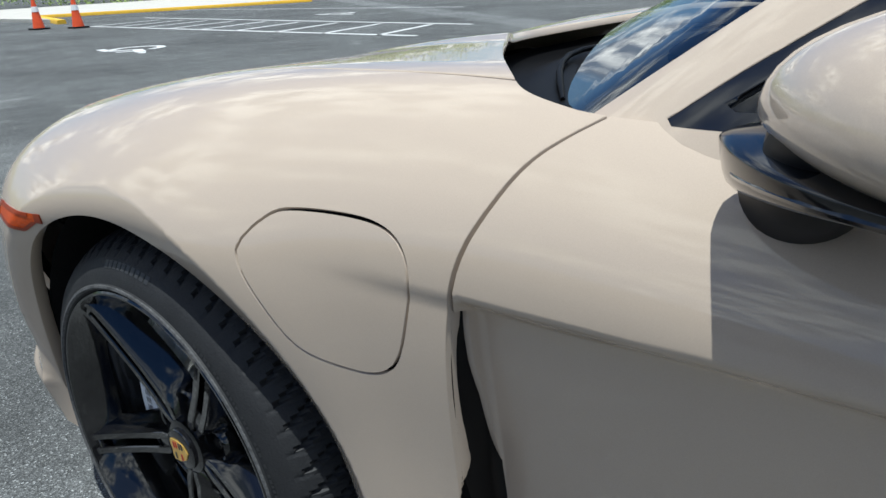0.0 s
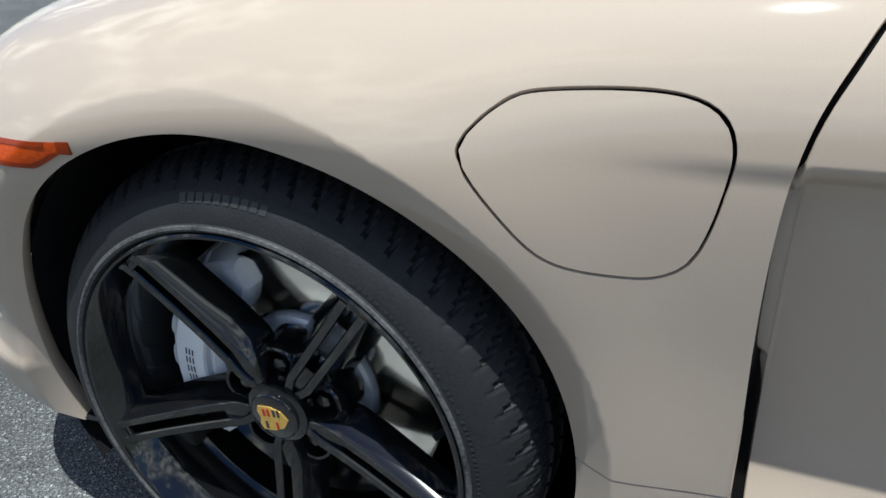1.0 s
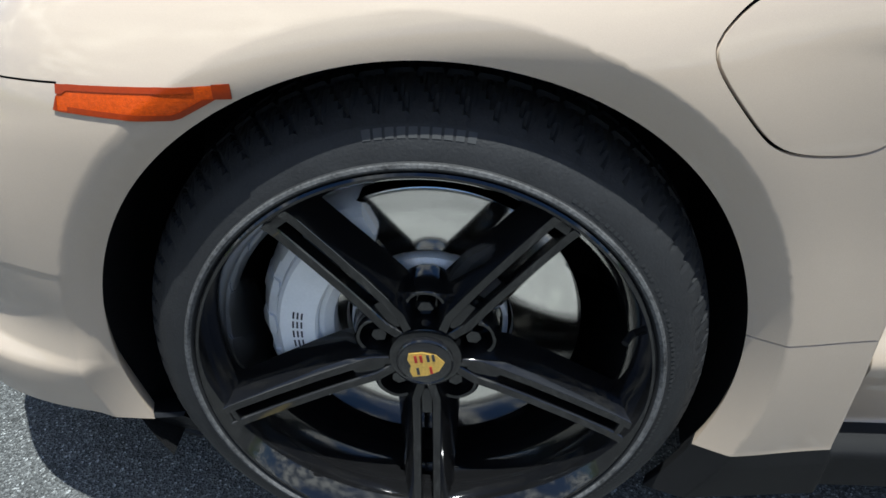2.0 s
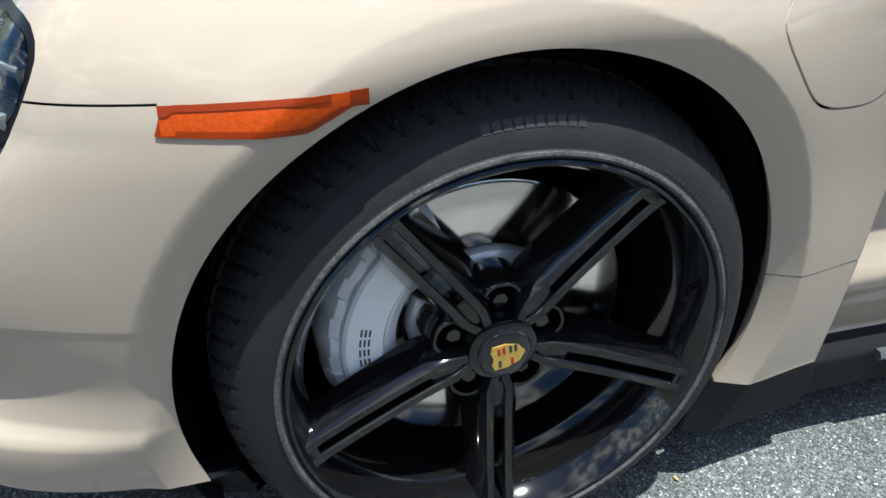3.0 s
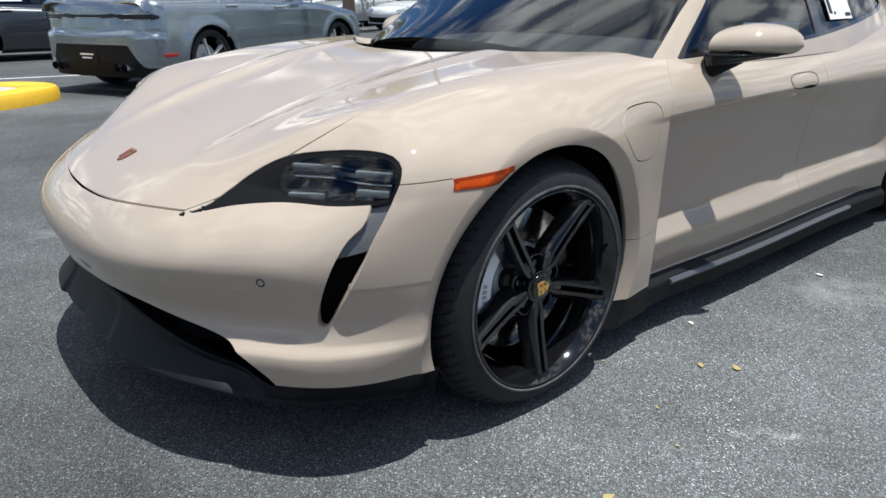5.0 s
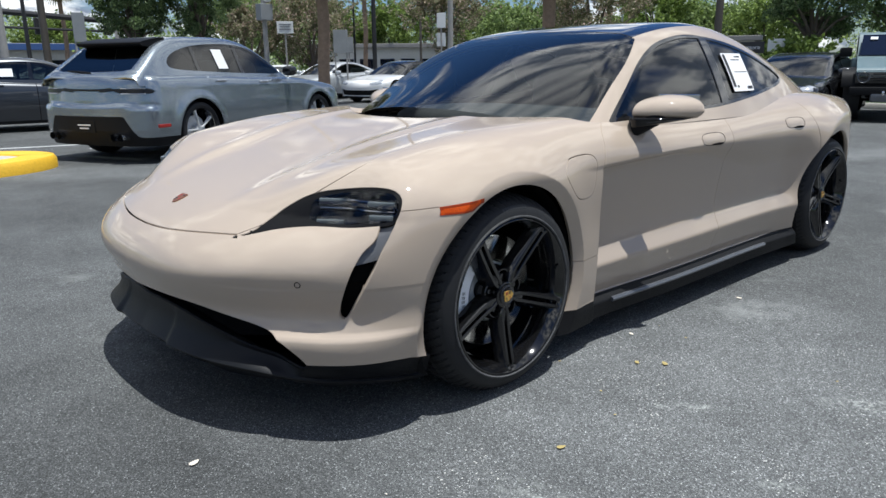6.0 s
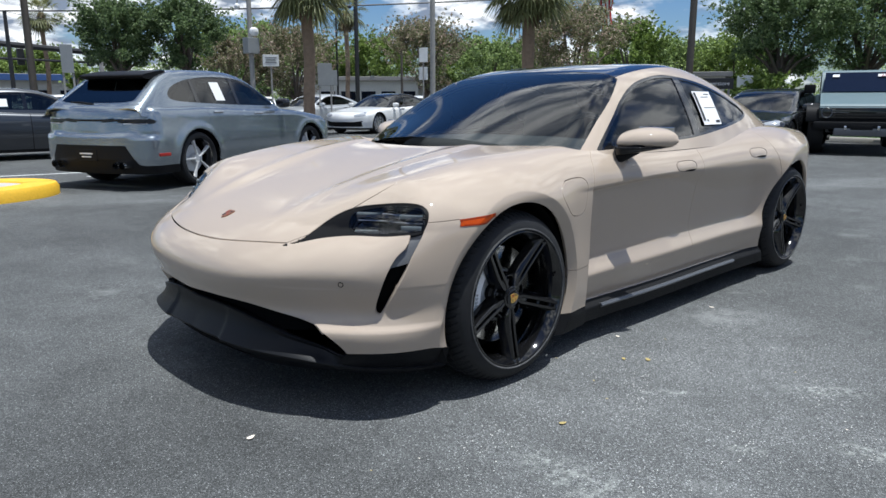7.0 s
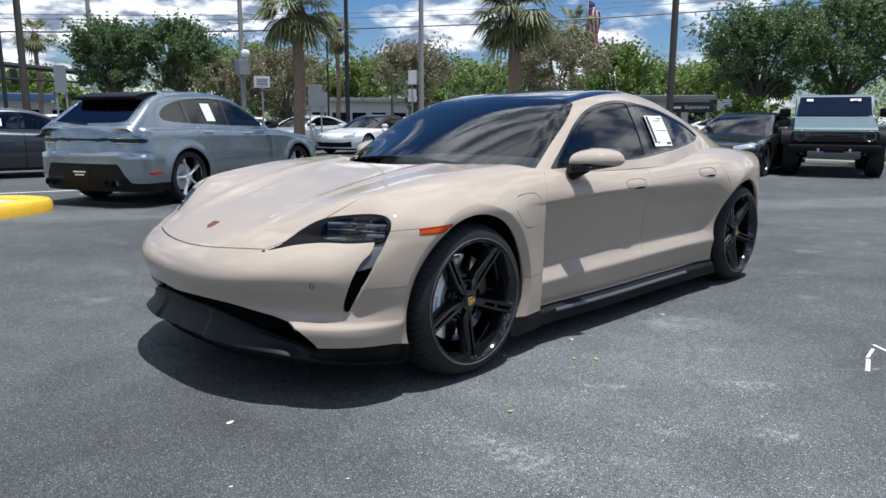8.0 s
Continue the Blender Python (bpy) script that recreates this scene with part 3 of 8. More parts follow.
skin.seam(only(f_nose_seam, lambda q: (q[:, 0] > 0.1) & (q[:, 0] < 0.55) & (q[:, 1] > 0.75)), 0.0022)
skin.cut(lambda q: f_marker(q) + 0.0055)
skin.seam(only(f_door, lambda q: (q[:, 0] < -0.40) & (q[:, 0] > -0.85) & (q[:, 2] > 0.17)), 0.006)
skin.cut(only(f_vent, lambda q: (q[:, 0] < -0.45) & (q[:, 0] > -0.70) & (q[:, 2] > 0.25) & (q[:, 2] < 0.75)))
skin.seam(only(f_door_mid, lambda q: (q[:, 0] < -1.4) & (q[:, 0] > -1.75)), 0.005)
skin.seam(only(f_door_back, lambda q: (q[:, 0] < -2.2) & (q[:, 0] > -2.9)), 0.005)
skin.seam(only(f_wing_low, lambda q: (q[:, 0] < -0.2) & (q[:, 0] > -0.56)), 0.003)
skin.finish()

c = skin.mid
cx, cy, cz = c[:, 0], c[:, 1], c[:, 2]
gone = (f_arch(c) < 0) | (f_arch_r(c) < 0) | (f_cabin(c) < 0)
is_lens = f_lens(c) < 0
is_lamp = (f_lamp(c) < 0) & ~is_lens
is_curtain = (f_curtain(c) < 0) & ~is_lamp & ~is_lens
is_marker = f_marker(c) < 0
is_intake = f_intake(c) < 0
taken = gone | is_lens | is_lamp | is_curtain | is_marker | is_intake
is_lip = ~taken & (f_lip(c) < 0) & (cx > 0.2)      # replaced below by the tucked splitter
is_skirt = ~taken & (f_sill(c) < 0) & (cx < -0.2) & (cx > -2.9)
taken |= is_lip | is_skirt
in_hood = (np.abs(f_hood_side(c)) < 9) & (f_hood_side(c) < 0) & (f_hood_front(c) < 0) & (cx > -0.75) & (cz > 0.58)
gaps = [np.abs(f_fuel(c)) < 0.0018,
        (np.abs(f_hood_side(c)) < 0.0025) & (cx > -0.70) & (cz > 0.58) & (f_hood_front(c) < 0.003) & (cx < 0.86),
        (np.abs(f_hood_front(c)) < 0.003) & (cz > 0.55) & (f_hood_side(c) < -0.0025),
        (np.abs(f_nose_seam(c)) < 0.0011) & (cx > 0.352) & (cx < 0.55) & (cy > 0.75),
        (np.abs(f_door(c)) < 0.003) & (cx < -0.40) & (cx > -0.85) & (cz > 0.17) & (cy > 0.6),
        (np.abs(f_door_mid(c)) < 0.0025) & (cy > 0.6),
        (np.abs(f_door_back(c)) < 0.0025) & (cx > -2.9) & (cy > 0.6),
        (np.abs(f_wing_low(c)) < 0.0015) & (cx < -0.3) & (cx > -0.556)]
gap = np.zeros(len(c), bool)
for k, g in enumerate(gaps):
    gaps[k] = g & ~taken & ~gap
    gap |= gaps[k]
free = ~taken & ~gap
is_fuel = free & (f_fuel(c) < 0)
free &= ~is_fuel
is_hood = free & in_hood
free &= ~is_hood
is_bumper = free & (((f_nose_seam(c) < 0) & (cx > 0.0)) | (cx > 0.55)) & ~((cx < 0.62) & (cz > 0.74) & (cy > 0.55)) & ~((f_hood_side(c) > 0) & (cz > 0.70) & (cx < 0.7))
free &= ~is_bumper
is_fender = free & (f_door(c) > 0)
free &= ~is_fender
is_vent = free & (f_vent(c) > 0) & (cz > 0.25) & (cz < 0.75) & (cy > 0.5)
free &= ~is_vent
is_door = free & (f_door_mid(c) > 0)
free &= ~is_door
is_door_r = free & (f_door_back(c) > 0)
is_tail = free & ~is_door_r

sedan = thing("sports_sedan", Matrix.Identity(4), "glossy beige four-door electric sports sedan parked on asphalt", "car")
panel(skin, is_hood, "hood", PAINT, sedan, "", (1, -1))
panel(skin, is_bumper, "front_bumper", PAINT, sedan, "", (1, -1), 0.03)
panel(skin, is_intake, "intake_duct", DARK_VOID, sedan, "dark lower air intake", (1, -1), 0.0, 0.10)
for k, g in enumerate(gaps):
    for sides in (((1, -1),) if k == 2 else ((1,), (-1,))):
        panel(skin, g, "panel_seal", DARK_VOID, sedan, "dark rubber panel gap", sides, 0.0, 0.010)
for sy in (1, -1):
    panel(skin, is_fender, "fender", PAINT, sedan, "", (sy,), 0.03)
    wing_fuel = panel(skin, is_fuel, "charge_port_cover", PAINT, sedan, "", (sy,), 0.012)
    door_f = panel(skin, is_door, "front_door", PAINT, sedan, "", (sy,), 0.02)
    door_b = panel(skin, is_door_r, "rear_door", PAINT, sedan, "", (sy,), 0.02)
    if sy > 0:
        left_doors = (door_f, door_b)
    else:
        right_doors = (door_f, door_b)
    panel(skin, is_vent, "fender_vent", LAMP_BLACK, sedan, "black air outlet behind front wheel", (sy,), 0.0, 0.012)
    panel(skin, is_tail, "rear_quarter", PAINT, sedan, "", (sy,), 0.02)
    panel(skin, (is_door | is_door_r) & (c[:, 2] > 0.4), "door_trim", LEATHER, sedan, "dark inner door lining", (sy,), 0.0, 0.05)
    panel(skin, is_skirt, "side_skirt", BLACK_PLASTIC, sedan, "black plastic side skirt", (sy,), 0.03)
    mark = panel(skin, is_marker & (f_marker(c) > -0.0055), "side_marker", AMBER_DARK, sedan, "orange reflective side marker", (sy,), 0.012, -0.0022)
    panel(skin, is_marker & (f_marker(c) < -0.0055), "reflector_face", AMBER, mark, "bright orange reflector", (sy,), 0.010, -0.0012)
    head = panel(skin, is_lamp, "headlight", LAMP_BLACK, sedan, "black headlight surround", (sy,), 0.02, 0.004)
    panel(skin, is_lens, "lamp_lens", LENS, head, "clear curved headlight lens", (sy,), 0.0, 0.003)
    panel(skin, is_lens, "lamp_housing", BLACK_GLOSS, head, "dark lamp interior", (sy,), 0.05, 0.055)
    panel(skin, is_curtain & (f_fin(c) < 0), "air_curtain", DARK_VOID, sedan, "black vertical air inlet below headlight", (sy,), 0.0, 0.045)
    panel(skin, is_curtain & (f_fin(c) > 0), "curtain_fin", FIN_GREY, sedan, "dark grey fin above the air inlet", (sy,), 0.01, 0.016)


# ---------------------------------------------------------------- the car's cabin
roof_mid = spline([-0.05, -0.25, -0.32, -0.6, -0.9, -1.22, -1.5, -1.8, -2.2, -2.7, -3.2, -3.6, -3.85],
                  [0.78, 0.898, 0.935, 1.07, 1.205, 1.318, 1.365, 1.378, 1.348, 1.240, 1.095, 0.975, 0.90])
GREEN_X = [-0.2, -0.6, -1.2, -1.8, -2.3, -2.6, -3.0, -3.4, -3.8]
green_base = spline(GREEN_X, [0.80, 0.825, 0.848, 0.855, 0.832, 0.795, 0.70, 0.57, 0.43])


def cabin_side(x, z):
    d = z - 0.93
    return green_base(x) - 0.50 * d - 0.35 * d * np.abs(d)


def cabin_field(p):
    x, y, z = p[:, 0], np.abs(p[:, 1]), p[:, 2]
    bow = 0.10 + 0.49 * step(-1.25, -0.45, x)
    top = z - roof_mid(x + bow * y * y) + 0.05 * y * y * step(-0.8, -1.4, x) + 0.22 * y * y * step(-1.8, -2.7, x)
    return smax(top, y - cabin_side(x, z), 0.11)


def cabin_skin():
    xs = np.concatenate([np.arange(-0.30, -2.7, -0.016), np.arange(-2.7, -3.62, -0.03)])
    high = np.linspace(math.pi / 2, 0.0, 84)
    o = np.array([(x, 0, 0.895) for x in xs for e in high], float)
    d = np.array([(0, math.cos(e), math.sin(e)) for x in xs for e in high], float)
    d[np.abs(d) < 1e-9] = 0
    pts = shoot(cabin_field, o, d, 1.4)
    pts[:, 1] = np.maximum(pts[:, 1], 0)
    return Skin(cabin_field, pts, (len(xs), len(high)))


dlo_shape = inside(outline([(-0.704, 0.922), (-0.714, 0.929), (-0.778, 0.976), (-0.907, 1.060), (-1.070, 1.159), (-1.235, 1.230), (-1.39, 1.269), (-1.595, 1.295), (-1.80, 1.288), (-2.03, 1.256), (-2.21, 1.212),
                            (-2.40, 1.150), (-2.50, 1.098), (-2.515, 1.066), (-2.46, 1.046), (-2.351, 1.026), (-2.04, 0.990), (-1.634, 0.953), (-1.41, 0.944), (-1.1, 0.934), (-0.80, 0.924), (-0.712, 0.921)], 6))
f_dlo = lambda q: within(lambda s: (s[:, 1] > 0.45) & (s[:, 0] < -0.5) & (s[:, 0] > -2.75), lambda s: dlo_shape(s[:, 0], s[:, 2]), q)
f_trim = lambda q: f_dlo(q) + 0.014
f_pillar = lambda q: np.abs(q[:, 0] + 1.665 + 0.25 * (q[:, 2] - 0.93)) - 0.035
shield_edge = spline([-1.26, -1.195, -1.136, -0.959, -0.783, -0.70, -0.63, -0.50, -0.30], [0.575, 0.605, 0.635, 0.704, 0.746, 0.765, 0.778, 0.80, 0.83])
shield_foot = spline([0, 0.27, 0.46, 0.60, 0.70, 0.78, 0.90], [-0.385, -0.415, -0.461, -0.505, -0.553, -0.615, -0.72])
f_shield_foot = lambda q: q[:, 0] - shield_foot(q[:, 1])
f_shield_side = lambda q: q[:, 1] - shield_edge(q[:, 0])
f_shield_top = lambda q: q[:, 0] - (-1.232 + 0.11 * q[:, 1] ** 2)
f_roof_side = lambda q: q[:, 1] - (0.588 + 0.07 * (q[:, 0] + 1.22))
f_roof_back = lambda q: q[:, 0] + 2.42 - 0.1 * q[:, 1] ** 2
f_rear_end = lambda q: q[:, 0] + 3.38
f_rear_side = lambda q: q[:, 1] - (0.50 + 0.16 * (q[:, 0] + 2.42))

cab = cabin_skin()
for f in (f_dlo, f_trim):
    cab.cut(f)
cab.cut(only(f_pillar, lambda q: (q[:, 1] > 0.5) & (q[:, 0] < -1.4) & (q[:, 0] > -1.95)))
cab.cut(only(f_shield_side, lambda q: q[:, 0] > -1.25))
cab.cut(only(f_shield_foot, lambda q: (q[:, 0] > -0.75)))
cab.seam(only(f_shield_top, lambda q: q[:, 1] < 0.62), 0.008)
cab.cut(only(f_roof_side, lambda q: (q[:, 0] < -1.15) & (q[:, 0] > -2.45)))
cab.seam(only(f_roof_back, lambda q: q[:, 1] < 0.56), 0.02)
cab.cut(only(f_rear_side, lambda q: q[:, 0] < -2.40))
cab.cut(f_rear_end)
cab.finish()
c = cab.mid
cx, cy, cz = c[:, 0], c[:, 1], c[:, 2]
ahead = f_shield_foot(c) > 0          # open to the cowl
is_pane = f_trim(c) < 0
is_trim = (f_dlo(c) < 0) & ~is_pane
is_post = is_pane & (f_pillar(c) < 0)
is_trim |= is_post
pane_front = is_pane & ~is_post & (cx > -1.68)
pane_back = is_pane & ~is_post & ~pane_front
shield = (f_shield_side(c) < 0) & (f_shield_top(c) > 0.004) & ~is_pane & ~is_trim & ~ahead
roof_pane = (f_roof_side(c) < 0) & (f_shield_top(c) < -0.004) & (f_roof_back(c) > 0.01)
rear_pane = (f_roof_back(c) < -0.01) & (f_rear_side(c) < 0) & (f_rear_end(c) > 0)
bead = ((np.abs(f_shield_top(c)) <= 0.004) & (cy < 0.61)) | ((np.abs(f_roof_back(c)) <= 0.01) & (cy < 0.5))
rail = ~(is_pane | is_trim | shield | roof_pane | rear_pane | bead | ahead)

panel(cab, shield, "windshield", WINDSHIELD, sedan, "large raked windshield reflecting clouds", (1, -1), 0.0, 0.003)
panel(cab, roof_pane, "glass_roof", ROOF_GLASS, sedan, "dark glossy glass roof", (1, -1), 0.01, 0.002)
panel(cab, rear_pane, "rear_window", ROOF_GLASS, sedan, "dark rear window", (1, -1), 0.01, 0.003)
panel(cab, bead & (cx > -1.8), "roof_seal", DARK_VOID, sedan, "black rubber seal", (1, -1), 0.0, 0.006)
panel(cab, bead & (cx < -1.8), "roof_seal", DARK_VOID, sedan, "black rubber seal", (1, -1), 0.0, 0.006)
for sy in (1, -1):
    doors = left_doors if sy > 0 else right_doors
    panel(cab, rail, "roof_rail", PAINT, sedan, "", (sy,), 0.02)
    panel(cab, is_trim, "window_trim", BLACK_GLOSS, sedan, "gloss black window trim", (sy,), 0.01, 0.001)
    panel(cab, pane_front, "front_window", SIDE_GLASS, doors[0], "tinted side window", (sy,), 0.0, 0.006)
    panel(cab, pane_back, "rear_side_window", SIDE_GLASS, doors[1], "tinted side window", (sy,), 0.0, 0.006)

for ob in sedan.children_recursive:
    if ob.type == "MESH" and ob.data.materials[0] in (PAINT,):
        ob.cycles.shadow_terminator_offset = 0.25
        ob.cycles.shadow_terminator_geometry_offset = 0.3

# black plenum between bonnet and windshield
rows = []
for k in range(41):
    y = -0.80 + 1.60 * k / 40
    x0 = float(hood_rear(np.array(abs(y)))) + 0.03
    rows.append([(x0, y, 0.895 + 0.012 * abs(y)), (x0 - 0.07, y, 0.880 + 0.015 * abs(y)), (x0 - 0.13, y, 0.897), (x0 - 0.15, y, 0.890), (x0 - 0.20, y, 0.905), (x0 - 0.30, y, 0.920 - 0.03 * abs(y))])
v = [q for r in rows for q in r]
f = [(i * 6 + j, i * 6 + j + 1, (i + 1) * 6 + j + 1, (i + 1) * 6 + j) for i in range(40) for j in range(5)]
part("cowl_panel", bm_from(v, f), COWL_BLACK, sedan, "black plastic cowl below windshield", smooth=True)
for y0, y1 in ((0.62, -0.05), (0.0, -0.60)):
    pts = [(float(hood_rear(np.array(abs(y0 + (y1 - y0) * k / 8)))) - 0.085 - 0.004 * k, y0 + (y1 - y0) * k / 8, 0.896 + 0.010 * math.sin(k * 0.4)) for k in range(9)]
    part("wiper", bm_tube(pts, 0.006, 10, [0.003] + [0.005] * 7 + [0.003]), COWL_BLACK, sedan, "black wiper arm", smooth=True)

# floor pan, wheel wells, bulkheads
part("floor_pan", bm_box((3.7, 1.60, 0.03), (-1.35, 0, 0.15), 0.01), DARK_VOID, sedan, "dark underbody")
for ax in (0.0, -WHEEL_BASE):
    for sy in (1, -1):
        prof = [(0.0, 0.50), (0.425, 0.50), (0.43, 0.78), (0.408, 0.878)]
        seg = 40
        vv, ff = [], []
        for s in range(seg + 1):
            a = math.radians(-28 + (236 if ax == 0.0 else 205) * s / seg)
            lean = 0.5 + 0.5 * math.cos(a)
            for r, y in prof[:3] + [(0.407 + 0.011 * lean, 0.880 + 0.038 * lean)]:
                vv.append((ax + r * math.cos(a), y * sy, AXLE_Z + r * math.sin(a)))
        for s in range(seg):
            for j in range(3):
                ff.append((s * 4 + j, s * 4 + j + 1, (s + 1) * 4 + j + 1, (s + 1) * 4 + j))
        part("wheel_well", bm_from(vv, ff), LINER, sedan, "black wheel arch liner", smooth=True)
part("firewall", bm_box((0.03, 1.5, 0.68), (-0.46, 0, 0.5), 0.0), DARK_VOID, sedan, "dark bulkhead")

# splitter: a satin shell that rises from a protruding lip to the intake, and closes the bumper's foot beside it
lip_turn = [0, 18.5, 27.8, 36.8, 43.1, 47.7, 54.4, 62.4, 69.5]
lip_reach = spline(lip_turn, [0.972, 1.003, 1.028, 1.038, 1.036, 1.026, 0.984, 0.946, 0.921])
lip_height = spline(lip_turn, [0.252, 0.250, 0.246, 0.234, 0.215, 0.200, 0.176, 0.157, 0.150])
shell_top = spline([0, 18, 28.4, 36.9, 41.5, 44.5, 46.5], [0.366, 0.360, 0.330, 0.290, 0.268, 0.256, 0.252])
turns = np.linspace(-69.0, 69.0, 185)
ways = np.stack([np.cos(np.radians(turns)), np.sin(np.radians(turns)), 0 * turns], 1)
tops = np.full(len(turns), 0.25)
for _ in range(4):
    edge = shoot(body_field, np.stack([0 * turns, 0 * turns, tops], 1), ways, 1.3)
    tops = np.where(np.abs(turns) < 46.5, np.clip(shell_top(np.abs(turns)), 0.2, 0.4), lip_line(edge[:, 0]) + 0.003)
vv, ff = [], []
for k, t in enumerate(turns):
    a = abs(t)
    inset = 0.058 - 0.053 * float(step(39.0, 46.5, np.array(a)))
    rt, zt = math.hypot(edge[k][0], edge[k][1]) - inset, tops[k]
    dent = 0.014 * float(step(14.2, 13.0, np.array(a)))          # the middle stands back behind a short step
    rl, zl = float(lip_reach(np.array(a))) - dent, float(lip_height(np.array(a)))
    hollow = 0.018 * float(step(50.0, 40.0, np.array(a)))
    ring = [(rt - 0.05, zt - 0.012), (rt - 0.004, zt), (rt + 0.002, zt - 0.004)]
    for q in (0.3, 0.6, 0.85):
        ring.append((rt + (rl - rt) * q - hollow * 4 * q * (1 - q), zt + (zl - zt) * (q * 0.9 + 0.1 * q * q)))
    ring += [(rl - 0.006, zl + 0.003), (rl, zl - 0.004), (rl - 0.003, zl - 0.012), (rl - 0.04, zl - 0.035), (rl - 0.12, 0.148), (rl - 0.26, 0.140)]
    vv += [(ways[k][0] * r, ways[k][1] * r, z) for r, z in ring]
n_ring = 12
for i in range(len(turns) - 1):
    for j in range(n_ring - 1):
        ff.append((i * n_ring + j, i * n_ring + j + 1, (i + 1) * n_ring + j + 1, (i + 1) * n_ring + j))
part("front_splitter", bm_from(vv, ff), SPLITTER, sedan, "satin black plastic front splitter", smooth=True)

# pale strip on the side skirts
for sy in (1, -1):
    pts = []
    for k in range(25):
        x = -0.70 - 1.42 * k / 24
        zz = 0.178
        q = shoot(body_field, np.array([(x, 0.0, zz)]), np.array([(0.0, 1.0, 0.0)]), 1.3)[0]
        pts.append((x, (q[1] + 0.002) * sy, zz))
    part("skirt_strip", bm_tube(pts, 0.011, 6), SKIRT_GREY, sedan, "satin grey strip along skirt", smooth=True)


# ---------------------------------------------------------------- wheels
def tyre_wobble(s, i):
    if 10 <= i <= 15:                       # shoulder blocks: a groove, then a shallow sipe, slanting across
        k = (s + 2 * (i - 10)) % 12
        return (-0.0075 if i > 10 else -0.003) if k in (0, 1) else (-0.0022 if k == 6 and i > 11 else 0.0)
    if i in (18, 19, 22, 23):
        return -0.005 if (s + 4 * i) % 12 in (0, 1) else 0.0
    return 0.0


tyre_prof = [(0.272, 0.016), (0.2795, 0.0285), (0.2835, 0.0335), (0.2870, 0.0362), (0.2910, 0.0350), (0.2925, 0.0318), (0.3030, 0.0292), (0.3150, 0.0245), (0.3270, 0.0170), (0.3282, 0.0152),
             (0.3365, 0.0070), (0.3435, -0.0030), (0.3495, -0.0140), (0.3540, -0.0260), (0.3572, -0.0390), (0.3588, -0.0500),
             (0.3515, -0.0520), (0.3515, -0.0600), (0.3605, -0.0620), (0.3620, -0.0900), (0.3540, -0.0920), (0.3540, -0.1000), (0.3625, -0.1020), (0.3620, -0.1360),
             (0.3540, -0.1380), (0.3540, -0.1460), (0.3600, -0.1480), (0.3520, -0.1940), (0.3400, -0.2160), (0.3180, -0.2240), (0.2790, -0.2100)]
tv, tf = lathe(tyre_prof, 828, False, tyre_wobble)
tb = bm_from(tv, tf)
ME_TYRE = bpy.data.meshes.new("tyre")
tb.to_mesh(ME_TYRE)
tb.free()
ME_TYRE.materials.append(RUBBER)
ME_TYRE.polygons.foreach_set("use_smooth", [True] * len(ME_TYRE.polygons))
ME_TYRE.set_sharp_from_angle(angle=radians(30))


def keep(name, bm, mat, smooth=True):
    me = bpy.data.meshes.new(name)
    bmesh.ops.recalc_face_normals(bm, faces=bm.faces)
    bm.to_mesh(me)
    bm.free()
    me.materials.append(mat)
    if smooth:
        me.polygons.foreach_set("use_smooth", [True] * len(me.polygons))
        me.set_sharp_from_angle(angle=radians(32))
    return me


rim_prof = [(0.2790, 0.020), (0.2810, 0.0285), (0.2802, 0.0325), (0.2775, 0.0345), (0.2745, 0.0340), (0.2725, 0.0310), (0.2640, 0.0150), (0.2570, -0.0010), (0.2530, -0.0140), (0.2505, -0.0260), (0.2470, -0.0900), (0.2430, -0.2100), (0.252, -0.2100), (0.258, -0.090), (0.268, -0.010)]
ME_RIM = keep("wheel", bm_from(*lathe(rim_prof, 128, True)), RIM_BLACK)


def spoke_mesh():
    parts = []
    stations = [(0.046, 0.0140, 0.018, -0.012), (0.07, 0.0135, 0.028, -0.0105), (0.10, 0.0130, 0.036, -0.0075), (0.14, 0.0125, 0.034, -0.002), (0.20, 0.0125, 0.030, 0.009), (0.25, 0.0125, 0.028, 0.0195), (0.266, 0.0130, 0.025, 0.0245), (0.2755, 0.0135, 0.018, 0.0315)]
    for side in (1, -1):
        vv, ff = [], []
        for r, w_top, w_low, yo in stations:
            mid = side * (0.0065 if r < 0.05 else 0.0135)
            inner, outer = mid - side * w_top / 2, mid + side * w_top / 2
            deep = yo - 0.046 if r < 0.255 else yo - 0.030
            ring = [(inner, yo - 0.0020), (inner + side * 0.0015, yo), (outer - side * 0.0015, yo), (outer, yo - 0.0020), (outer + side * (w_low - w_top) * 0.45, yo - 0.016), (outer + side * (w_low - w_top), deep), (inner, deep)]
            vv += [(s, y, r) for s, y in ring]
        n = 7
        for i in range(len(stations) - 1):
            for j in range(n):
                k = (j + 1) % n
                ff.append((i * n + j, i * n + k, (i + 1) * n + k, (i + 1) * n + j))
        ff += [tuple(range(n)), tuple((len(stations) - 1) * n + j for j in range(n))]
        parts.append(bm_from(vv, ff))
    # bridge where the two blades meet at hub and rim
    parts.append(bm_box((0.026, 0.034, 0.045), (0, -0.031, 0.078), 0.004))
    parts.append(bm_box((0.036, 0.034, 0.012), (0, 0.006, 0.264), 0.003))
    return bm_join(*parts)


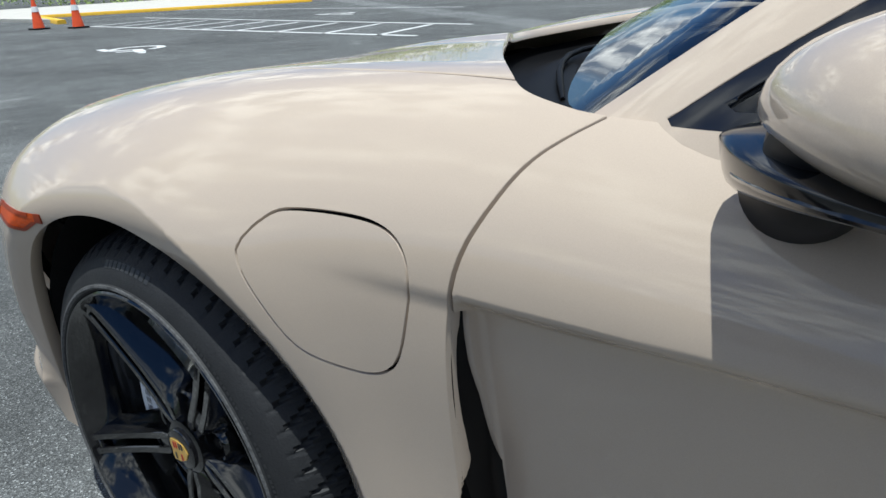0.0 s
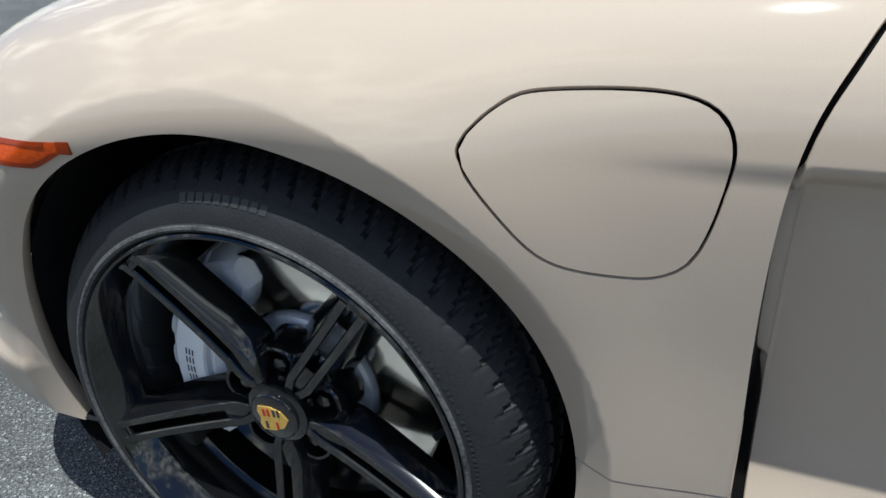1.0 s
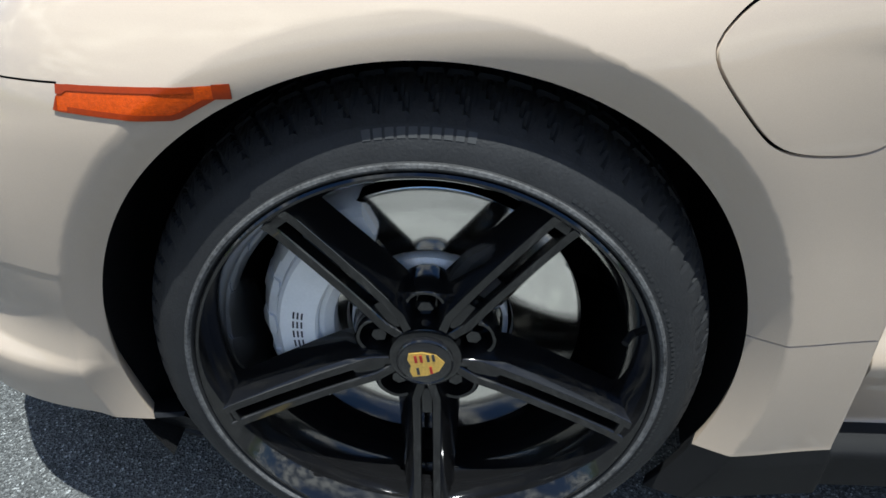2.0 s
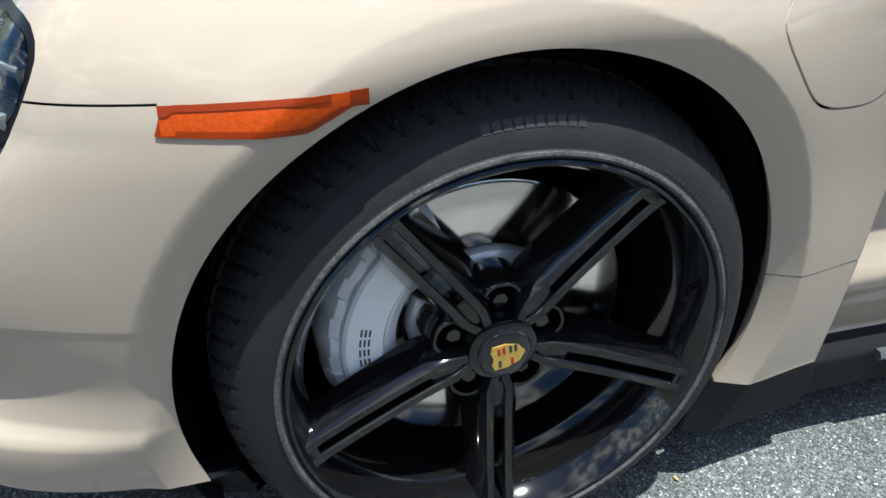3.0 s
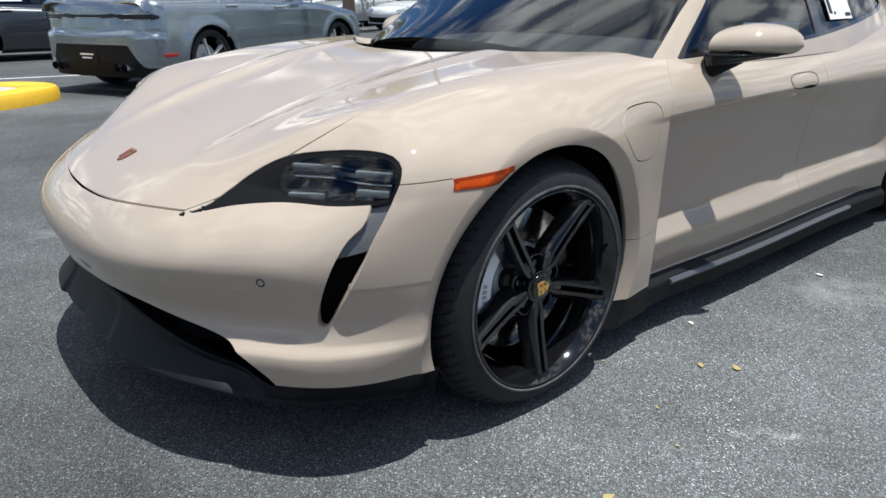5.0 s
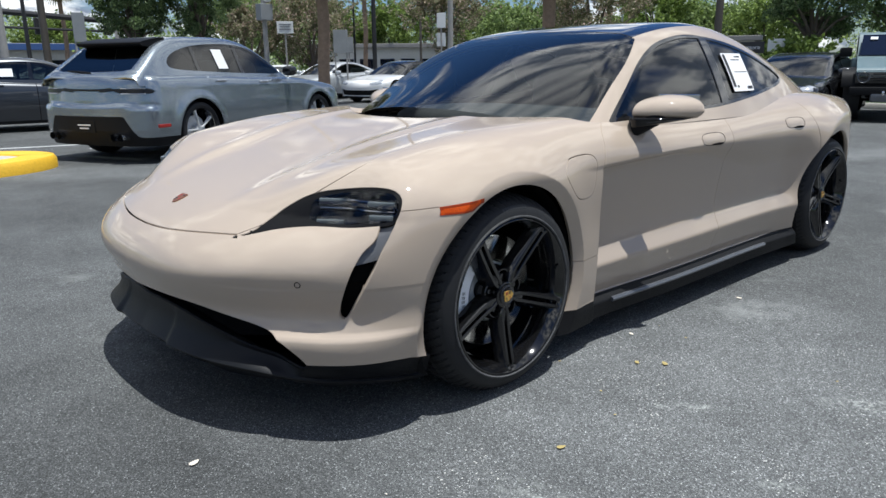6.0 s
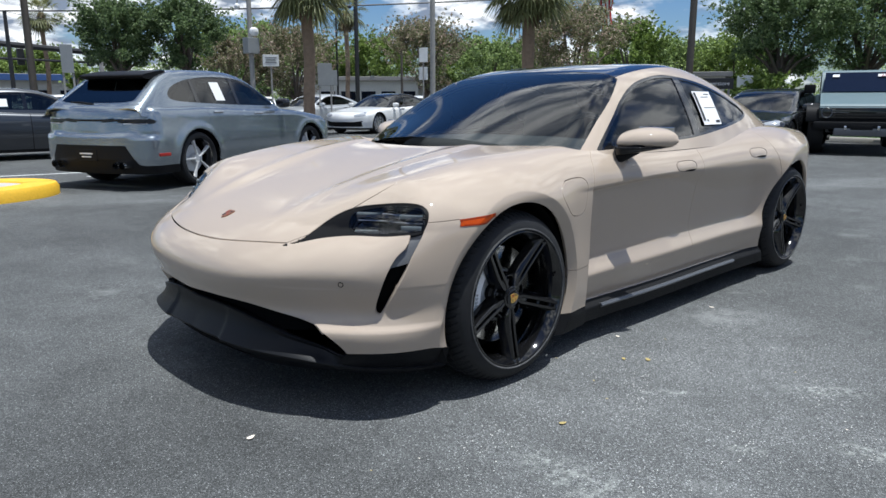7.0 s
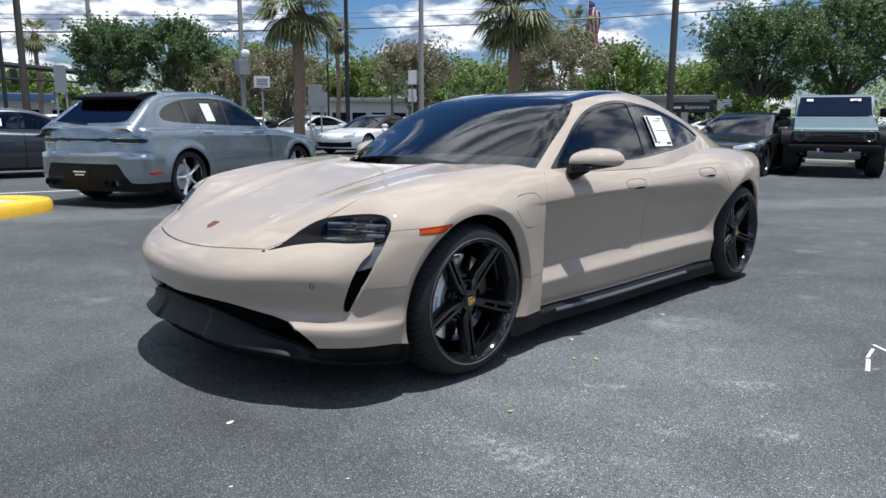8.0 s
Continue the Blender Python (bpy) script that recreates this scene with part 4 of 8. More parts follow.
ME_SPOKE = keep("spoke", spoke_mesh(), RIM_BLACK)
hub_prof = [(0.0, -0.007), (0.040, -0.007), (0.046, -0.010), (0.0485, -0.022), (0.053, -0.050), (0.082, -0.056), (0.090, -0.066), (0.092, -0.10), (0.0, -0.10)]
ME_HUB = keep("hub", bm_from(*lathe(hub_prof, 60)), RIM_BLACK)
ME_CAP = keep("center_cap", bm_from(*lathe([(0.0, 0.0005), (0.0315, 0.0), (0.0335, -0.0012), (0.0345, -0.0004), (0.0362, -0.002), (0.0366, -0.010)], 48)), BLACK_GLOSS)
bolt = bm_from(*lathe([(0.0, -0.030), (0.010, -0.030), (0.0115, -0.032), (0.012, -0.055)], 6))
ME_BOLT = keep("lug_bolt", bolt, BLACK_GLOSS, False)
disc_prof = [(0.112, -0.090), (0.1135, -0.0865), (0.1160, -0.0860), (0.199, -0.0860), (0.2045, -0.0880), (0.2045, -0.120), (0.112, -0.120)]
ME_DISC = keep("brake_disc", bm_from(*lathe(disc_prof, 144, True)), DISC_STEEL)
hat_prof = [(0.0, -0.056), (0.060, -0.056), (0.076, -0.057), (0.0775, -0.060), (0.086, -0.0605), (0.0905, -0.062), (0.0935, -0.067), (0.0945, -0.078), (0.1005, -0.0805), (0.1055, -0.0830), (0.1070, -0.088), (0.107, -0.110)]
ME_HAT = keep("disc_hat", bm_from(*lathe(hat_prof, 96)), STEEL)


def arc_block(prof, a0, a1, n, ends=0.0):
    """A profile of (radius, y) swept about the wheel's axis between two angles, its ends drawn in."""
    vv, ff = [], []
    for i in range(n + 1):
        t = i / n
        a = math.radians(a0 + (a1 - a0) * t)
        e = ends * abs(2 * t - 1) ** 8
        mid = sum(r for r, _ in prof) / len(prof)
        for r, y in prof:
            vv.append(((r + (mid - r) * e) * math.cos(a), y - 0.010 * e, (r + (mid - r) * e) * math.sin(a)))
    k = len(prof)
    for i in range(n):
        for j in range(k):
            ff.append((i * k + j, i * k + (j + 1) % k, (i + 1) * k + (j + 1) % k, (i + 1) * k + j))
    ff += [tuple(range(k)), tuple(n * k + j for j in range(k))]
    return bm_from(vv, ff)


ME_CALIPER = keep("brake_caliper", arc_block([(0.126, -0.096), (0.128, -0.068), (0.140, -0.060), (0.200, -0.060), (0.216, -0.068), (0.2265, -0.090), (0.229, -0.120), (0.229, -0.170), (0.132, -0.170)], -40, 66, 40, 0.55), CALIPER)
ME_CAL_FACE = keep("caliper_face", arc_block([(0.146, -0.064), (0.147, -0.052), (0.150, -0.0485), (0.196, -0.0485), (0.201, -0.052), (0.204, -0.064)], -31, 52, 36, 0.30), CALIPER)
ME_CAL_RIB = keep("caliper_rib", arc_block([(0.200, -0.070), (0.204, -0.056), (0.214, -0.060), (0.2275, -0.082), (0.2305, -0.112), (0.2200, -0.112)], -4.2, 4.2, 4, 0.25), CALIPER)
ME_CAL_PIN = keep("caliper_pin", bm_from(*lathe([(0.0, -0.0490), (0.0052, -0.0490), (0.0066, -0.0510), (0.0066, -0.066)], 14)), STEEL)


def pocket_mesh():
    """The raised U-shaped wall round a lug bolt, open to the hub."""
    path = outline([(-0.0270, 0.052), (-0.0262, 0.066), (-0.0215, 0.080), (-0.0120, 0.0885), (0.0, 0.0905), (0.0120, 0.0885), (0.0215, 0.080), (0.0262, 0.066), (0.0270, 0.052)], 4, False)
    vv, ff = [], []
    sect = [(-0.0045, -0.072), (-0.0040, -0.030), (-0.0022, -0.0250), (0.0016, -0.0240), (0.0048, -0.0275), (0.0095, -0.048), (0.0115, -0.072)]
    for i, p in enumerate(path):
        t = path[min(i + 1, len(path) - 1)] - path[max(i - 1, 0)]
        t = t / np.linalg.norm(t)
        nrm = np.array([-t[1], t[0]])
        for off, y in sect:
            q = p + nrm * off
            vv.append((q[0], y, q[1]))
    k = len(sect)
    for i in range(len(path) - 1):
        for j in range(k - 1):
            ff.append((i * k + j, i * k + j + 1, (i + 1) * k + j + 1, (i + 1) * k + j))
    return bm_from(vv, ff)


ME_POCKET = keep("bolt_pocket", pocket_mesh(), RIM_BLACK)
ME_GUARD = keep("rim_protector", bm_from(*lathe([(0.2838, 0.0338), (0.2850, 0.0356), (0.2872, 0.0368), (0.2904, 0.0358), (0.2916, 0.0342)], 160)), RUBBER_WORN)


def arc_bars(spans, r0, r1, y, mat, name):
    """Flat curved bars on a wheel's face, standing for lettering."""
    vv, ff = [], []
    for a0, a1 in spans:
        b = len(vv)
        n = 3
        for i in range(n + 1):
            a = math.radians(a0 + (a1 - a0) * i / n)
            vv += [(r0 * math.cos(a), y(r0), r0 * math.sin(a)), (r1 * math.cos(a), y(r1), r1 * math.sin(a))]
        for i in range(n):
            ff.append((b + 2 * i, b + 2 * i + 1, b + 2 * i + 3, b + 2 * i + 2))
    return keep(name, bm_from(vv, ff), mat, False)


RUBBER_RAISED = shader("rubber_raised", (0.020, 0.0205, 0.0215), rough=0.5, noise_scale=50, noise_amt=0.15)
wall_y = lambda r: 0.0008 + float(np.interp(r, [0.2925, 0.303, 0.315, 0.327, 0.3365], [0.0318, 0.0292, 0.0245, 0.0170, 0.0070]))
ME_LETTERS = arc_bars([(80 + 2.15 * k, 81.6 + 2.15 * k) for k in range(10)], 0.3150, 0.3250, wall_y, RUBBER_RAISED, "raised_lettering")
random.seed(5)
spans, a = [], -62.0
while a < 58:
    w = random.choice((0.7, 0.9, 1.1))
    if random.random() > 0.12:
        spans.append((a, a + w))
    a += w + 0.5
ME_SMALL = arc_bars([(180 - q, 180 - p) for p, q in spans], 0.2965, 0.3005, wall_y, RUBBER_RAISED, "small_lettering")
ME_CAL_BARS = [arc_bars([(-21 + 5.0 * k, -17.4 + 5.0 * k) for k in range(7)], r0, r0 + 0.0024, lambda r: -0.0479, INK, "caliper_lettering") for r0 in (0.1665, 0.1720, 0.1775)]
shield_pts = [(0.0, -0.026), (0.013, -0.017), (0.019, 0.0), (0.019, 0.018), (0.010, 0.021), (0.0, 0.018), (-0.010, 0.021), (-0.019, 0.018), (-0.019, 0.0), (-0.013, -0.017)]


def badge(parent, m, scale=1.0, name="badge", base=GOLD):
    """A small shield in gold with red and black fields; local y faces out."""
    b = bm_prism([(p * scale, q * scale) for p, q in shield_pts], 0.0, 0.0022 * scale)
    me = keep(name, b, base, False)
    o = piece(name, me, base, parent, "small shield badge with red and black fields")
    o.matrix_basis = m
    for k, (u, w, mat) in enumerate([(-0.010, 0.010, BADGE_RED), (0.010, -0.007, BADGE_RED), (-0.010, -0.006, INK), (0.010, 0.010, INK)]):
        q = bm_box((0.011 * scale, 0.001, 0.0035 * scale), (u * scale, 0.0026 * scale, w * scale))
        if k % 2 == 0:
            q = bm_join(q, bm_box((0.011 * scale, 0.001, 0.0035 * scale), (u * scale, 0.0026 * scale, (w - 0.007) * scale)))
        piece("badge_field", keep("badge_field", q, mat, False), mat, o)
    return o


def make_wheel(m, spin):
    w = new("wheel", ME_RIM)
    w.parent = sedan
    w["label"] = "glossy black five-spoke alloy wheel"
    w.matrix_basis = m
    piece("tyre", ME_TYRE, RUBBER, w, "black low-profile tyre with worn sidewall")
    turn = Matrix.Rotation(radians(spin), 4, "Y")
    piece("hub", ME_HUB, RIM_BLACK, w)
    piece("center_cap", ME_CAP, BLACK_GLOSS, w)
    badge(w, turn @ Matrix.Translation((0, 0.0006, 0)), 0.98, "cap_badge")
    for k in range(5):
        s = piece("spoke", ME_SPOKE, RIM_BLACK, w)
        s.matrix_basis = Matrix.Rotation(radians(180 + 72 * k), 4, "Y")
        for nm, me, mt in (("lug_bolt", ME_BOLT, BLACK_GLOSS),):
            o = piece(nm, me, mt, w)
            o.matrix_basis = Matrix.Rotation(radians(72 * k), 4, "Y") @ Matrix.Translation((0, 0, 0.064))
    for k in range(5):
        piece("bolt_pocket", ME_POCKET, RIM_BLACK, w).matrix_basis = Matrix.Rotation(radians(72 * k), 4, "Y")
    piece("rim_protector", ME_GUARD, RUBBER_WORN, w, "pale scuffed rubber ring beside the rim")
    piece("brake_disc", ME_DISC, DISC_STEEL, w, "bright polished steel brake disc")
    piece("disc_hat", ME_HAT, STEEL, w, "grey steel disc hat")
    for nm, me, mt in (("raised_lettering", ME_LETTERS, RUBBER_RAISED), ("small_lettering", ME_SMALL, RUBBER_RAISED)):
        piece(nm, me, mt, w)
    v = piece("valve", keep("valve", bm_tube([(-0.256, 0.000, 0.062), (-0.246, 0.010, 0.058), (-0.240, 0.018, 0.055)], 0.0045, 8), BLACK_PLASTIC), BLACK_PLASTIC, w)
    return w


for ax, hub_y in ((0.0, 0.925), (-WHEEL_BASE, 0.905)):
    for sy in (1, -1):
        w = make_wheel(Matrix.Translation((ax, hub_y * sy, AXLE_Z)) @ (Matrix.Identity(4) if sy > 0 else Matrix.Rotation(math.pi, 4, "Z")), 98.0)
        if sy > 0:
            cal = piece("brake_caliper", ME_CALIPER, CALIPER, w, "white six-piston brake caliper")
            for me in ME_CAL_BARS:
                piece("caliper_lettering", me, INK, cal)
            piece("caliper_face", ME_CAL_FACE, CALIPER, cal)
            for q in (-28, -14, 2, 18, 34, 50):
                piece("caliper_rib", ME_CAL_RIB, CALIPER, cal).matrix_basis = Matrix.Rotation(radians(-q), 4, "Y")
            for r, q in ((0.153, 44), (0.153, -26), (0.193, 47)):
                piece("caliper_pin", ME_CAL_PIN, STEEL, cal).matrix_basis = Matrix.Rotation(radians(-q), 4, "Y") @ Matrix.Translation((r, 0, 0))


# ---------------------------------------------------------------- mirrors, handles, badge, lamps, sensors
def blob(centre, half, e, pick=None, segs=40, rings=26, shape=None):
    """A superellipsoid; pick keeps part of it by its unit height."""
    vv, ff = [], []
    pw = lambda v, k: math.copysign(abs(v) ** k, v)
    for i in range(rings + 1):
        t = -math.pi / 2 + math.pi * i / rings
        for j in range(segs):
            a = 2 * math.pi * j / segs
            p = [pw(math.cos(t), e) * pw(math.cos(a), e), pw(math.cos(t), e) * pw(math.sin(a), e), pw(math.sin(t), e)]
            if shape:
                p = shape(p)
            vv.append([centre[k] + half[k] * p[k] for k in range(3)])
    for i in range(rings):
        h = math.sin(-math.pi / 2 + math.pi * (i + 0.5) / rings)
        if pick is None or pick(h):
            for j in range(segs):
                k = (j + 1) % segs
                ff.append((i * segs + j, i * segs + k, (i + 1) * segs + k, (i + 1) * segs + j))
    used = sorted({i for q in ff for i in q})
    remap = {u: n for n, u in enumerate(used)}
    bm = bm_from([vv[u] for u in used], [tuple(remap[i] for i in q) for q in ff])
    bmesh.ops.remove_doubles(bm, verts=bm.verts, dist=1e-5)
    bmesh.ops.recalc_face_normals(bm, faces=bm.faces)
    return bm


def mirror_shell(lo, hi, ns=26, nt=22):
    """Domed housing ahead of the glass, from the door to the tip; lo and hi are its lower and upper turn in degrees."""
    vv, ff = [], []
    for i in range(ns + 1):
        s = i / ns
        rx, ry = -0.930 - 0.066 * s, 0.872 + 0.212 * s
        d = 0.138 * (1 - s ** 2.6) ** 0.5 * (0.94 + 0.06 * min(1, s * 5)) + 0.004
        side = (1 - s ** 3.4) ** 0.55 * (0.80 + 0.20 * min(1, s * 3) ** 0.6)
        zc = 0.954 + 0.010 * s
        for j in range(nt + 1):
            a = radians(lo + (hi - lo) * j / nt)
            cc, sn = math.cos(a), math.sin(a)
            h = 0.004 + side * (0.068 if sn > 0 else 0.024 + 0.018 * s)
            vv.append((rx + d * math.copysign(abs(cc) ** 0.95, cc), ry, zc + h * math.copysign(abs(sn) ** 0.95, sn)))
    k = nt + 1
    for i in range(ns):
        for j in range(nt):
            ff.append((i * k + j, i * k + j + 1, (i + 1) * k + j + 1, (i + 1) * k + j))
    ff.append(tuple(range(k)))
    return bm_from(vv, ff)


def mirror_base_shell(ns=30):
    """Black lower shell: a ledge under the housing, a tall rounded face by the door that thins out to a blade at the tip."""
    vv = []
    for i in range(ns + 1):
        s = i / ns
        rx, ry = -0.930 - 0.062 * s, 0.874 + 0.190 * s
        d = 0.158 * (1 - s ** 2.4) ** 0.5 * (0.90 + 0.10 * min(1, s * 8) ** 0.5) + 0.004
        th = 0.037 * (1 - s) ** 1.2 + 0.007 * (1 - s ** 6)
        z = 0.9345 + 0.004 * s
        for u, w in ((0.02, 0.95), (0.50, 1.04), (0.74, 1.02), (0.86, 0.98), (0.925, 0.91), (0.955, 0.80), (0.975, 0.60), (0.990, 0.32), (1.0, 0.07), (0.999, 0.02), (0.992, -0.03), (0.95, -0.10), (0.62, -0.45)):
            vv.append((rx + d * u, ry, z - th * w))
    ff = [(i * 13 + j, i * 13 + j + 1, (i + 1) * 13 + j + 1, (i + 1) * 13 + j) for i in range(ns) for j in range(12)]
    ff.append(tuple(range(13)))
    return bm_from(vv, ff)


for sy in (1, -1):
    def flip(bm):
        if sy < 0:
            bmesh.ops.scale(bm, vec=(1, -1, 1), verts=bm.verts)
            bmesh.ops.reverse_faces(bm, faces=bm.faces)
        return bm
    cap = part("mirror", flip(mirror_shell(-80, 92)), PAINT, sedan, "beige door mirror with black base", smooth=True)
    part("mirror_base", flip(mirror_base_shell()), MIRROR_GLOSS, cap, "gloss black mirror base", smooth=True)
    part("mirror_foot", flip(bm_tube([(-0.865, 0.975, 0.958), (-0.852, 0.945, 0.938), (-0.840, 0.908, 0.918), (-0.825, 0.862, 0.898)], 0.03, 36, [0.024, 0.034, 0.036, 0.042])), MIRROR_BLACK, cap, "black mirror foot", smooth=True)
    part("turn_strip", flip(bm_tube([(-0.930 - 0.062 * s + 0.158 * (1 - s ** 2.4) ** 0.5 * 0.985 + 0.001, 0.874 + 0.190 * s, 0.9345 + 0.004 * s - 0.5 * (0.037 * (1 - s) ** 1.2 + 0.007)) for s in (0.34, 0.42, 0.55, 0.7, 0.8, 0.9)], 0.0028, 6)), BLACK_GLOSS, cap, "slim mirror indicator strip", smooth=True)
    part("mirror_glass", flip(bm_box((0.006, 0.165, 0.085), (-0.968, 0.980, 0.987), 0.002, Matrix.Rotation(radians(18), 3, "Z").to_4x4())), CHROME, cap, "mirror glass")
    for x0, zz, door in ((-1.40, 0.812, 0), (-2.30, 0.838, 1)):
        d = (left_doors if sy > 0 else right_doors)[door]
        vv, ff = [], []
        for i in range(17):
            x = x0 + 0.10 - 0.20 * i / 16
            for j in range(7):
                u, w = (i - 8) / 8, (j - 3) / 3
                z = zz + 0.024 * w * math.sqrt(max(0.02, 1 - abs(u) ** 3))
                q = shoot(body_field, np.array([(x, 0.0, z)]), np.array([(0.0, 1.0, 0.0)]), 1.3)[0]
                lift = 0.0012 + 0.0035 * (1 - abs(u) ** 4) * max(0, 1 - abs(w - 0.2) ** 2)
                vv.append((x, (q[1] + lift) * sy, z))
        for i in range(16):
            for j in range(6):
                ff.append((i * 7 + j, i * 7 + j + 1, (i + 1) * 7 + j + 1, (i + 1) * 7 + j))
        part("door_handle", bm_from(vv, ff), PAINT, d, "flush beige door handle", smooth=True)
        vv = []
        for k in range(9):
            x = x0 + 0.030 - 0.115 * k / 8
            q = shoot(body_field, np.array([(x, 0.0, zz - 0.026)]), np.array([(0.0, 1.0, 0.0)]), 1.3)[0]
            vv.append((x, (q[1] + 0.001) * sy, zz - 0.024))
        part("handle_recess", bm_tube(vv, 0.0055, 6, [0.001, 0.003, 0.0045, 0.0055, 0.006, 0.006, 0.0055, 0.004, 0.001]), DARK_VOID, d, "shadowed handle recess")
        vv = []
        for k in range(37):
            a = 2 * math.pi * k / 36
            x, z = x0 + 0.104 * math.copysign(abs(math.cos(a)) ** 0.6, math.cos(a)), zz + 0.0275 * math.copysign(abs(math.sin(a)) ** 0.7, math.sin(a))
            q = shoot(body_field, np.array([(x, 0.0, z)]), np.array([(0.0, 1.0, 0.0)]), 1.3)[0]
            vv.append((x, (q[1] + 0.0005) * sy, z))
        part("handle_seam", bm_tube(vv, 0.0010, 4), DARK_VOID, d, "thin dark seam round handle")
    # parking sensors
    for yy, zz in ((0.747, 0.518), (0.30, 0.50)):
        q = shoot(body_field, np.array([(0.3, yy, zz)]), np.array([(1.0, 0.0, 0.0)]), 1.0)
        n = gradient(body_field, q)[0]
        n = n / np.linalg.norm(n)
        mm = Vector((n[0], n[1] * sy, n[2])).to_track_quat("Y", "Z").to_matrix().to_4x4()
        mm.translation = (q[0][0], q[0][1] * sy, q[0][2])
        if yy > 0.5:
            o = piece("parking_sensor", keep("parking_sensor", bm_from(*lathe([(0.0075, 0.0004), (0.0092, 0.0012), (0.0105, 0.0004)], 28)), DARK_VOID), DARK_VOID, sedan)
            o.matrix_basis = mm
q = shoot(body_field, np.array([(0.766, 0.0, 0.5)]), np.array([(0.0, 0.0, 1.0)]), 0.6)
n = gradient(body_field, q)[0]
slope = math.degrees(math.atan2(n[0], n[2]))
# local x across the car, local z to the rear, local y up
fr = Matrix(((0, 0, -1, 0), (1, 0, 0, 0), (0, 1, 0, 0), (0, 0, 0, 1)))
badge(sedan, Matrix.Translation((0.766, 0, q[0][2] + 0.0005)) @ Matrix.Rotation(radians(slope), 4, "Y") @ fr, 1.25, "hood_badge", BADGE_BRONZE)

LAMP_PALE = shader("lamp_pale", (0.15, 0.17, 0.175), rough=0.15, coat=1.0, noise_scale=60, noise_amt=0.2)
# lamp internals: four small light bars and a projector in each headlight
for sy in (1, -1):
    for u, z, ln in ((0.385, 0.760, 0.085), (0.390, 0.712, 0.075), (0.215, 0.752, 0.095), (0.222, 0.700, 0.090)):
        best = skin.pts[np.argmin((lamp_u(skin.pts) - u) ** 2 + (skin.pts[:, 2] - z) ** 2 + 9 * (skin.pts[:, 0] < 0.3))]
        i = np.argmin(((skin.pts - best) ** 2).sum(1))
        n = skin.n[i]
        at = best - n * 0.017
        m = Matrix.Rotation(math.atan2(0.8, -0.6), 3, "Z").to_4x4()
        b = bm_box((ln, 0.034, 0.016), (0, 0, 0), 0.003, m)
        bmesh.ops.translate(b, vec=at, verts=b.verts)
        if sy < 0:
            bmesh.ops.scale(b, vec=(1, -1, 1), verts=b.verts)
            bmesh.ops.reverse_faces(b, faces=b.faces)
        part("daylight_bar", b, LAMP_PALE, head if sy < 0 else [o for o in sedan.children if o.name.startswith("headlight")][0], "pale daytime light bar", smooth=True)

# thin light guides run along the lamp between the bars
for sy in (1, -1):
    for z, mat, r in ((0.733, BLACK_GLOSS, 0.010), (0.745, CHROME, 0.0022), (0.7215, CHROME, 0.0018)):
        pts = []
        for u in np.linspace(0.172, 0.425, 12):
            k = np.argmin((lamp_u(skin.pts) - u) ** 2 + (skin.pts[:, 2] - z) ** 2 + 9 * (skin.pts[:, 0] < 0.3))
            q = skin.pts[k] - skin.n[k] * 0.02
            pts.append((q[0], q[1] * sy, z))
        part("light_guide", bm_tube(pts, r, 6), mat, head if sy < 0 else [o for o in sedan.children if o.name.startswith("headlight")][0], "slim light guide", smooth=True)

# cabin: dashboard, steering wheel, seats, stickers
part("dashboard", blob((-0.98, 0, 0.84), (0.30, 0.72, 0.115), 0.55), LEATHER, sedan, "dark dashboard", smooth=True)
wheel_pts = [(-1.33 + 0.06 * math.sin(a), 0.37 + 0.185 * math.cos(a), 0.90 + 0.175 * math.sin(a)) for a in np.linspace(0, 2 * math.pi, 33)]
part("steering_wheel", bm_join(bm_tube(wheel_pts, 0.015, 8), bm_box((0.05, 0.30, 0.05), (-1.33, 0.37, 0.90), 0.02)), LEATHER, sedan, "black steering wheel", smooth=True)
for yy in (0.37, -0.37):
    seat = part("front_seat", blob((-1.62, yy, 0.55), (0.28, 0.25, 0.12), 0.6), LEATHER, sedan, "dark leather bucket seat", smooth=True)
    part("seat_back", blob((-1.93, yy, 0.85), (0.10, 0.24, 0.32), 0.6), LEATHER, seat, smooth=True)
    part("headrest", blob((-2.0, yy, 1.16), (0.06, 0.13, 0.10), 0.6), LEATHER, seat, smooth=True)
part("rear_seat", blob((-2.75, 0, 0.75), (0.25, 0.62, 0.30), 0.5), LEATHER, sedan, "dark rear bench", smooth=True)


def sticker(x0, x1, z0, z1, sy, lift, bars, lean=0.0):
    def grid(xa, xb, za, zb, up):
        vv, ff = [], []
        for i in range(7):
            for j in range(7):
                x, z = xa + (xb - xa) * i / 6, za + (zb - za) * j / 6
                x -= lean * (z - z0)
                y = float(cabin_side(np.array(x), np.array(z)))
                vv.append((x, (y + up) * sy, z))
        for i in range(6):
            for j in range(6):
                ff.append((i * 7 + j, i * 7 + j + 1, (i + 1) * 7 + j + 1, (i + 1) * 7 + j))
        return bm_from(vv, ff)
    s = part("window_sticker", grid(x0, x1, z0, z1, lift), PAPER, sedan, "white printed sales sticker on side window", smooth=True)
    for a, b, d, e in bars:
        part("print_bar", grid(x0 + (x1 - x0) * a, x0 + (x1 - x0) * b, z0 + (z1 - z0) * d, z0 + (z1 - z0) * e, lift + 0.002), INK, s, smooth=True)


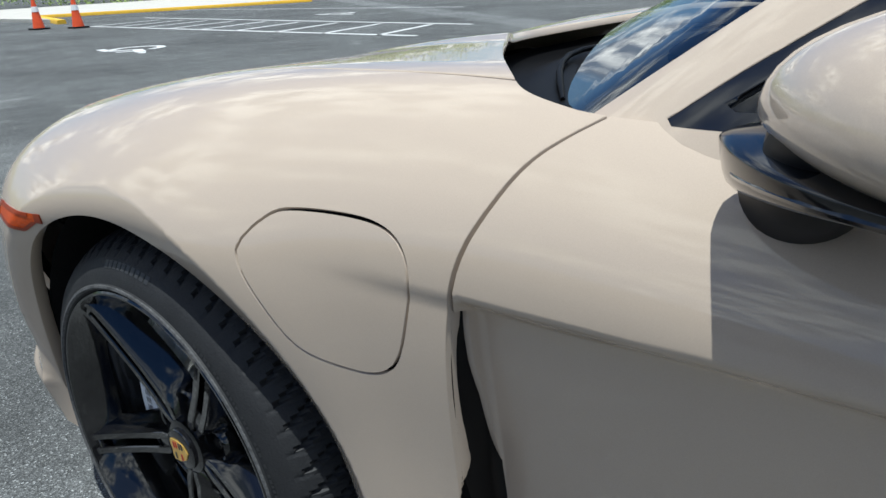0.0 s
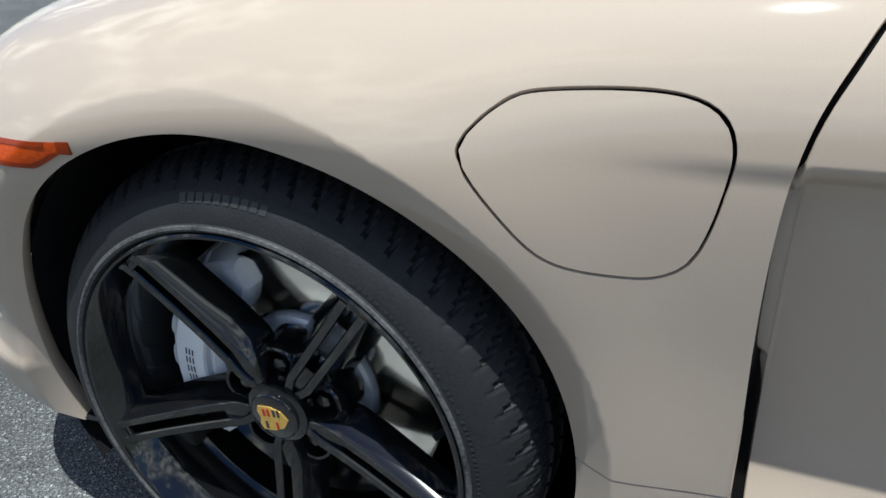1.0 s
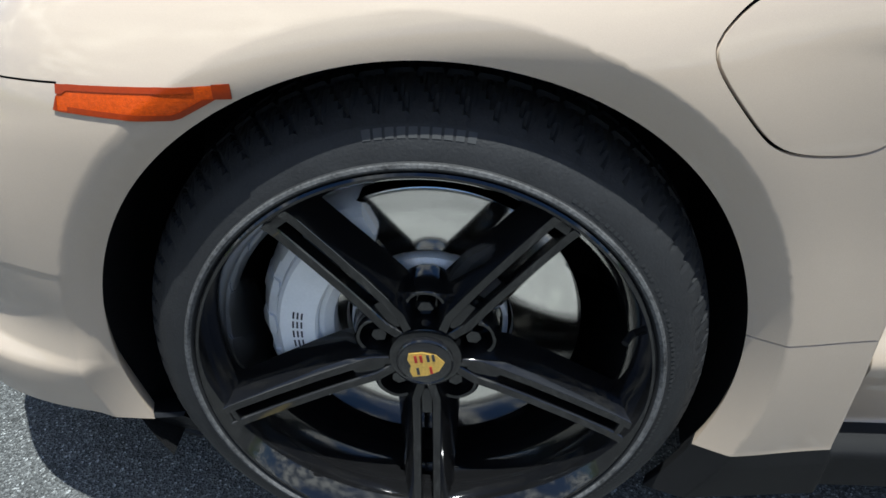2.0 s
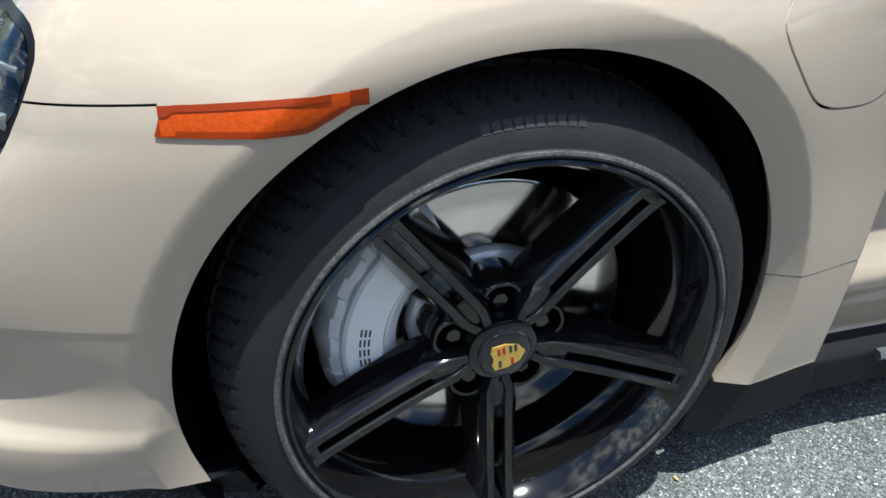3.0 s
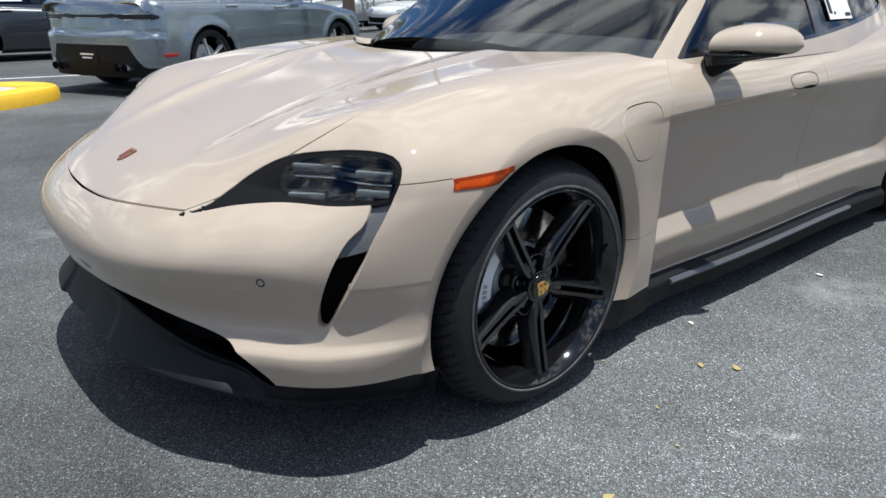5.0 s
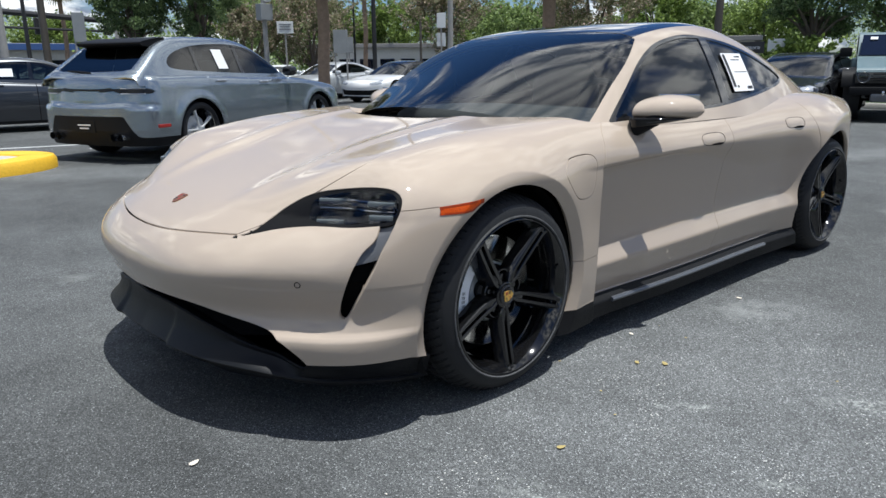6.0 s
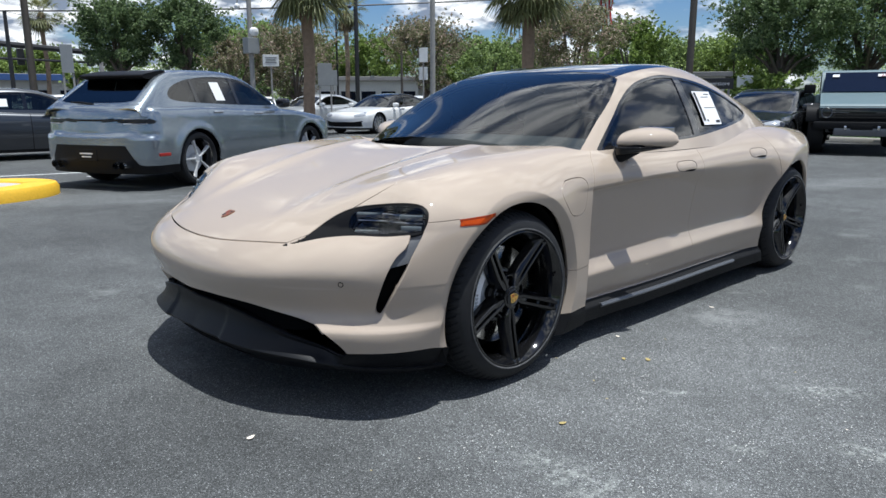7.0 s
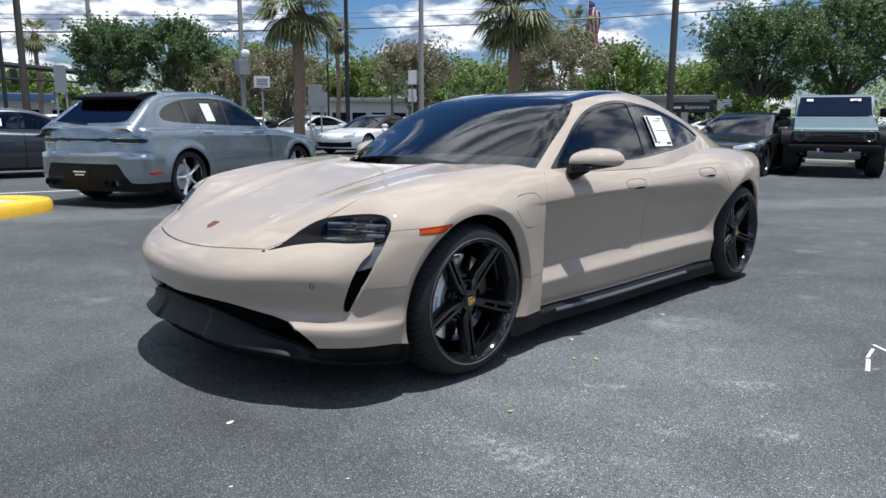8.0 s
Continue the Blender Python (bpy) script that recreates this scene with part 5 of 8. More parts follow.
sticker(-1.80, -2.03, 1.015, 1.205, 1, 0.004, [(0.04, 0.16, 0.12, 0.97), (0.22, 0.30, 0.10, 0.16), (0.7, 0.95, 0.06, 0.13), (0.6, 0.9, 0.9, 0.93), (0.35, 0.8, 0.82, 0.84), (0.3, 0.95, 0.5, 0.515)], 0.22)
sticker(-1.80, -2.03, 1.015, 1.205, -1, 0.004, [(0.04, 0.16, 0.12, 0.97)], 0.22)


# ---------------------------------------------------------------- other cars
def sub_wheel(parent, at, radius, width, turn, rim_mat, spokes=5, face=None):
    """A plainer wheel: tyre, rim with spokes."""
    face = face or rim_mat
    key = (radius, width, rim_mat.name, spokes, face.name)
    if key not in SUB_WHEELS:
        w = width / 2
        ty = keep("tyre", bm_from(*lathe([(radius * 0.76, w * 0.85), (radius * 0.86, w), (radius * 0.95, w * 0.92), (radius, w * 0.6), (radius, -w * 0.6), (radius * 0.95, -w), (radius * 0.76, -w)], 40)), RUBBER)
        ri = keep("wheel", bm_from(*lathe([(radius * 0.77, w * 0.84), (radius * 0.75, w * 0.9), (radius * 0.72, w * 0.7), (radius * 0.68, w * 0.1), (radius * 0.66, -w * 0.8)], 40)), rim_mat)
        bs = [bm_from(*lathe([(0, w * 0.62), (radius * 0.16, w * 0.62), (radius * 0.2, w * 0.4), (radius * 0.2, 0)], 20))]
        for k in range(spokes):
            if face is not rim_mat:
                vv = [(sx * radius * wd, yy, radius * rr) for rr, wd in ((0.10, 0.035), (0.45, 0.045), (0.73, 0.075)) for sx, yy in ((-1, w * 0.5), (-0.55, w * 0.74), (0.55, w * 0.74), (1, w * 0.5))]
                b = bm_from(vv, [(i * 4 + j, i * 4 + j + 1, i * 4 + j + 5, i * 4 + j + 4) for i in range(2) for j in range(3)])
                bmesh.ops.transform(b, matrix=Matrix.Rotation(2 * math.pi * k / spokes + 0.3, 4, "Y"), verts=b.verts)
                bs.append(b)
                continue
            for s in (-1, 1):
                b = bm_box((radius * 0.075, w * 0.35, radius * 0.62), (s * radius * 0.06, w * 0.5, radius * 0.42), radius * 0.015)
                bmesh.ops.transform(b, matrix=Matrix.Rotation(2 * math.pi * k / spokes + 0.3, 4, "Y"), verts=b.verts)
                bs.append(b)
        sp = keep("spokes", bm_join(*bs), face)
        di = keep("brake_disc", bm_from(*lathe([(0, -w * 0.1), (radius * 0.5, -w * 0.1), (radius * 0.5, -w * 0.3)], 28)), STEEL)
        SUB_WHEELS[key] = (ty, ri, sp, di)
    ty, ri, sp, di = SUB_WHEELS[key]
    o = new("wheel", ri)
    o.parent = parent
    o.matrix_basis = Matrix.Translation(at) @ Matrix.Rotation(turn, 4, "Z")
    piece("tyre", ty, RUBBER, o)
    piece("spokes", sp, face, o)
    piece("brake_disc", di, STEEL, o)


SUB_WHEELS = {}


def road_car(name, m, label, paint, spec, category="car", group="parked cars"):
    """A parked car from its side profile, plan and window line; x ahead of the front axle."""
    base, wr = spec["wheelbase"], spec["wheel"]
    x_front, x_rear, half = spec["front"], spec["rear"], spec["half"]
    deck = spline(*zip(*spec["deck"]))
    roof = spline(*zip(*spec["roof"]))
    belt = spec["belt"]
    g0, g1 = spec["roof"][0][0], spec["roof"][-1][0]

    def body(p):
        x, y, z = p[:, 0], np.abs(p[:, 1]), p[:, 2]
        top = z - deck(x) + 0.05 * y * y
        w = half - 0.16 * np.maximum(0, z - belt + 0.12) - 0.10 * np.maximum(0, 0.45 - z) + 0.025 * np.sin((z - 0.35) * 7.0) * 0.6
        for ax in (0.0, -base):
            r = np.hypot(x - ax, z - wr)
            w = w + 0.016 * np.exp(-((r - wr - 0.06) / 0.07) ** 2)
        side = y - w
        front = x - (x_front - spec["nose_curve"] * y ** 3 - spec["nose_rake"] * np.maximum(0, z - 0.62) ** 1.5 - 0.25 * np.maximum(0, 0.4 - z))
        rear = -x - (-x_rear + spec.get("bumper", 0.0) * step(0.74, 0.69, z) - spec["tail_curve"] * y ** 3 - spec["tail_rake"] * np.maximum(0, z - 0.75) - 0.3 * np.maximum(0, 0.42 - z))
        return smax(smax(smax(side, front, 0.12), rear, 0.10), top, 0.10)

    def cabin(p):
        x, y, z = p[:, 0], np.abs(p[:, 1]), p[:, 2]
        top = z - roof(x + 0.12 * y * y) + 0.06 * y * y
        return smax(top, y - (half - 0.115 - 0.42 * (z - belt) - 0.10 * np.maximum(0, -(x - g1 - 0.6)) ** 2), 0.10)

    nr = spec.get("fine", 16)
    ring = [(0.1, math.pi / 2 * k / 16) for k in range(16)] + [(x, math.pi / 2) for x in np.linspace(0.1, -base + 0.0, 72)] + [(-base, math.pi / 2 + math.pi / 2 * k / nr) for k in range(1, nr + 1)]
    high, low = np.linspace(math.pi / 2, 0, 6 + nr), np.linspace(0.55, spec["clear"], 14)[1:]
    o, d = [], []
    for x, a in ring:
        for e in high:
            o.append((x, 0, 0.55))
            d.append((math.cos(a) * math.cos(e), math.sin(a) * math.cos(e), math.sin(e)))
        for z in low:
            o.append((x, 0, z))
            d.append((math.cos(a), math.sin(a), 0))
    o, d = np.array(o, float), np.array(d, float)
    d[np.abs(d) < 1e-9] = 0
    pts = shoot(body, o, d, 2.2)
    pts[:, 1] = np.maximum(pts[:, 1], 0)
    s = Skin(body, pts, (len(ring), len(high) + len(low)))
    arch = [lambda q, ax=ax: within(lambda t: t[:, 1] > 0.5, lambda t: np.hypot(t[:, 0] - ax, t[:, 2] - wr) - wr - 0.045, q) for ax in (0.0, -base)]
    for f in arch:
        s.cut(f)
    f_low = lambda q: q[:, 2] - spec["dark_below"](q)
    s.cut(f_low)
    lamps = spec["lamps"]
    lamp_f = inside(np.array(lamps["front"]))
    f_l = lambda q: within(lambda t: t[:, 0] > 0.0, lambda t: lamp_f(t[:, 1], t[:, 2]), q)
    s.cut(f_l)
    tail_f = inside(np.array(lamps["tail"]))
    f_t = lambda q: within(lambda t: t[:, 0] < -base, lambda t: tail_f(t[:, 1] + np.maximum(0, t[:, 0] - x_rear - 0.12), t[:, 2]), q)
    s.cut(f_t)
    grille_f = inside(np.array(lamps["grille"]))
    f_g = lambda q: within(lambda t: t[:, 0] > 0.2, lambda t: grille_f(t[:, 1], t[:, 2]), q)
    s.cut(f_g)
    for xs in spec["seams"]:
        s.seam(only(lambda q, xs=xs: q[:, 0] - xs, lambda q, xs=xs: (np.abs(q[:, 0] - xs) < 0.2) & (q[:, 1] > 0.4)), 0.012)
    s.finish()
    c = s.mid
    gone = (arch[0](c) < 0) | (arch[1](c) < 0)
    hole = (c[:, 0] < g0 - 0.35) & (c[:, 0] > g1 + 0.3) & (c[:, 1] < half - 0.22) & (c[:, 2] > belt - 0.12)
    gone |= hole
    lampm, tailm, grm = (f_l(c) < 0) & ~gone, (f_t(c) < 0) & ~gone, (f_g(c) < 0) & ~gone
    dark = (f_low(c) < 0) & ~gone & ~lampm & ~tailm & ~grm
    seam = np.zeros(len(c), bool)
    for xs in spec["seams"]:
        seam |= (np.abs(c[:, 0] - xs) < 0.006) & (c[:, 1] > 0.4)
    seam &= ~gone & ~dark
    rest = ~(gone | lampm | tailm | grm | dark | seam)
    car = thing(name, m, label, category, group)
    panel(s, rest, "body", paint, car, "", (1, -1), 0.02)
    panel(s, dark, "lower_cladding", BLACK_PLASTIC, car, "black lower cladding", (1, -1), 0.02, -0.004)
    for xs in spec["seams"]:
        for sy in (1, -1):
            panel(s, seam & (np.abs(c[:, 0] - xs) < 0.1), "door_gap", DARK_VOID, car, "", (sy,), 0.0, 0.008)
    for sy in (1, -1):
        panel(s, lampm, "headlight", spec.get("lamp_mat", LAMP_GREY), car, "clear headlight", (sy,), 0.01, -0.003)
        panel(s, tailm, "taillight", spec.get("tail_mat", TAIL_RED), car, "dark red taillight", (sy,), 0.01, -0.004)
    panel(s, grm, "grille", BLACK_PLASTIC, car, "black front grille", (1, -1), 0.0, 0.03)

    xs = np.linspace(g0, g1, 60)
    hi = np.linspace(math.pi / 2, 0.0, 30)
    o = np.array([(x, 0, belt - 0.10) for x in xs for e in hi], float)
    d = np.array([(0, math.cos(e), math.sin(e)) for x in xs for e in hi], float)
    d[np.abs(d) < 1e-9] = 0
    pts = shoot(cabin, o, d, 1.6)
    pts[:, 1] = np.maximum(pts[:, 1], 0)
    k = Skin(cabin, pts, (len(xs), len(hi)))
    dlo = inside(outline(spec["glass"], 4))
    f_d = lambda q: within(lambda t: t[:, 1] > 0.35, lambda t: dlo(t[:, 0], t[:, 2]), q)
    k.cut(f_d)
    pil = spec["pillars"]
    f_p = lambda q: np.min([np.abs(q[:, 0] - px) for px in pil], axis=0) - 0.035
    k.cut(only(f_p, lambda q: q[:, 1] > 0.35))
    fs, fr = spec["shield"], spec["back_glass"]
    f_s = lambda q: np.maximum(q[:, 1] - (half - 0.24 - 0.30 * (q[:, 2] - belt)), fs - q[:, 0])
    f_r = lambda q: np.maximum(q[:, 1] - (half - 0.30 - 0.25 * (q[:, 2] - belt)), np.maximum(q[:, 0] - fr[0], fr[1] - q[:, 0]))
    k.cut(f_s)
    k.cut(f_r)
    k.finish()
    c = k.mid
    pane = (f_d(c) < 0) & (f_p(c) > 0)
    post = (f_d(c) < 0) & ~pane
    sh = (f_s(c) < 0) & ~pane & ~post
    bk = (f_r(c) < 0) & ~pane & ~post & ~sh
    rf = ~(pane | post | sh | bk)
    roof_dark = spec.get("roof_dark", False)
    panel(k, rf, "roof", paint if not roof_dark else BLACK_GLOSS, car, "", (1, -1), 0.02)
    for px in pil:
        for sy in (1, -1):
            panel(k, post & (np.abs(c[:, 0] - px) < 0.1), "pillar", BLACK_GLOSS, car, "", (sy,), 0.0)
    for sy in (1, -1):
        panel(k, pane, "side_window", CAR_GLASS, car, "", (sy,), 0.0, 0.006)
    panel(k, sh, "windshield", CAR_GLASS, car, "", (1, -1), 0.0, 0.004)
    panel(k, bk, "rear_window", CAR_GLASS, car, "", (1, -1), 0.0, 0.004)
    part("cabin_floor", bm_box((base + 0.6, 2 * half - 0.5, 0.1), (-base / 2, 0, spec["clear"] + 0.08)), DARK_VOID, car)
    part("seats", bm_join(*[blob((-base * 0.42, y, belt - 0.12), (0.12, 0.22, 0.36), 0.6, segs=14, rings=10) for y in (0.37, -0.37)]), LEATHER, car, "dark seats", smooth=True)
    for sy in (1, -1):
        mm = part("mirror", blob((spec["mirror"][0], (half + 0.07) * sy, spec["mirror"][1]), (0.07, 0.12, 0.075), 0.7, segs=18, rings=12), spec.get("mirror_mat", paint), car, smooth=True)
        for hx, hz in spec["handles"]:
            q = shoot(body, np.array([(hx, 0.0, hz)]), np.array([(0.0, 1.0, 0.0)]), 1.6)[0]
            part("door_handle", bm_box((0.20, 0.03, 0.028), (hx, (q[1] + 0.008) * sy, hz), 0.01), spec.get("handle_mat", paint), car)
        for ax in (0.0, -base):
            sub_wheel(car, (ax, (half - 0.125) * sy, wr), wr, 0.25, 0 if sy > 0 else math.pi, spec["rim"], spec.get("spokes", 5), spec.get("face"))
            v, f = [], []
            for i in range(17):
                a = math.pi * (-0.12 + 1.24 * i / 16)
                for r, y in ((0.0, half - 0.45), (wr + 0.06, half - 0.45), (wr + 0.05, half - 0.02)):
                    v.append((ax + r * math.cos(a), y * sy, wr + r * math.sin(a)))
            for i in range(16):
                f += [(i * 3, i * 3 + 1, i * 3 + 4, i * 3 + 3), (i * 3 + 1, i * 3 + 2, i * 3 + 5, i * 3 + 4)]
            part("wheel_well", bm_from(v, f), DARK_VOID, car)
    return car, cabin, body


CAR_GLASS = glass("parked_car_glass", (0.7, 0.85, 0.85), keep=0.22)
SIGN_DIM = shader("lamp_ring_dim", (0.10, 0.105, 0.11), rough=0.3, coat=0.5, noise_scale=30, noise_amt=0.2)
LAMP_GREY = shader("lamp_grey", (0.35, 0.37, 0.4), rough=0.12, coat=1.0, noise_scale=30, noise_amt=0.3)
TAIL_SMOKE = shader("tail_dark", (0.010, 0.009, 0.009), rough=0.25, spec=0.4, noise_scale=20, noise_amt=0.3)
TAIL_RED = shader("tail_smoked", (0.05, 0.012, 0.012), rough=0.1, coat=1.0, noise_scale=20, noise_amt=0.3)
SILVER = shader("silver_paint", (0.27, 0.31, 0.345), rough=0.27, metal=0.8, coat=1.0, noise_scale=700, noise_amt=0.06)
WHITE_PAINT = shader("white_paint", (0.78, 0.78, 0.77), rough=0.4, coat=1.0, noise_scale=5, noise_amt=0.03)
PALE_SILVER = shader("pale_silver_paint", (0.55, 0.57, 0.58), rough=0.35, metal=0.4, coat=1.0, noise_scale=500, noise_amt=0.05)
CHARCOAL = shader("charcoal_paint", (0.035, 0.04, 0.048), rough=0.3, metal=0.3, coat=1.0, noise_scale=500, noise_amt=0.1)
BLACK_PAINT = shader("black_paint", (0.012, 0.013, 0.015), rough=0.25, coat=1.0, noise_scale=300, noise_amt=0.1)
BLUE_GREY = shader("pale_blue_paint", (0.10, 0.155, 0.172), rough=0.5, metal=0.0, coat=0.25, noise_scale=400, noise_amt=0.06)
RIM_FACE = shader("rim_machined", (0.75, 0.75, 0.74), rough=0.35, metal=0.3, noise_scale=20, noise_amt=0.06)
RIM_SILVER = shader("rim_silver", (0.6, 0.6, 0.61), rough=0.25, metal=0.9, noise_scale=20, noise_amt=0.08)

SUV = dict(wheelbase=2.81, wheel=0.37, front=0.90, rear=-3.78, half=0.965, clear=0.22, belt=1.06,
           deck=[(1.0, 0.60), (0.85, 0.78), (0.6, 0.90), (0.0, 1.00), (-0.6, 1.06), (-1.5, 1.08), (-2.8, 1.12), (-3.5, 1.12), (-3.7, 1.10), (-3.85, 1.0)],
           roof=[(-0.35, 0.96), (-0.6, 1.09), (-1.0, 1.34), (-1.35, 1.52), (-1.8, 1.60), (-2.4, 1.60), (-3.0, 1.53), (-3.2, 1.44), (-3.45, 1.26), (-3.66, 1.10), (-3.72, 1.04)],
           nose_curve=0.30, nose_rake=0.5, tail_curve=0.22, tail_rake=0.10, dark_below=lambda q: np.where(q[:, 0] < -3.3, 0.59 - 0.26 * np.clip((q[:, 1] - 0.60) / 0.16, 0, 1), 0.33),
           lamps=dict(front=[(0.55, 0.72), (0.88, 0.78), (0.88, 0.68), (0.55, 0.66)], tail=[(-0.2, 0.918), (0.92, 0.930), (1.06, 0.905), (1.0, 0.868), (0.58, 0.858), (0.44, 0.893), (-0.2, 0.893)], grille=[(-0.2, 0.6), (0.6, 0.6), (0.6, 0.35), (-0.2, 0.35)]),
           seams=(-0.75, -1.72, -2.55), glass=[(-0.85, 1.10), (-1.15, 1.32), (-1.5, 1.46), (-2.0, 1.50), (-2.6, 1.46), (-3.0, 1.36), (-3.15, 1.24), (-3.05, 1.16), (-2.4, 1.12), (-1.5, 1.09)],
           pillars=(-1.75, -2.62), shield=-1.28, back_glass=(-3.1, -3.63), mirror=(-0.88, 1.12), mirror_mat=BLACK_GLOSS, handles=((-1.42, 0.97), (-2.35, 1.0)), rim=BLACK_GLOSS, face=RIM_FACE, handle_mat=CHROME, fine=34, tail_mat=TAIL_SMOKE, bumper=0.05)
SEDAN = dict(wheelbase=2.95, wheel=0.36, front=0.92, rear=-4.02, half=0.96, clear=0.16, belt=0.95,
             deck=[(1.0, 0.5), (0.85, 0.66), (0.5, 0.78), (0.0, 0.87), (-0.6, 0.94), (-1.5, 0.96), (-2.8, 1.0), (-3.6, 1.0), (-3.9, 0.97), (-4.1, 0.85)],
             roof=[(-0.35, 0.86), (-0.6, 0.99), (-1.0, 1.19), (-1.4, 1.35), (-1.9, 1.42), (-2.4, 1.39), (-3.0, 1.24), (-3.5, 1.06), (-3.75, 0.94)],
             nose_curve=0.28, nose_rake=0.7, tail_curve=0.2, tail_rake=0.12, dark_below=lambda q: np.full(len(q), 0.22),
             lamps=dict(front=[(0.48, 0.66), (0.86, 0.74), (0.90, 0.64), (0.52, 0.58)], tail=[(-0.2, 0.86), (0.93, 0.87), (0.93, 0.80), (-0.2, 0.82)], grille=[(-0.2, 0.42), (0.5, 0.42), (0.78, 0.46), (0.80, 0.26), (-0.2, 0.24)]),
             seams=(-0.7, -1.75, -2.6), glass=[(-0.82, 0.98), (-1.1, 1.14), (-1.5, 1.29), (-1.9, 1.33), (-2.4, 1.29), (-2.9, 1.14), (-3.05, 1.06), (-2.6, 1.01), (-1.6, 0.98)],
             pillars=(-1.80,), shield=-1.28, back_glass=(-2.55, -3.5), mirror=(-0.9, 1.0), handles=((-1.45, 0.86), (-2.4, 0.89)), rim=BLACK_GLOSS)

yaw = lambda d: Matrix.Rotation(radians(d), 4, "Z")


def place_rear(p_rear, ang, base):
    """Pose of a car whose rear axle's middle stands at p_rear, heading ang."""
    a = radians(ang)
    return Matrix.Translation((p_rear[0] + base * math.cos(a), p_rear[1] + base * math.sin(a), 0)) @ yaw(ang)


suv, suv_cabin, suv_body = road_car("sport_utility_vehicle", place_rear((-1.90, -7.62), 204, 2.81), "metallic silver-blue SUV with dark rear spoiler, parked in a bay", SILVER, SUV, "suv")
# roof spoiler, plate panel, exhausts, rear diffuser, reflectors of the SUV
part("roof_spoiler", bm_prism(outline([(-2.95, 1.562), (-3.15, 1.538), (-3.32, 1.502), (-3.345, 1.475), (-3.30, 1.448), (-3.1, 1.44), (-2.95, 1.49)], 4), -0.56, 0.56), MIRROR_BLACK, suv, "black roof spoiler", smooth=True)
part("number_plate", bm_box((0.03, 0.32, 0.15), (-3.825, 0.0, 0.46), 0.004), BLACK_PLASTIC, suv, "dark dealer plate")
for k, w in enumerate((0.22, 0.16)):
    part("plate_bar", bm_box((0.006, w, 0.018), (-3.843, 0.02, 0.48 - 0.04 * k)), PAPER, suv)
for yy in (0.60, 0.48, -0.48, -0.60):
    part("exhaust", bm_tube([(-3.5, yy, 0.335), (-3.86, yy, 0.335)], 0.046, 16, cap=False), CHROME, suv, "chrome exhaust tip", smooth=True)
part("diffuser", bm_box((0.25, 1.25, 0.16), (-3.62, 0, 0.36), 0.04), BLACK_PLASTIC, suv, "black rear diffuser")
for yy in (0.78, -0.78):
    q = shoot(suv_body, np.array([(-3.2, 0.4, 0.47)]), np.array([(-0.45, 0.893, 0.0)]), 1.2)[0]
    nn = gradient(suv_body, np.array([q]))[0]
    turn = math.atan2(nn[1], nn[0])
    part("reflector", bm_box((0.03, 0.19, 0.04), (q[0], q[1] * (1 if yy > 0 else -1), 0.47), 0.006, Matrix.Rotation(turn if yy > 0 else -turn, 3, "Z").to_4x4()), BADGE_RED, suv, "red rear reflector")
part("rear_wiper", bm_tube([(-3.665, 0.0, 1.115), (-3.635, 0.25, 1.135), (-3.62, 0.45, 1.14)], 0.012, 6), BLACK_PLASTIC, suv)
for sy in (1, -1):
    for zz in (0.928, 0.866):
        ys = np.linspace(0.56, 0.86, 8)
        q = shoot(suv_body, np.array([(-2.9, y, zz) for y in ys]), np.tile([-1.0, 0.0, 0.0], (8, 1)), 1.4)
        part("lamp_edge", bm_tube([(p[0] - 0.006, p[1] * sy, p[2]) for p in q], 0.006, 6), LAMP_GREY, suv, "clear lamp outline", smooth=True)


def car_paper(car, cabin, x0, x1, z0, z1, sy, lean=0.0):
    v, f = [], []
    for i in range(4):
        for j in range(4):
            x, z = x0 + (x1 - x0) * i / 3, z0 + (z1 - z0) * j / 3
            x -= lean * (z - z0)
            q = shoot(cabin, np.array([(x, 0.0, z)]), np.array([(0.0, 1.0, 0.0)]), 1.6)[0]
            v.append((x, (q[1] + 0.004) * sy, z))
    for i in range(3):
        for j in range(3):
            f.append((i * 4 + j, i * 4 + j + 1, (i + 1) * 4 + j + 1, (i + 1) * 4 + j))
    part("window_sticker", bm_from(v, f), PAPER, car, "white sales sticker")


car_paper(suv, suv_cabin, -2.02, -2.22, 1.16, 1.42, 1, 0.1)
car_paper(suv, suv_cabin, -2.02, -2.22, 1.16, 1.42, -1, 0.1)
white_car, wc, _ = road_car("white_sedan", Matrix.Translation((-13.6, -18.0, 0)) @ yaw(14), "white low sports sedan with black grille, parked", WHITE_PAINT, dict(SEDAN, rim=RIM_SILVER, spokes=9, roof_dark=True, handle_mat=CHROME), "car")
pale_car, _, _ = road_car("pale_sedan", Matrix.Translation((-12.9, -21.6, 0)) @ yaw(14), "pale silver sports sedan, parked beside others", PALE_SILVER, dict(SEDAN, rim=RIM_SILVER, spokes=9), "car")
dark_car, dc, _ = road_car("charcoal_sedan", Matrix.Translation((-3.65, -13.95, 0)) @ yaw(176), "charcoal grey sedan with window stickers, parked", CHARCOAL, dict(SEDAN, rim=RIM_SILVER, spokes=11), "car")
black_car, _, _ = road_car("black_sedan", Matrix.Translation((-13.6, -4.0, 0)) @ yaw(6), "black sedan with dusty windshield, parked", BLACK_PAINT, dict(SEDAN, rim=BLACK_GLOSS), "car")
far_car, _, _ = road_car("far_white_car", Matrix.Translation((-9.0, -30.0, 0)) @ yaw(190), "white car parked across the lot", WHITE_PAINT, dict(SEDAN, rim=RIM_SILVER), "car")
for sy in (1, -1):
    car_paper(dark_car, dc, -2.1, -2.5, 1.05, 1.20, sy)
    car_paper(dark_car, dc, -1.1, -1.25, 1.03, 1.12, sy)

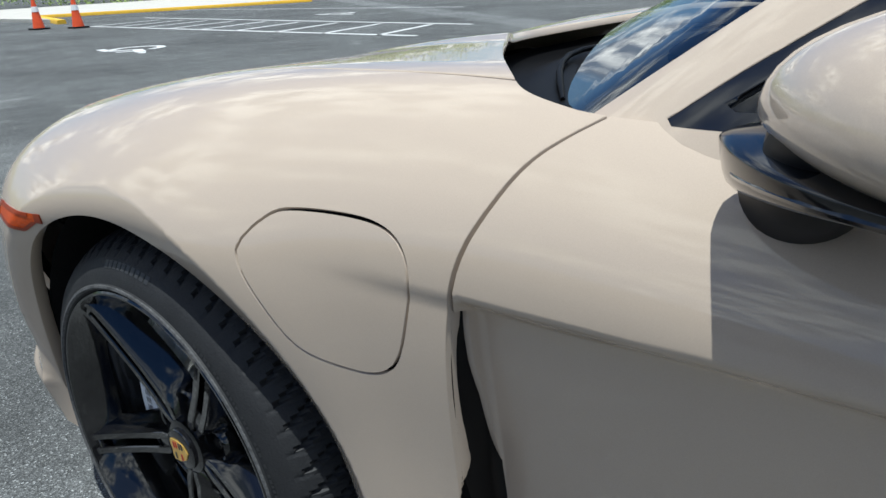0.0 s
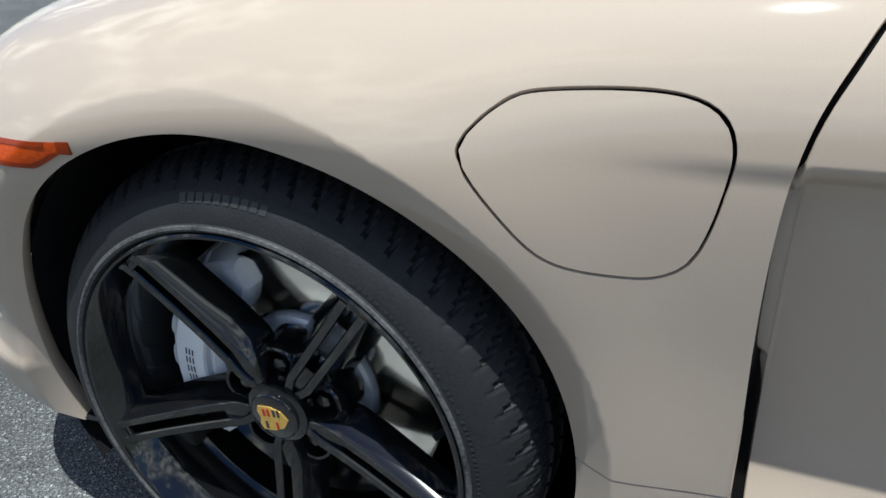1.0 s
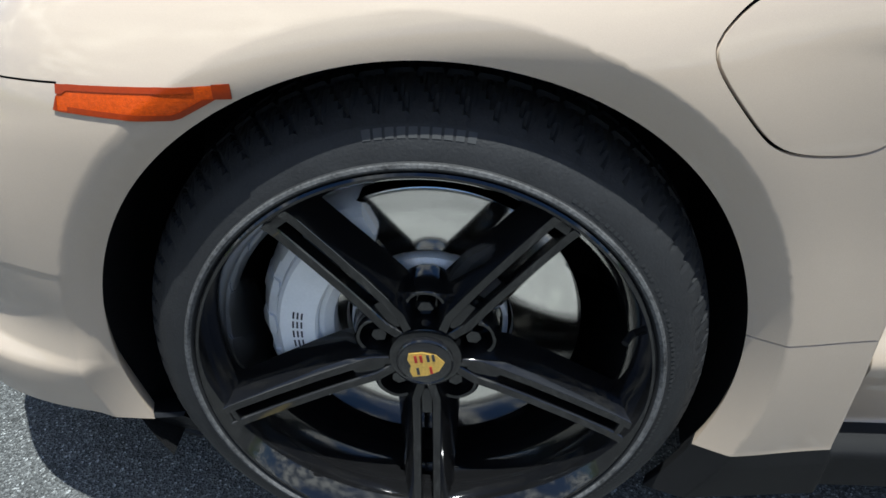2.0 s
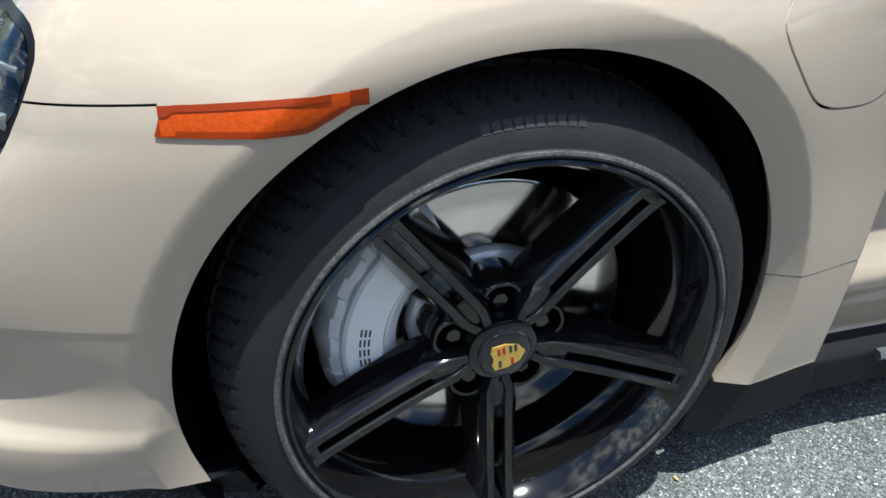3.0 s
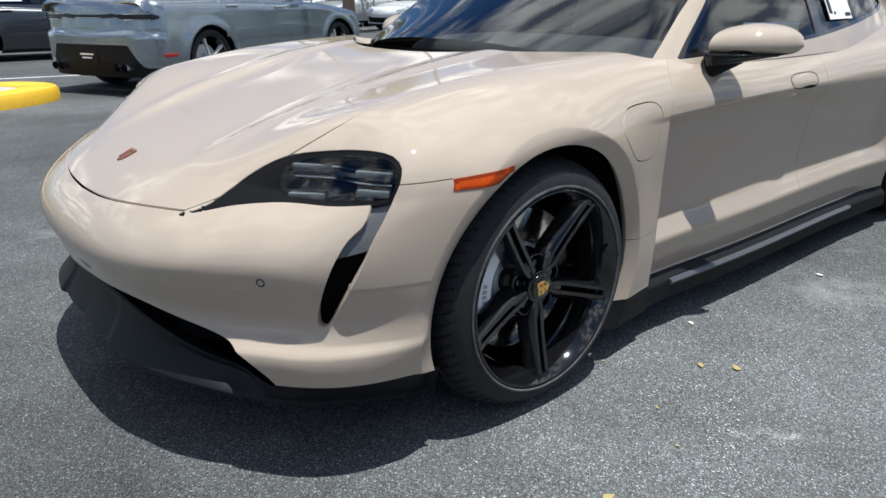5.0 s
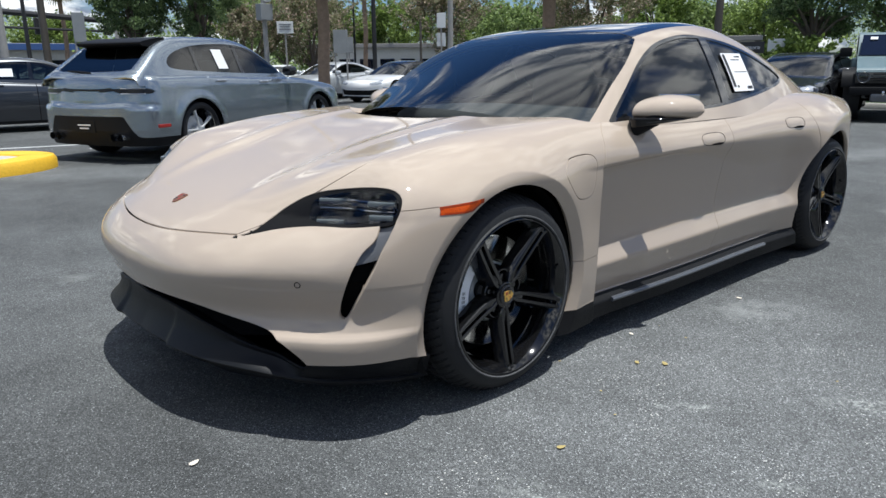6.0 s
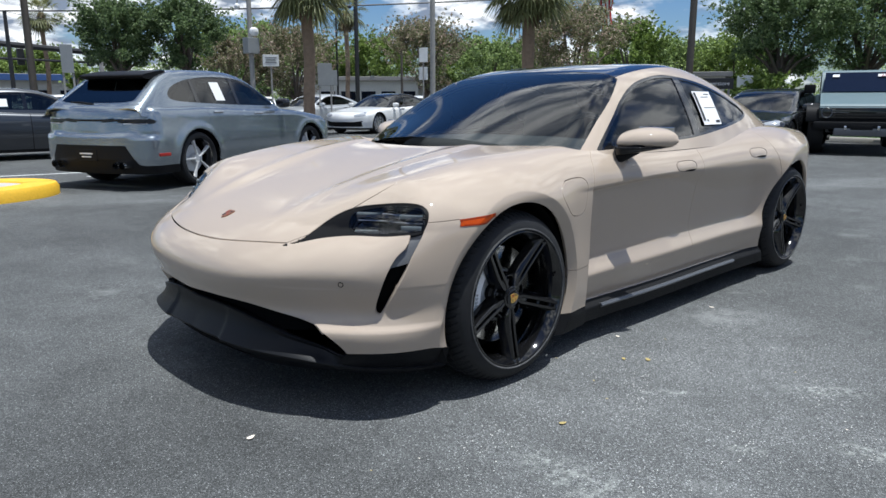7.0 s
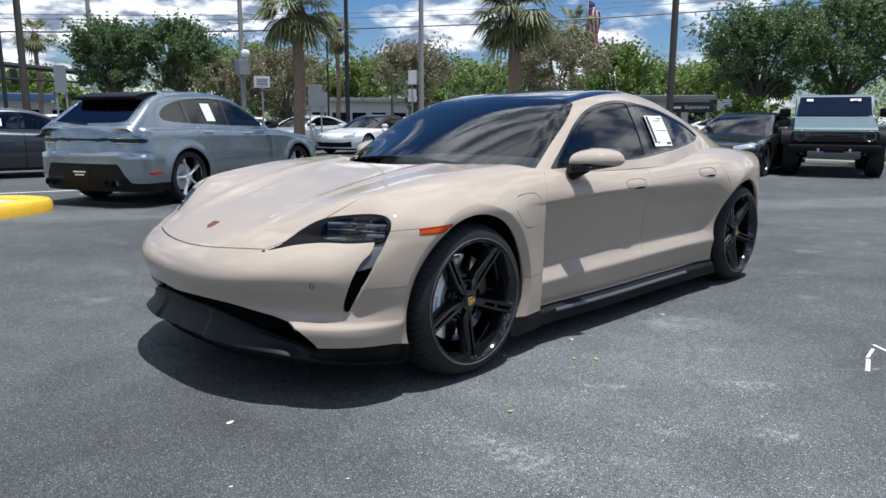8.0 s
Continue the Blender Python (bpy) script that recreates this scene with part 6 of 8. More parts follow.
# off-road truck, built up from boxy parts; x ahead
truck = thing("off_road_truck", Matrix.Translation((-15.2, -2.2, 0)) @ yaw(19), "boxy off-road truck with pale blue hood and black grille", "truck", "parked cars")
tp = lambda n, b, mt, lb="": part(n, b, mt, truck, lb, smooth=True)
tp("cab_body", bm_box((3.0, 1.82, 0.62), (-2.4, 0, 0.98), 0.07), BLUE_GREY)
tp("front_clip", bm_box((1.15, 1.72, 0.36), (0.05, 0, 0.80), 0.08), BLACK_PLASTIC)
tp("hood", bm_prism(outline([(-0.84, 1.10), (-0.84, 1.31), (-0.2, 1.22), (0.45, 1.09), (0.58, 1.03), (0.58, 0.99)], 4), -0.80, 0.80), BLUE_GREY, "pale blue vented hood")
for yy in (0.88, -0.88):
    tp("fender_flare", bm_prism(outline([(-0.75, 0.65), (-0.65, 0.98), (-0.3, 1.08), (0.3, 1.06), (0.55, 0.94), (0.62, 0.70), (0.50, 0.72), (0.42, 0.93), (-0.42, 0.95), (-0.6, 0.65)], 4), yy - 0.17, yy + 0.17), BLACK_PLASTIC, "black fender flare")
tp("grille", bm_box((0.08, 1.62, 0.27), (0.62, 0, 0.885), 0.03), BLACK_GLOSS, "gloss black grille")
for zz in (0.82, 0.885, 0.95):
    tp("grille_bar", bm_box((0.03, 1.0, 0.02), (0.67, 0, zz), 0.006), BLACK_PLASTIC)
for yy in (0.66, -0.66):
    hl = bm_from(*lathe([(0.085, 0.0), (0.105, 0.02), (0.115, 0.01), (0.118, -0.02)], 28))
    bmesh.ops.transform(hl, matrix=Matrix.Translation((0.665, yy, 0.885)) @ Matrix.Rotation(-math.pi / 2, 4, "Z"), verts=hl.verts)
    lamp = tp("headlight", hl, SIGN_DIM, "round headlight ring")
    tp("marker_bar", bm_box((0.02, 0.34, 0.018), (0.675, yy * 0.62, 0.885), 0.004), SIGN_DIM)
tp("bumper", bm_box((0.26, 1.80, 0.16), (0.78, 0, 0.62), 0.04), BLACK_PLASTIC, "black steel bumper")
tp("skid_plate", bm_box((0.22, 1.02, 0.18), (0.80, 0, 0.50), 0.03), SKIRT_GREY, "grey skid plate")
for yy in (0.30, -0.30):
    tp("tow_hook", bm_box((0.08, 0.05, 0.09), (0.95, yy, 0.58), 0.015), RIM_SILVER)
tp("plate", bm_box((0.02, 0.40, 0.10), (0.925, 0, 0.59), 0.005), BLACK_PLASTIC)
tp("cab_top", bm_prism(np.array([(-0.84, 1.26), (-1.10, 1.74), (-1.18, 1.80), (-1.30, 1.82), (-3.6, 1.82), (-3.7, 1.70), (-3.72, 1.26)]), -0.80, 0.80), BLUE_GREY, "pale blue cab")
ws = bm_from([(-0.80, -0.765, 1.335), (-0.80, 0.765, 1.335), (-1.075, 0.73, 1.765), (-1.075, -0.73, 1.765)], [(0, 1, 2, 3)])
bmesh.ops.translate(ws, vec=(0.05, 0, 0), verts=ws.verts)
tp("windshield", ws, ROOF_GLASS, "dark upright windshield")
for yy, w in ((0.42, 0.22), (-0.52, 0.14)):
    b = bm_from([(-1.0, yy - w / 2, 1.665), (-1.0, yy + w / 2, 1.665), (-1.04, yy + w / 2, 1.72), (-1.04, yy - w / 2, 1.72)], [(0, 1, 2, 3)])
    bmesh.ops.translate(b, vec=(0.075, 0, 0), verts=b.verts)
    tp("windshield_tag", b, PAPER, "white price tag on glass")
for yy in (0.83, -0.83):
    tp("side_window", bm_box((1.7, 0.02, 0.36), (-2.1, yy * 0.975, 1.55), 0.008), ROOF_GLASS)
    tp("mirror", bm_box((0.14, 0.24, 0.20), (-0.75, yy * 1.24, 1.40), 0.04), BLACK_PLASTIC, "black square mirror")
    tp("running_board", bm_box((1.9, 0.20, 0.06), (-1.6, yy * 1.1, 0.50), 0.02), BLACK_PLASTIC)
for xx in (0.0, -2.95):
    for yy in (0.84, -0.84):
        sub_wheel(truck, (xx, yy, 0.45), 0.45, 0.32, 0 if yy > 0 else math.pi, BLACK_GLOSS, 6)
tp("chassis", bm_box((3.9, 1.2, 0.25), (-1.4, 0, 0.60), 0.05), DARK_VOID)
tp("axle_beam", bm_tube([(0.0, -0.75, 0.45), (0.0, 0.75, 0.45)], 0.06, 8), DARK_VOID)
tp("cross_member", bm_box((0.1, 1.3, 0.06), (0.45, 0, 0.50), 0.02), SKIRT_GREY)


# ---------------------------------------------------------------- ground and paint on it
def asphalt():
    m = bpy.data.materials.new("asphalt")
    m.use_nodes = True
    n, l = m.node_tree.nodes, m.node_tree.links
    b = n["Principled BSDF"]
    tc = n.new("ShaderNodeTexCoord")

    def noise_tex(scale, detail=4.0, rough=0.55):
        t = n.new("ShaderNodeTexNoise")
        t.inputs["Scale"].default_value, t.inputs["Detail"].default_value, t.inputs["Roughness"].default_value = scale, detail, rough
        l.new(tc.outputs["Object"], t.inputs["Vector"])
        return t

    def ramp(src, *stops):
        r = n.new("ShaderNodeValToRGB")
        e = r.color_ramp.elements
        while len(e) < len(stops):
            e.new(0.5)
        for k, (p, c) in enumerate(stops):
            e[k].position, e[k].color = p, (c, c, c, 1)
        l.new(src, r.inputs[0])
        return r

    def mix(a, c, f, mode="MIX"):
        x = n.new("ShaderNodeMix")
        x.data_type, x.blend_type = "RGBA", mode
        for s, v in (("A", a), ("B", c)):
            if isinstance(v, tuple):
                x.inputs[s].default_value = v
            else:
                l.new(v, x.inputs[s])
        if isinstance(f, float):
            x.inputs["Factor"].default_value = f
        else:
            l.new(f, x.inputs["Factor"])
        return x.outputs["Result"]
    stone = n.new("ShaderNodeTexVoronoi")
    stone.inputs["Scale"].default_value = 280.0
    l.new(tc.outputs["Object"], stone.inputs["Vector"])
    grain = ramp(stone.outputs["Color"], (0.2, 0.055), (0.55, 0.104), (0.82, 0.165), (0.95, 0.40))
    fine = noise_tex(420, 3)
    base = mix(grain.outputs[0], ramp(fine.outputs["Fac"], (0.3, 0.7), (0.7, 1.3)).outputs[0], 1.0, "MULTIPLY")
    chips = n.new("ShaderNodeTexVoronoi")
    chips.inputs["Scale"].default_value = 165.0
    l.new(tc.outputs["Object"], chips.inputs["Vector"])
    spot = mix(ramp(chips.outputs["Distance"], (0.22, 1.0), (0.40, 0.0)).outputs[0], ramp(chips.outputs["Color"], (0.74, 0.0), (0.86, 0.62)).outputs[0], 1.0, "MULTIPLY")
    base = mix(base, (0.43, 0.43, 0.41, 1), spot)
    large = noise_tex(0.35, 5)
    base = mix(base, ramp(large.outputs["Fac"], (0.3, 0.72), (0.7, 1.25)).outputs[0], 1.0, "MULTIPLY")
    mid = noise_tex(2.6, 6, 0.65)
    base = mix(base, ramp(mid.outputs["Fac"], (0.3, 0.82), (0.7, 1.16)).outputs[0], 1.0, "MULTIPLY")
    # pale scuffs
    scuff = noise_tex(1.5, 9, 0.72)
    where = noise_tex(0.42, 2)
    amount = mix(ramp(scuff.outputs["Fac"], (0.56, 0.0), (0.68, 0.45)).outputs[0], ramp(where.outputs["Fac"], (0.47, 0.0), (0.60, 1.0)).outputs[0], 1.0, "MULTIPLY")
    base = mix(base, (0.33, 0.33, 0.32, 1), amount)
    # chalky patches beside the car, broken up by the stones
    chalk = ramp(noise_tex(26, 8, 0.75).outputs["Fac"], (0.48, 0.0), (0.64, 0.60)).outputs[0]
    for px, py, long, wide, turn in ((-0.83, 1.88, 0.22, 0.07, 2.2), (-0.36, 1.45, 0.16, 0.035, 2.3), (-0.38, 2.17, 0.16, 0.08, 2.0), (0.46, 1.60, 0.34, 0.12, 1.5), (-0.10, 1.87, 0.08, 0.04, 2.2), (-1.19, 1.53, 0.07, 0.015, 2.6), (-1.45, 2.2, 0.20, 0.03, 2.4)):
        mp = n.new("ShaderNodeMapping")
        mp.vector_type = "TEXTURE"
        mp.inputs["Location"].default_value = (px, py, 0)
        mp.inputs["Rotation"].default_value = (0, 0, turn)
        mp.inputs["Scale"].default_value = (long, wide, 1)
        l.new(tc.outputs["Object"], mp.inputs["Vector"])
        far = n.new("ShaderNodeVectorMath")
        far.operation = "LENGTH"
        l.new(mp.outputs[0], far.inputs[0])
        base = mix(base, (0.40, 0.41, 0.38, 1), mix(chalk, ramp(far.outputs["Value"], (0.35, 0.9), (1.0, 0.0)).outputs[0], 1.0, "MULTIPLY"))
    # fine cracks
    crack = n.new("ShaderNodeTexVoronoi")
    crack.feature = "DISTANCE_TO_EDGE"
    crack.inputs["Scale"].default_value = 0.23
    warp = noise_tex(1.3, 5)
    add = n.new("ShaderNodeVectorMath")
    add.operation = "MULTIPLY_ADD"
    add.inputs[1].default_value = (0.9, 0.9, 0.9)
    l.new(warp.outputs["Color"], add.inputs[0])
    l.new(tc.outputs["Object"], add.inputs[2])
    l.new(add.outputs[0], crack.inputs["Vector"])
    line = ramp(crack.outputs["Distance"], (0.0, 0.22), (0.003, 0.0))
    base = mix(base, (0.02, 0.02, 0.02, 1), line.outputs[0])
    # colour scaled up around a point beside the car, noisy edge, slightly down beyond
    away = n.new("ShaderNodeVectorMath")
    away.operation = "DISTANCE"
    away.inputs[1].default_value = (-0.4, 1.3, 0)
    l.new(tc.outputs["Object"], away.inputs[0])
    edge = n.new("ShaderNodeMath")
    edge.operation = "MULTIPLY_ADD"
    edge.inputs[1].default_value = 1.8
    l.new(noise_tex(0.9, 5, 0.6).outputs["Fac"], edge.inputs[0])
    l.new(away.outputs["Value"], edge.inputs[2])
    near_gain = n.new("ShaderNodeMapRange")
    near_gain.inputs["From Min"].default_value, near_gain.inputs["From Max"].default_value = 1.3, 2.5
    near_gain.inputs["To Min"].default_value, near_gain.inputs["To Max"].default_value = 1.62, 0.92
    l.new(edge.outputs[0], near_gain.inputs["Value"])
    base = mix(base, near_gain.outputs[0], 1.0, "MULTIPLY")
    # a paler resurfaced strip across the lane
    dot = n.new("ShaderNodeVectorMath")
    dot.operation = "DOT_PRODUCT"
    dot.inputs[1].default_value = (0.577, 0.817, 0)
    l.new(tc.outputs["Object"], dot.inputs[0])
    off = n.new("ShaderNodeMath")
    off.operation = "ADD"
    off.inputs[1].default_value = 5.55
    l.new(dot.outputs["Value"], off.inputs[0])
    side = n.new("ShaderNodeMath")
    side.operation = "ABSOLUTE"
    l.new(off.outputs[0], side.inputs[0])
    strip = n.new("ShaderNodeMapRange")
    strip.inputs["From Min"].default_value, strip.inputs["From Max"].default_value = 0.35, 0.75
    strip.inputs["To Min"].default_value, strip.inputs["To Max"].default_value = 1.5, 1.0
    l.new(side.outputs[0], strip.inputs["Value"])
    base = mix(base, strip.outputs[0], 1.0, "MULTIPLY")
    tint = mix(base, (0.965, 1.0, 1.0, 1), 1.0, "MULTIPLY")
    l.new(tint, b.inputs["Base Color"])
    b.inputs["Roughness"].default_value = 0.82
    b.inputs["Specular IOR Level"].default_value = 0.12
    bp = n.new("ShaderNodeBump")
    bp.inputs["Strength"].default_value, bp.inputs["Distance"].default_value = 0.7, 0.004
    l.new(stone.outputs["Distance"], bp.inputs["Height"])
    l.new(bp.outputs[0], b.inputs["Normal"])
    return m


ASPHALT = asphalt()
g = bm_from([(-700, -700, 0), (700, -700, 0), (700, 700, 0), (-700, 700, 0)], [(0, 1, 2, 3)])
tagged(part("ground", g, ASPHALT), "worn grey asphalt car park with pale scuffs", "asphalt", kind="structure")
LINE_WHITE = shader("road_paint", (0.62, 0.63, 0.62), rough=0.7, noise_scale=3.0, noise_amt=0.35, bump=0.3, bump_scale=200)
KERB_YELLOW = shader("kerb_yellow", (0.80, 0.47, 0.03), rough=0.6, noise_scale=4.0, noise_amt=0.12, bump=0.4, bump_scale=60)
CONCRETE = shader("concrete", (0.46, 0.44, 0.40), rough=0.8, noise_scale=2.0, noise_amt=0.15, bump=0.3, bump_scale=90)
GRASS = shader("lawn", (0.07, 0.13, 0.025), rough=0.9, noise_scale=6.0, noise_amt=0.4, bump=1.0, bump_scale=40)


def stripe(x0, y0, x1, y1, w=0.10, name="parking_line"):
    a = Vector((x1 - x0, y1 - y0, 0)).normalized()
    s = Vector((-a.y, a.x, 0)) * w / 2
    p, q = Vector((x0, y0, 0.004)), Vector((x1, y1, 0.004))
    b = bm_from([p - s, q - s, q + s, p + s], [(0, 1, 2, 3)])
    tagged(part(name, b, LINE_WHITE), "worn white painted line on asphalt", "road marking", "lot markings", "structure")


stripe(3.0, -10.9, -1.0, -9.9)
stripe(-1.0, -9.9, -4.6, -9.2)
stripe(-1.5, -9.0, -6.3, -11.0)
# crossing and accessible bays ahead of the car
stripe(24.0, -10.4, 8.0, -9.0, 0.14)
stripe(26.5, -14.2, 8.6, -11.6, 0.14)
for k in range(9):
    x = 23.0 - 1.75 * k
    stripe(x, -10.25 + 0.0875 * (23 - x), x + 0.7, -13.2 + 0.12 * (23 - x), 0.14)
stripe(40, -20.0, 14, -18.5, 0.12)


def access_symbol(x, y, turn, size):
    """Painted wheelchair mark, as a few strokes and a ring."""
    m = Matrix.Translation((x, y, 0.005)) @ Matrix.Rotation(radians(turn), 4, "Z") @ Matrix.Scale(size, 4)
    v, f = [], []

    def stroke(p, q, w):
        a = Vector((q[0] - p[0], q[1] - p[1], 0)).normalized()
        s = Vector((-a.y, a.x, 0)) * w / 2
        k = len(v)
        v.extend([Vector((*p, 0)) - s, Vector((*q, 0)) - s, Vector((*q, 0)) + s, Vector((*p, 0)) + s])
        f.append((k, k + 1, k + 2, k + 3))
    for i in range(14):
        a, b = radians(120 + 18 * i), radians(120 + 18 * (i + 1))
        stroke((0.28 * math.cos(a), 0.28 * math.sin(a) - 0.1), (0.28 * math.cos(b), 0.28 * math.sin(b) - 0.1), 0.1)
    stroke((-0.05, 0.5), (0.0, 0.05), 0.12)
    stroke((0.0, 0.08), (0.3, 0.05), 0.1)
    stroke((0.3, 0.05), (0.42, -0.35), 0.1)
    stroke((-0.02, 0.3), (0.22, 0.28), 0.08)
    stroke((-0.1, 0.62), (-0.02, 0.62), 0.14)
    b = bm_from([m @ q for q in v], f)
    tagged(part("bay_symbol", b, LINE_WHITE), "faded white painted bay symbol", "road marking", "lot markings", "structure")


access_symbol(12.2, -5.8, 60, 1.6)
access_symbol(16.9, -15.6, 60, 1.6)
stripe(-1.88, 2.10, -1.80, 2.19, 0.02, 'paint_mark')
stripe(-1.80, 2.12, -1.62, 2.14, 0.016, 'paint_mark')
stripe(-1.60, 2.15, -1.40, 2.20, 0.02, 'paint_mark')


def kerb(name, pts, w, h, mat, label):
    """A raised kerb with rounded shoulders along a line."""
    prof = [(-w / 2, -0.02), (-w / 2, h * 0.7), (-w / 2 + 0.03, h), (w / 2 - 0.03, h), (w / 2, h * 0.7), (w / 2, -0.02)]
    v, f = [], []
    n = len(pts)
    for i, p in enumerate(pts):
        a = Vector(pts[min(i + 1, n - 1)]) - Vector(pts[max(i - 1, 0)])
        a = Vector((a.x, a.y, 0)).normalized()
        s = Vector((-a.y, a.x, 0))
        for u, z in prof:
            v.append((p[0] + s.x * u, p[1] + s.y * u, z))
    k = len(prof)
    for i in range(n - 1):
        for j in range(k - 1):
            f.append((i * k + j, i * k + j + 1, (i + 1) * k + j + 1, (i + 1) * k + j))
    f += [tuple(range(k)), tuple((n - 1) * k + j for j in range(k))]
    return tagged(part(name, bm_from(v, f), mat, smooth=True), label, "kerb", kind="structure")


# planted island with a yellow kerb near the SUV
isl = outline([(-0.40, -7.35), (-0.10, -6.92), (0.6, -6.70), (2.0, -6.80), (2.8, -7.3), (2.0, -7.9), (0.5, -8.0), (-0.15, -7.85)], 5)
kerb("kerb_yellow_island", [(p[0], p[1], 0) for p in isl] + [(isl[0][0], isl[0][1], 0)], 0.42, 0.15, KERB_YELLOW, "bright yellow painted concrete kerb round an island")
top = bm_prism(0.97 * (isl - isl.mean(0)) + isl.mean(0), -0.01, 0.13, "xy")
tagged(part("island_top", top, CONCRETE), "pale concrete island surface", "island", kind="structure")
kerb("kerb_yellow_far", [(27, -11.2, 0), (36, -14.0, 0), (33, -19.0, 0), (30, -26, 0)], 0.3, 0.15, KERB_YELLOW, "yellow painted kerb along a pavement")
tagged(part("pavement", bm_prism([(28, -11.6), (60, -14), (60, -40), (31, -30), (33.3, -19.5), (36.3, -14.1)], -0.01, 0.13, "xy"), CONCRETE), "pale concrete pavement", "pavement", kind="structure")
kerb("kerb_verge", [(-18.5, 6, 0), (-19.5, -5.2, 0), (-24, -16, 0), (-26, -24, 0)], 0.2, 0.15, CONCRETE, "grey concrete kerb along a lawn strip")
tagged(part("lawn", bm_prism([(-18.7, 8), (-19.7, -5.2), (-24.2, -16), (-26.2, -24), (-31, -24), (-30, -14), (-25, -4), (-24, 8)], -0.01, 0.10, "xy"), GRASS), "mown green verge behind a kerb", "grass", kind="structure")
RAIL = shader("rail_brown", (0.20, 0.16, 0.12), rough=0.7, noise_scale=5, noise_amt=0.2)
rl = thing("guard_rail", Matrix.Identity(4), "low brown timber guard rail along the verge", "rail")
part("rail_beam", bm_tube([(-20.4, 4, 0.55), (-21.2, -5.2, 0.55), (-25.6, -16, 0.55)], 0.09, 6), RAIL, rl)
for k in range(6):
    t = k / 5
    part("rail_post", bm_box((0.12, 0.12, 0.6), (-20.6 - 0.7 * t if t < 0.5 else -20.9 - 4.0 * (t - 0.5), 3 - 8 * t if t < 0.5 else -1 - 14 * (t - 0.5), 0.28), 0.01), RAIL, rl)

# cones
CONE_RED = shader("cone_orange", (0.78, 0.09, 0.02), rough=0.5, noise_scale=8, noise_amt=0.12)
for k, (x, y) in enumerate(((24.0, -9.1), (22.7, -9.75))):
    co = thing("traffic_cone", Matrix.Translation((x, y, 0)) @ Matrix.Scale(1.35, 4), "orange traffic cone with white collar on black base", "cone", "cones by the crossing")
    part("base", bm_box((0.36, 0.36, 0.04), (0, 0, 0.02), 0.01), BLACK_PLASTIC, co)
    cb = bm_from(*lathe([(0.13, 0.04), (0.03, 0.72), (0.0, 0.72)], 20))
    bmesh.ops.transform(cb, matrix=Matrix(((1, 0, 0, 0), (0, 0, 1, 0), (0, 1, 0, 0), (0, 0, 0, 1))), verts=cb.verts)
    part("cone", cb, CONE_RED, co, smooth=True)
    cb = bm_from(*lathe([(0.085, 0.40), (0.068, 0.52)], 20))
    bmesh.ops.transform(cb, matrix=Matrix(((1, 0, 0, 0), (0, 0, 1, 0), (0, 1, 0, 0), (0, 0, 0, 1))), verts=cb.verts)
    part("collar", cb, PAPER, co, "white reflective collar", smooth=True)

# fallen leaves and chips on the ground
LEAF_DRY = shader("dry_leaf", (0.42, 0.33, 0.13), rough=0.7, noise_scale=30, noise_amt=0.3)
PETAL = shader("pale_petal", (0.75, 0.68, 0.58), rough=0.6, noise_scale=30, noise_amt=0.1)
random.seed(11)
spots = [(1.053, 0.63, PETAL, 0.030), (0.18, 1.322, LEAF_DRY, 0.026), (-0.80, 0.93, PETAL, 0.022), (-1.62, 1.02, PETAL, 0.028), (-0.55, 1.12, LEAF_DRY, 0.024), (-0.62, 1.20, LEAF_DRY, 0.03)]
for k in range(18):
    spots.append((random.uniform(-2.6, 1.6), random.uniform(1.0, 2.6) if k % 3 else random.uniform(0.1, 1.0), random.choice((LEAF_DRY, PETAL)), random.uniform(0.006, 0.012)))
for x, y, mt, s in spots:
    s *= 0.62
    out = [(s * math.cos(a), 0.45 * s * math.sin(a) * (1.2 - 0.5 * math.cos(a))) for a in np.linspace(0, 2 * math.pi, 10)[:-1]]
    v = [(p, q, 0.003 + 6 * (q * q) + 0.15 * abs(p) * 0.3) for p, q in out] + [(0, 0, 0.003)]
    lf = part("fallen_leaf", bm_from(v, [(i, (i + 1) % 9, 9) for i in range(9)]), mt, smooth=True)
    lf.matrix_basis = Matrix.Translation((x, y, 0.002)) @ Matrix.Rotation(random.uniform(0, 6.28), 4, "Z")
    tagged(lf, "small dry fallen leaf on asphalt", "leaf", "fallen leaves")


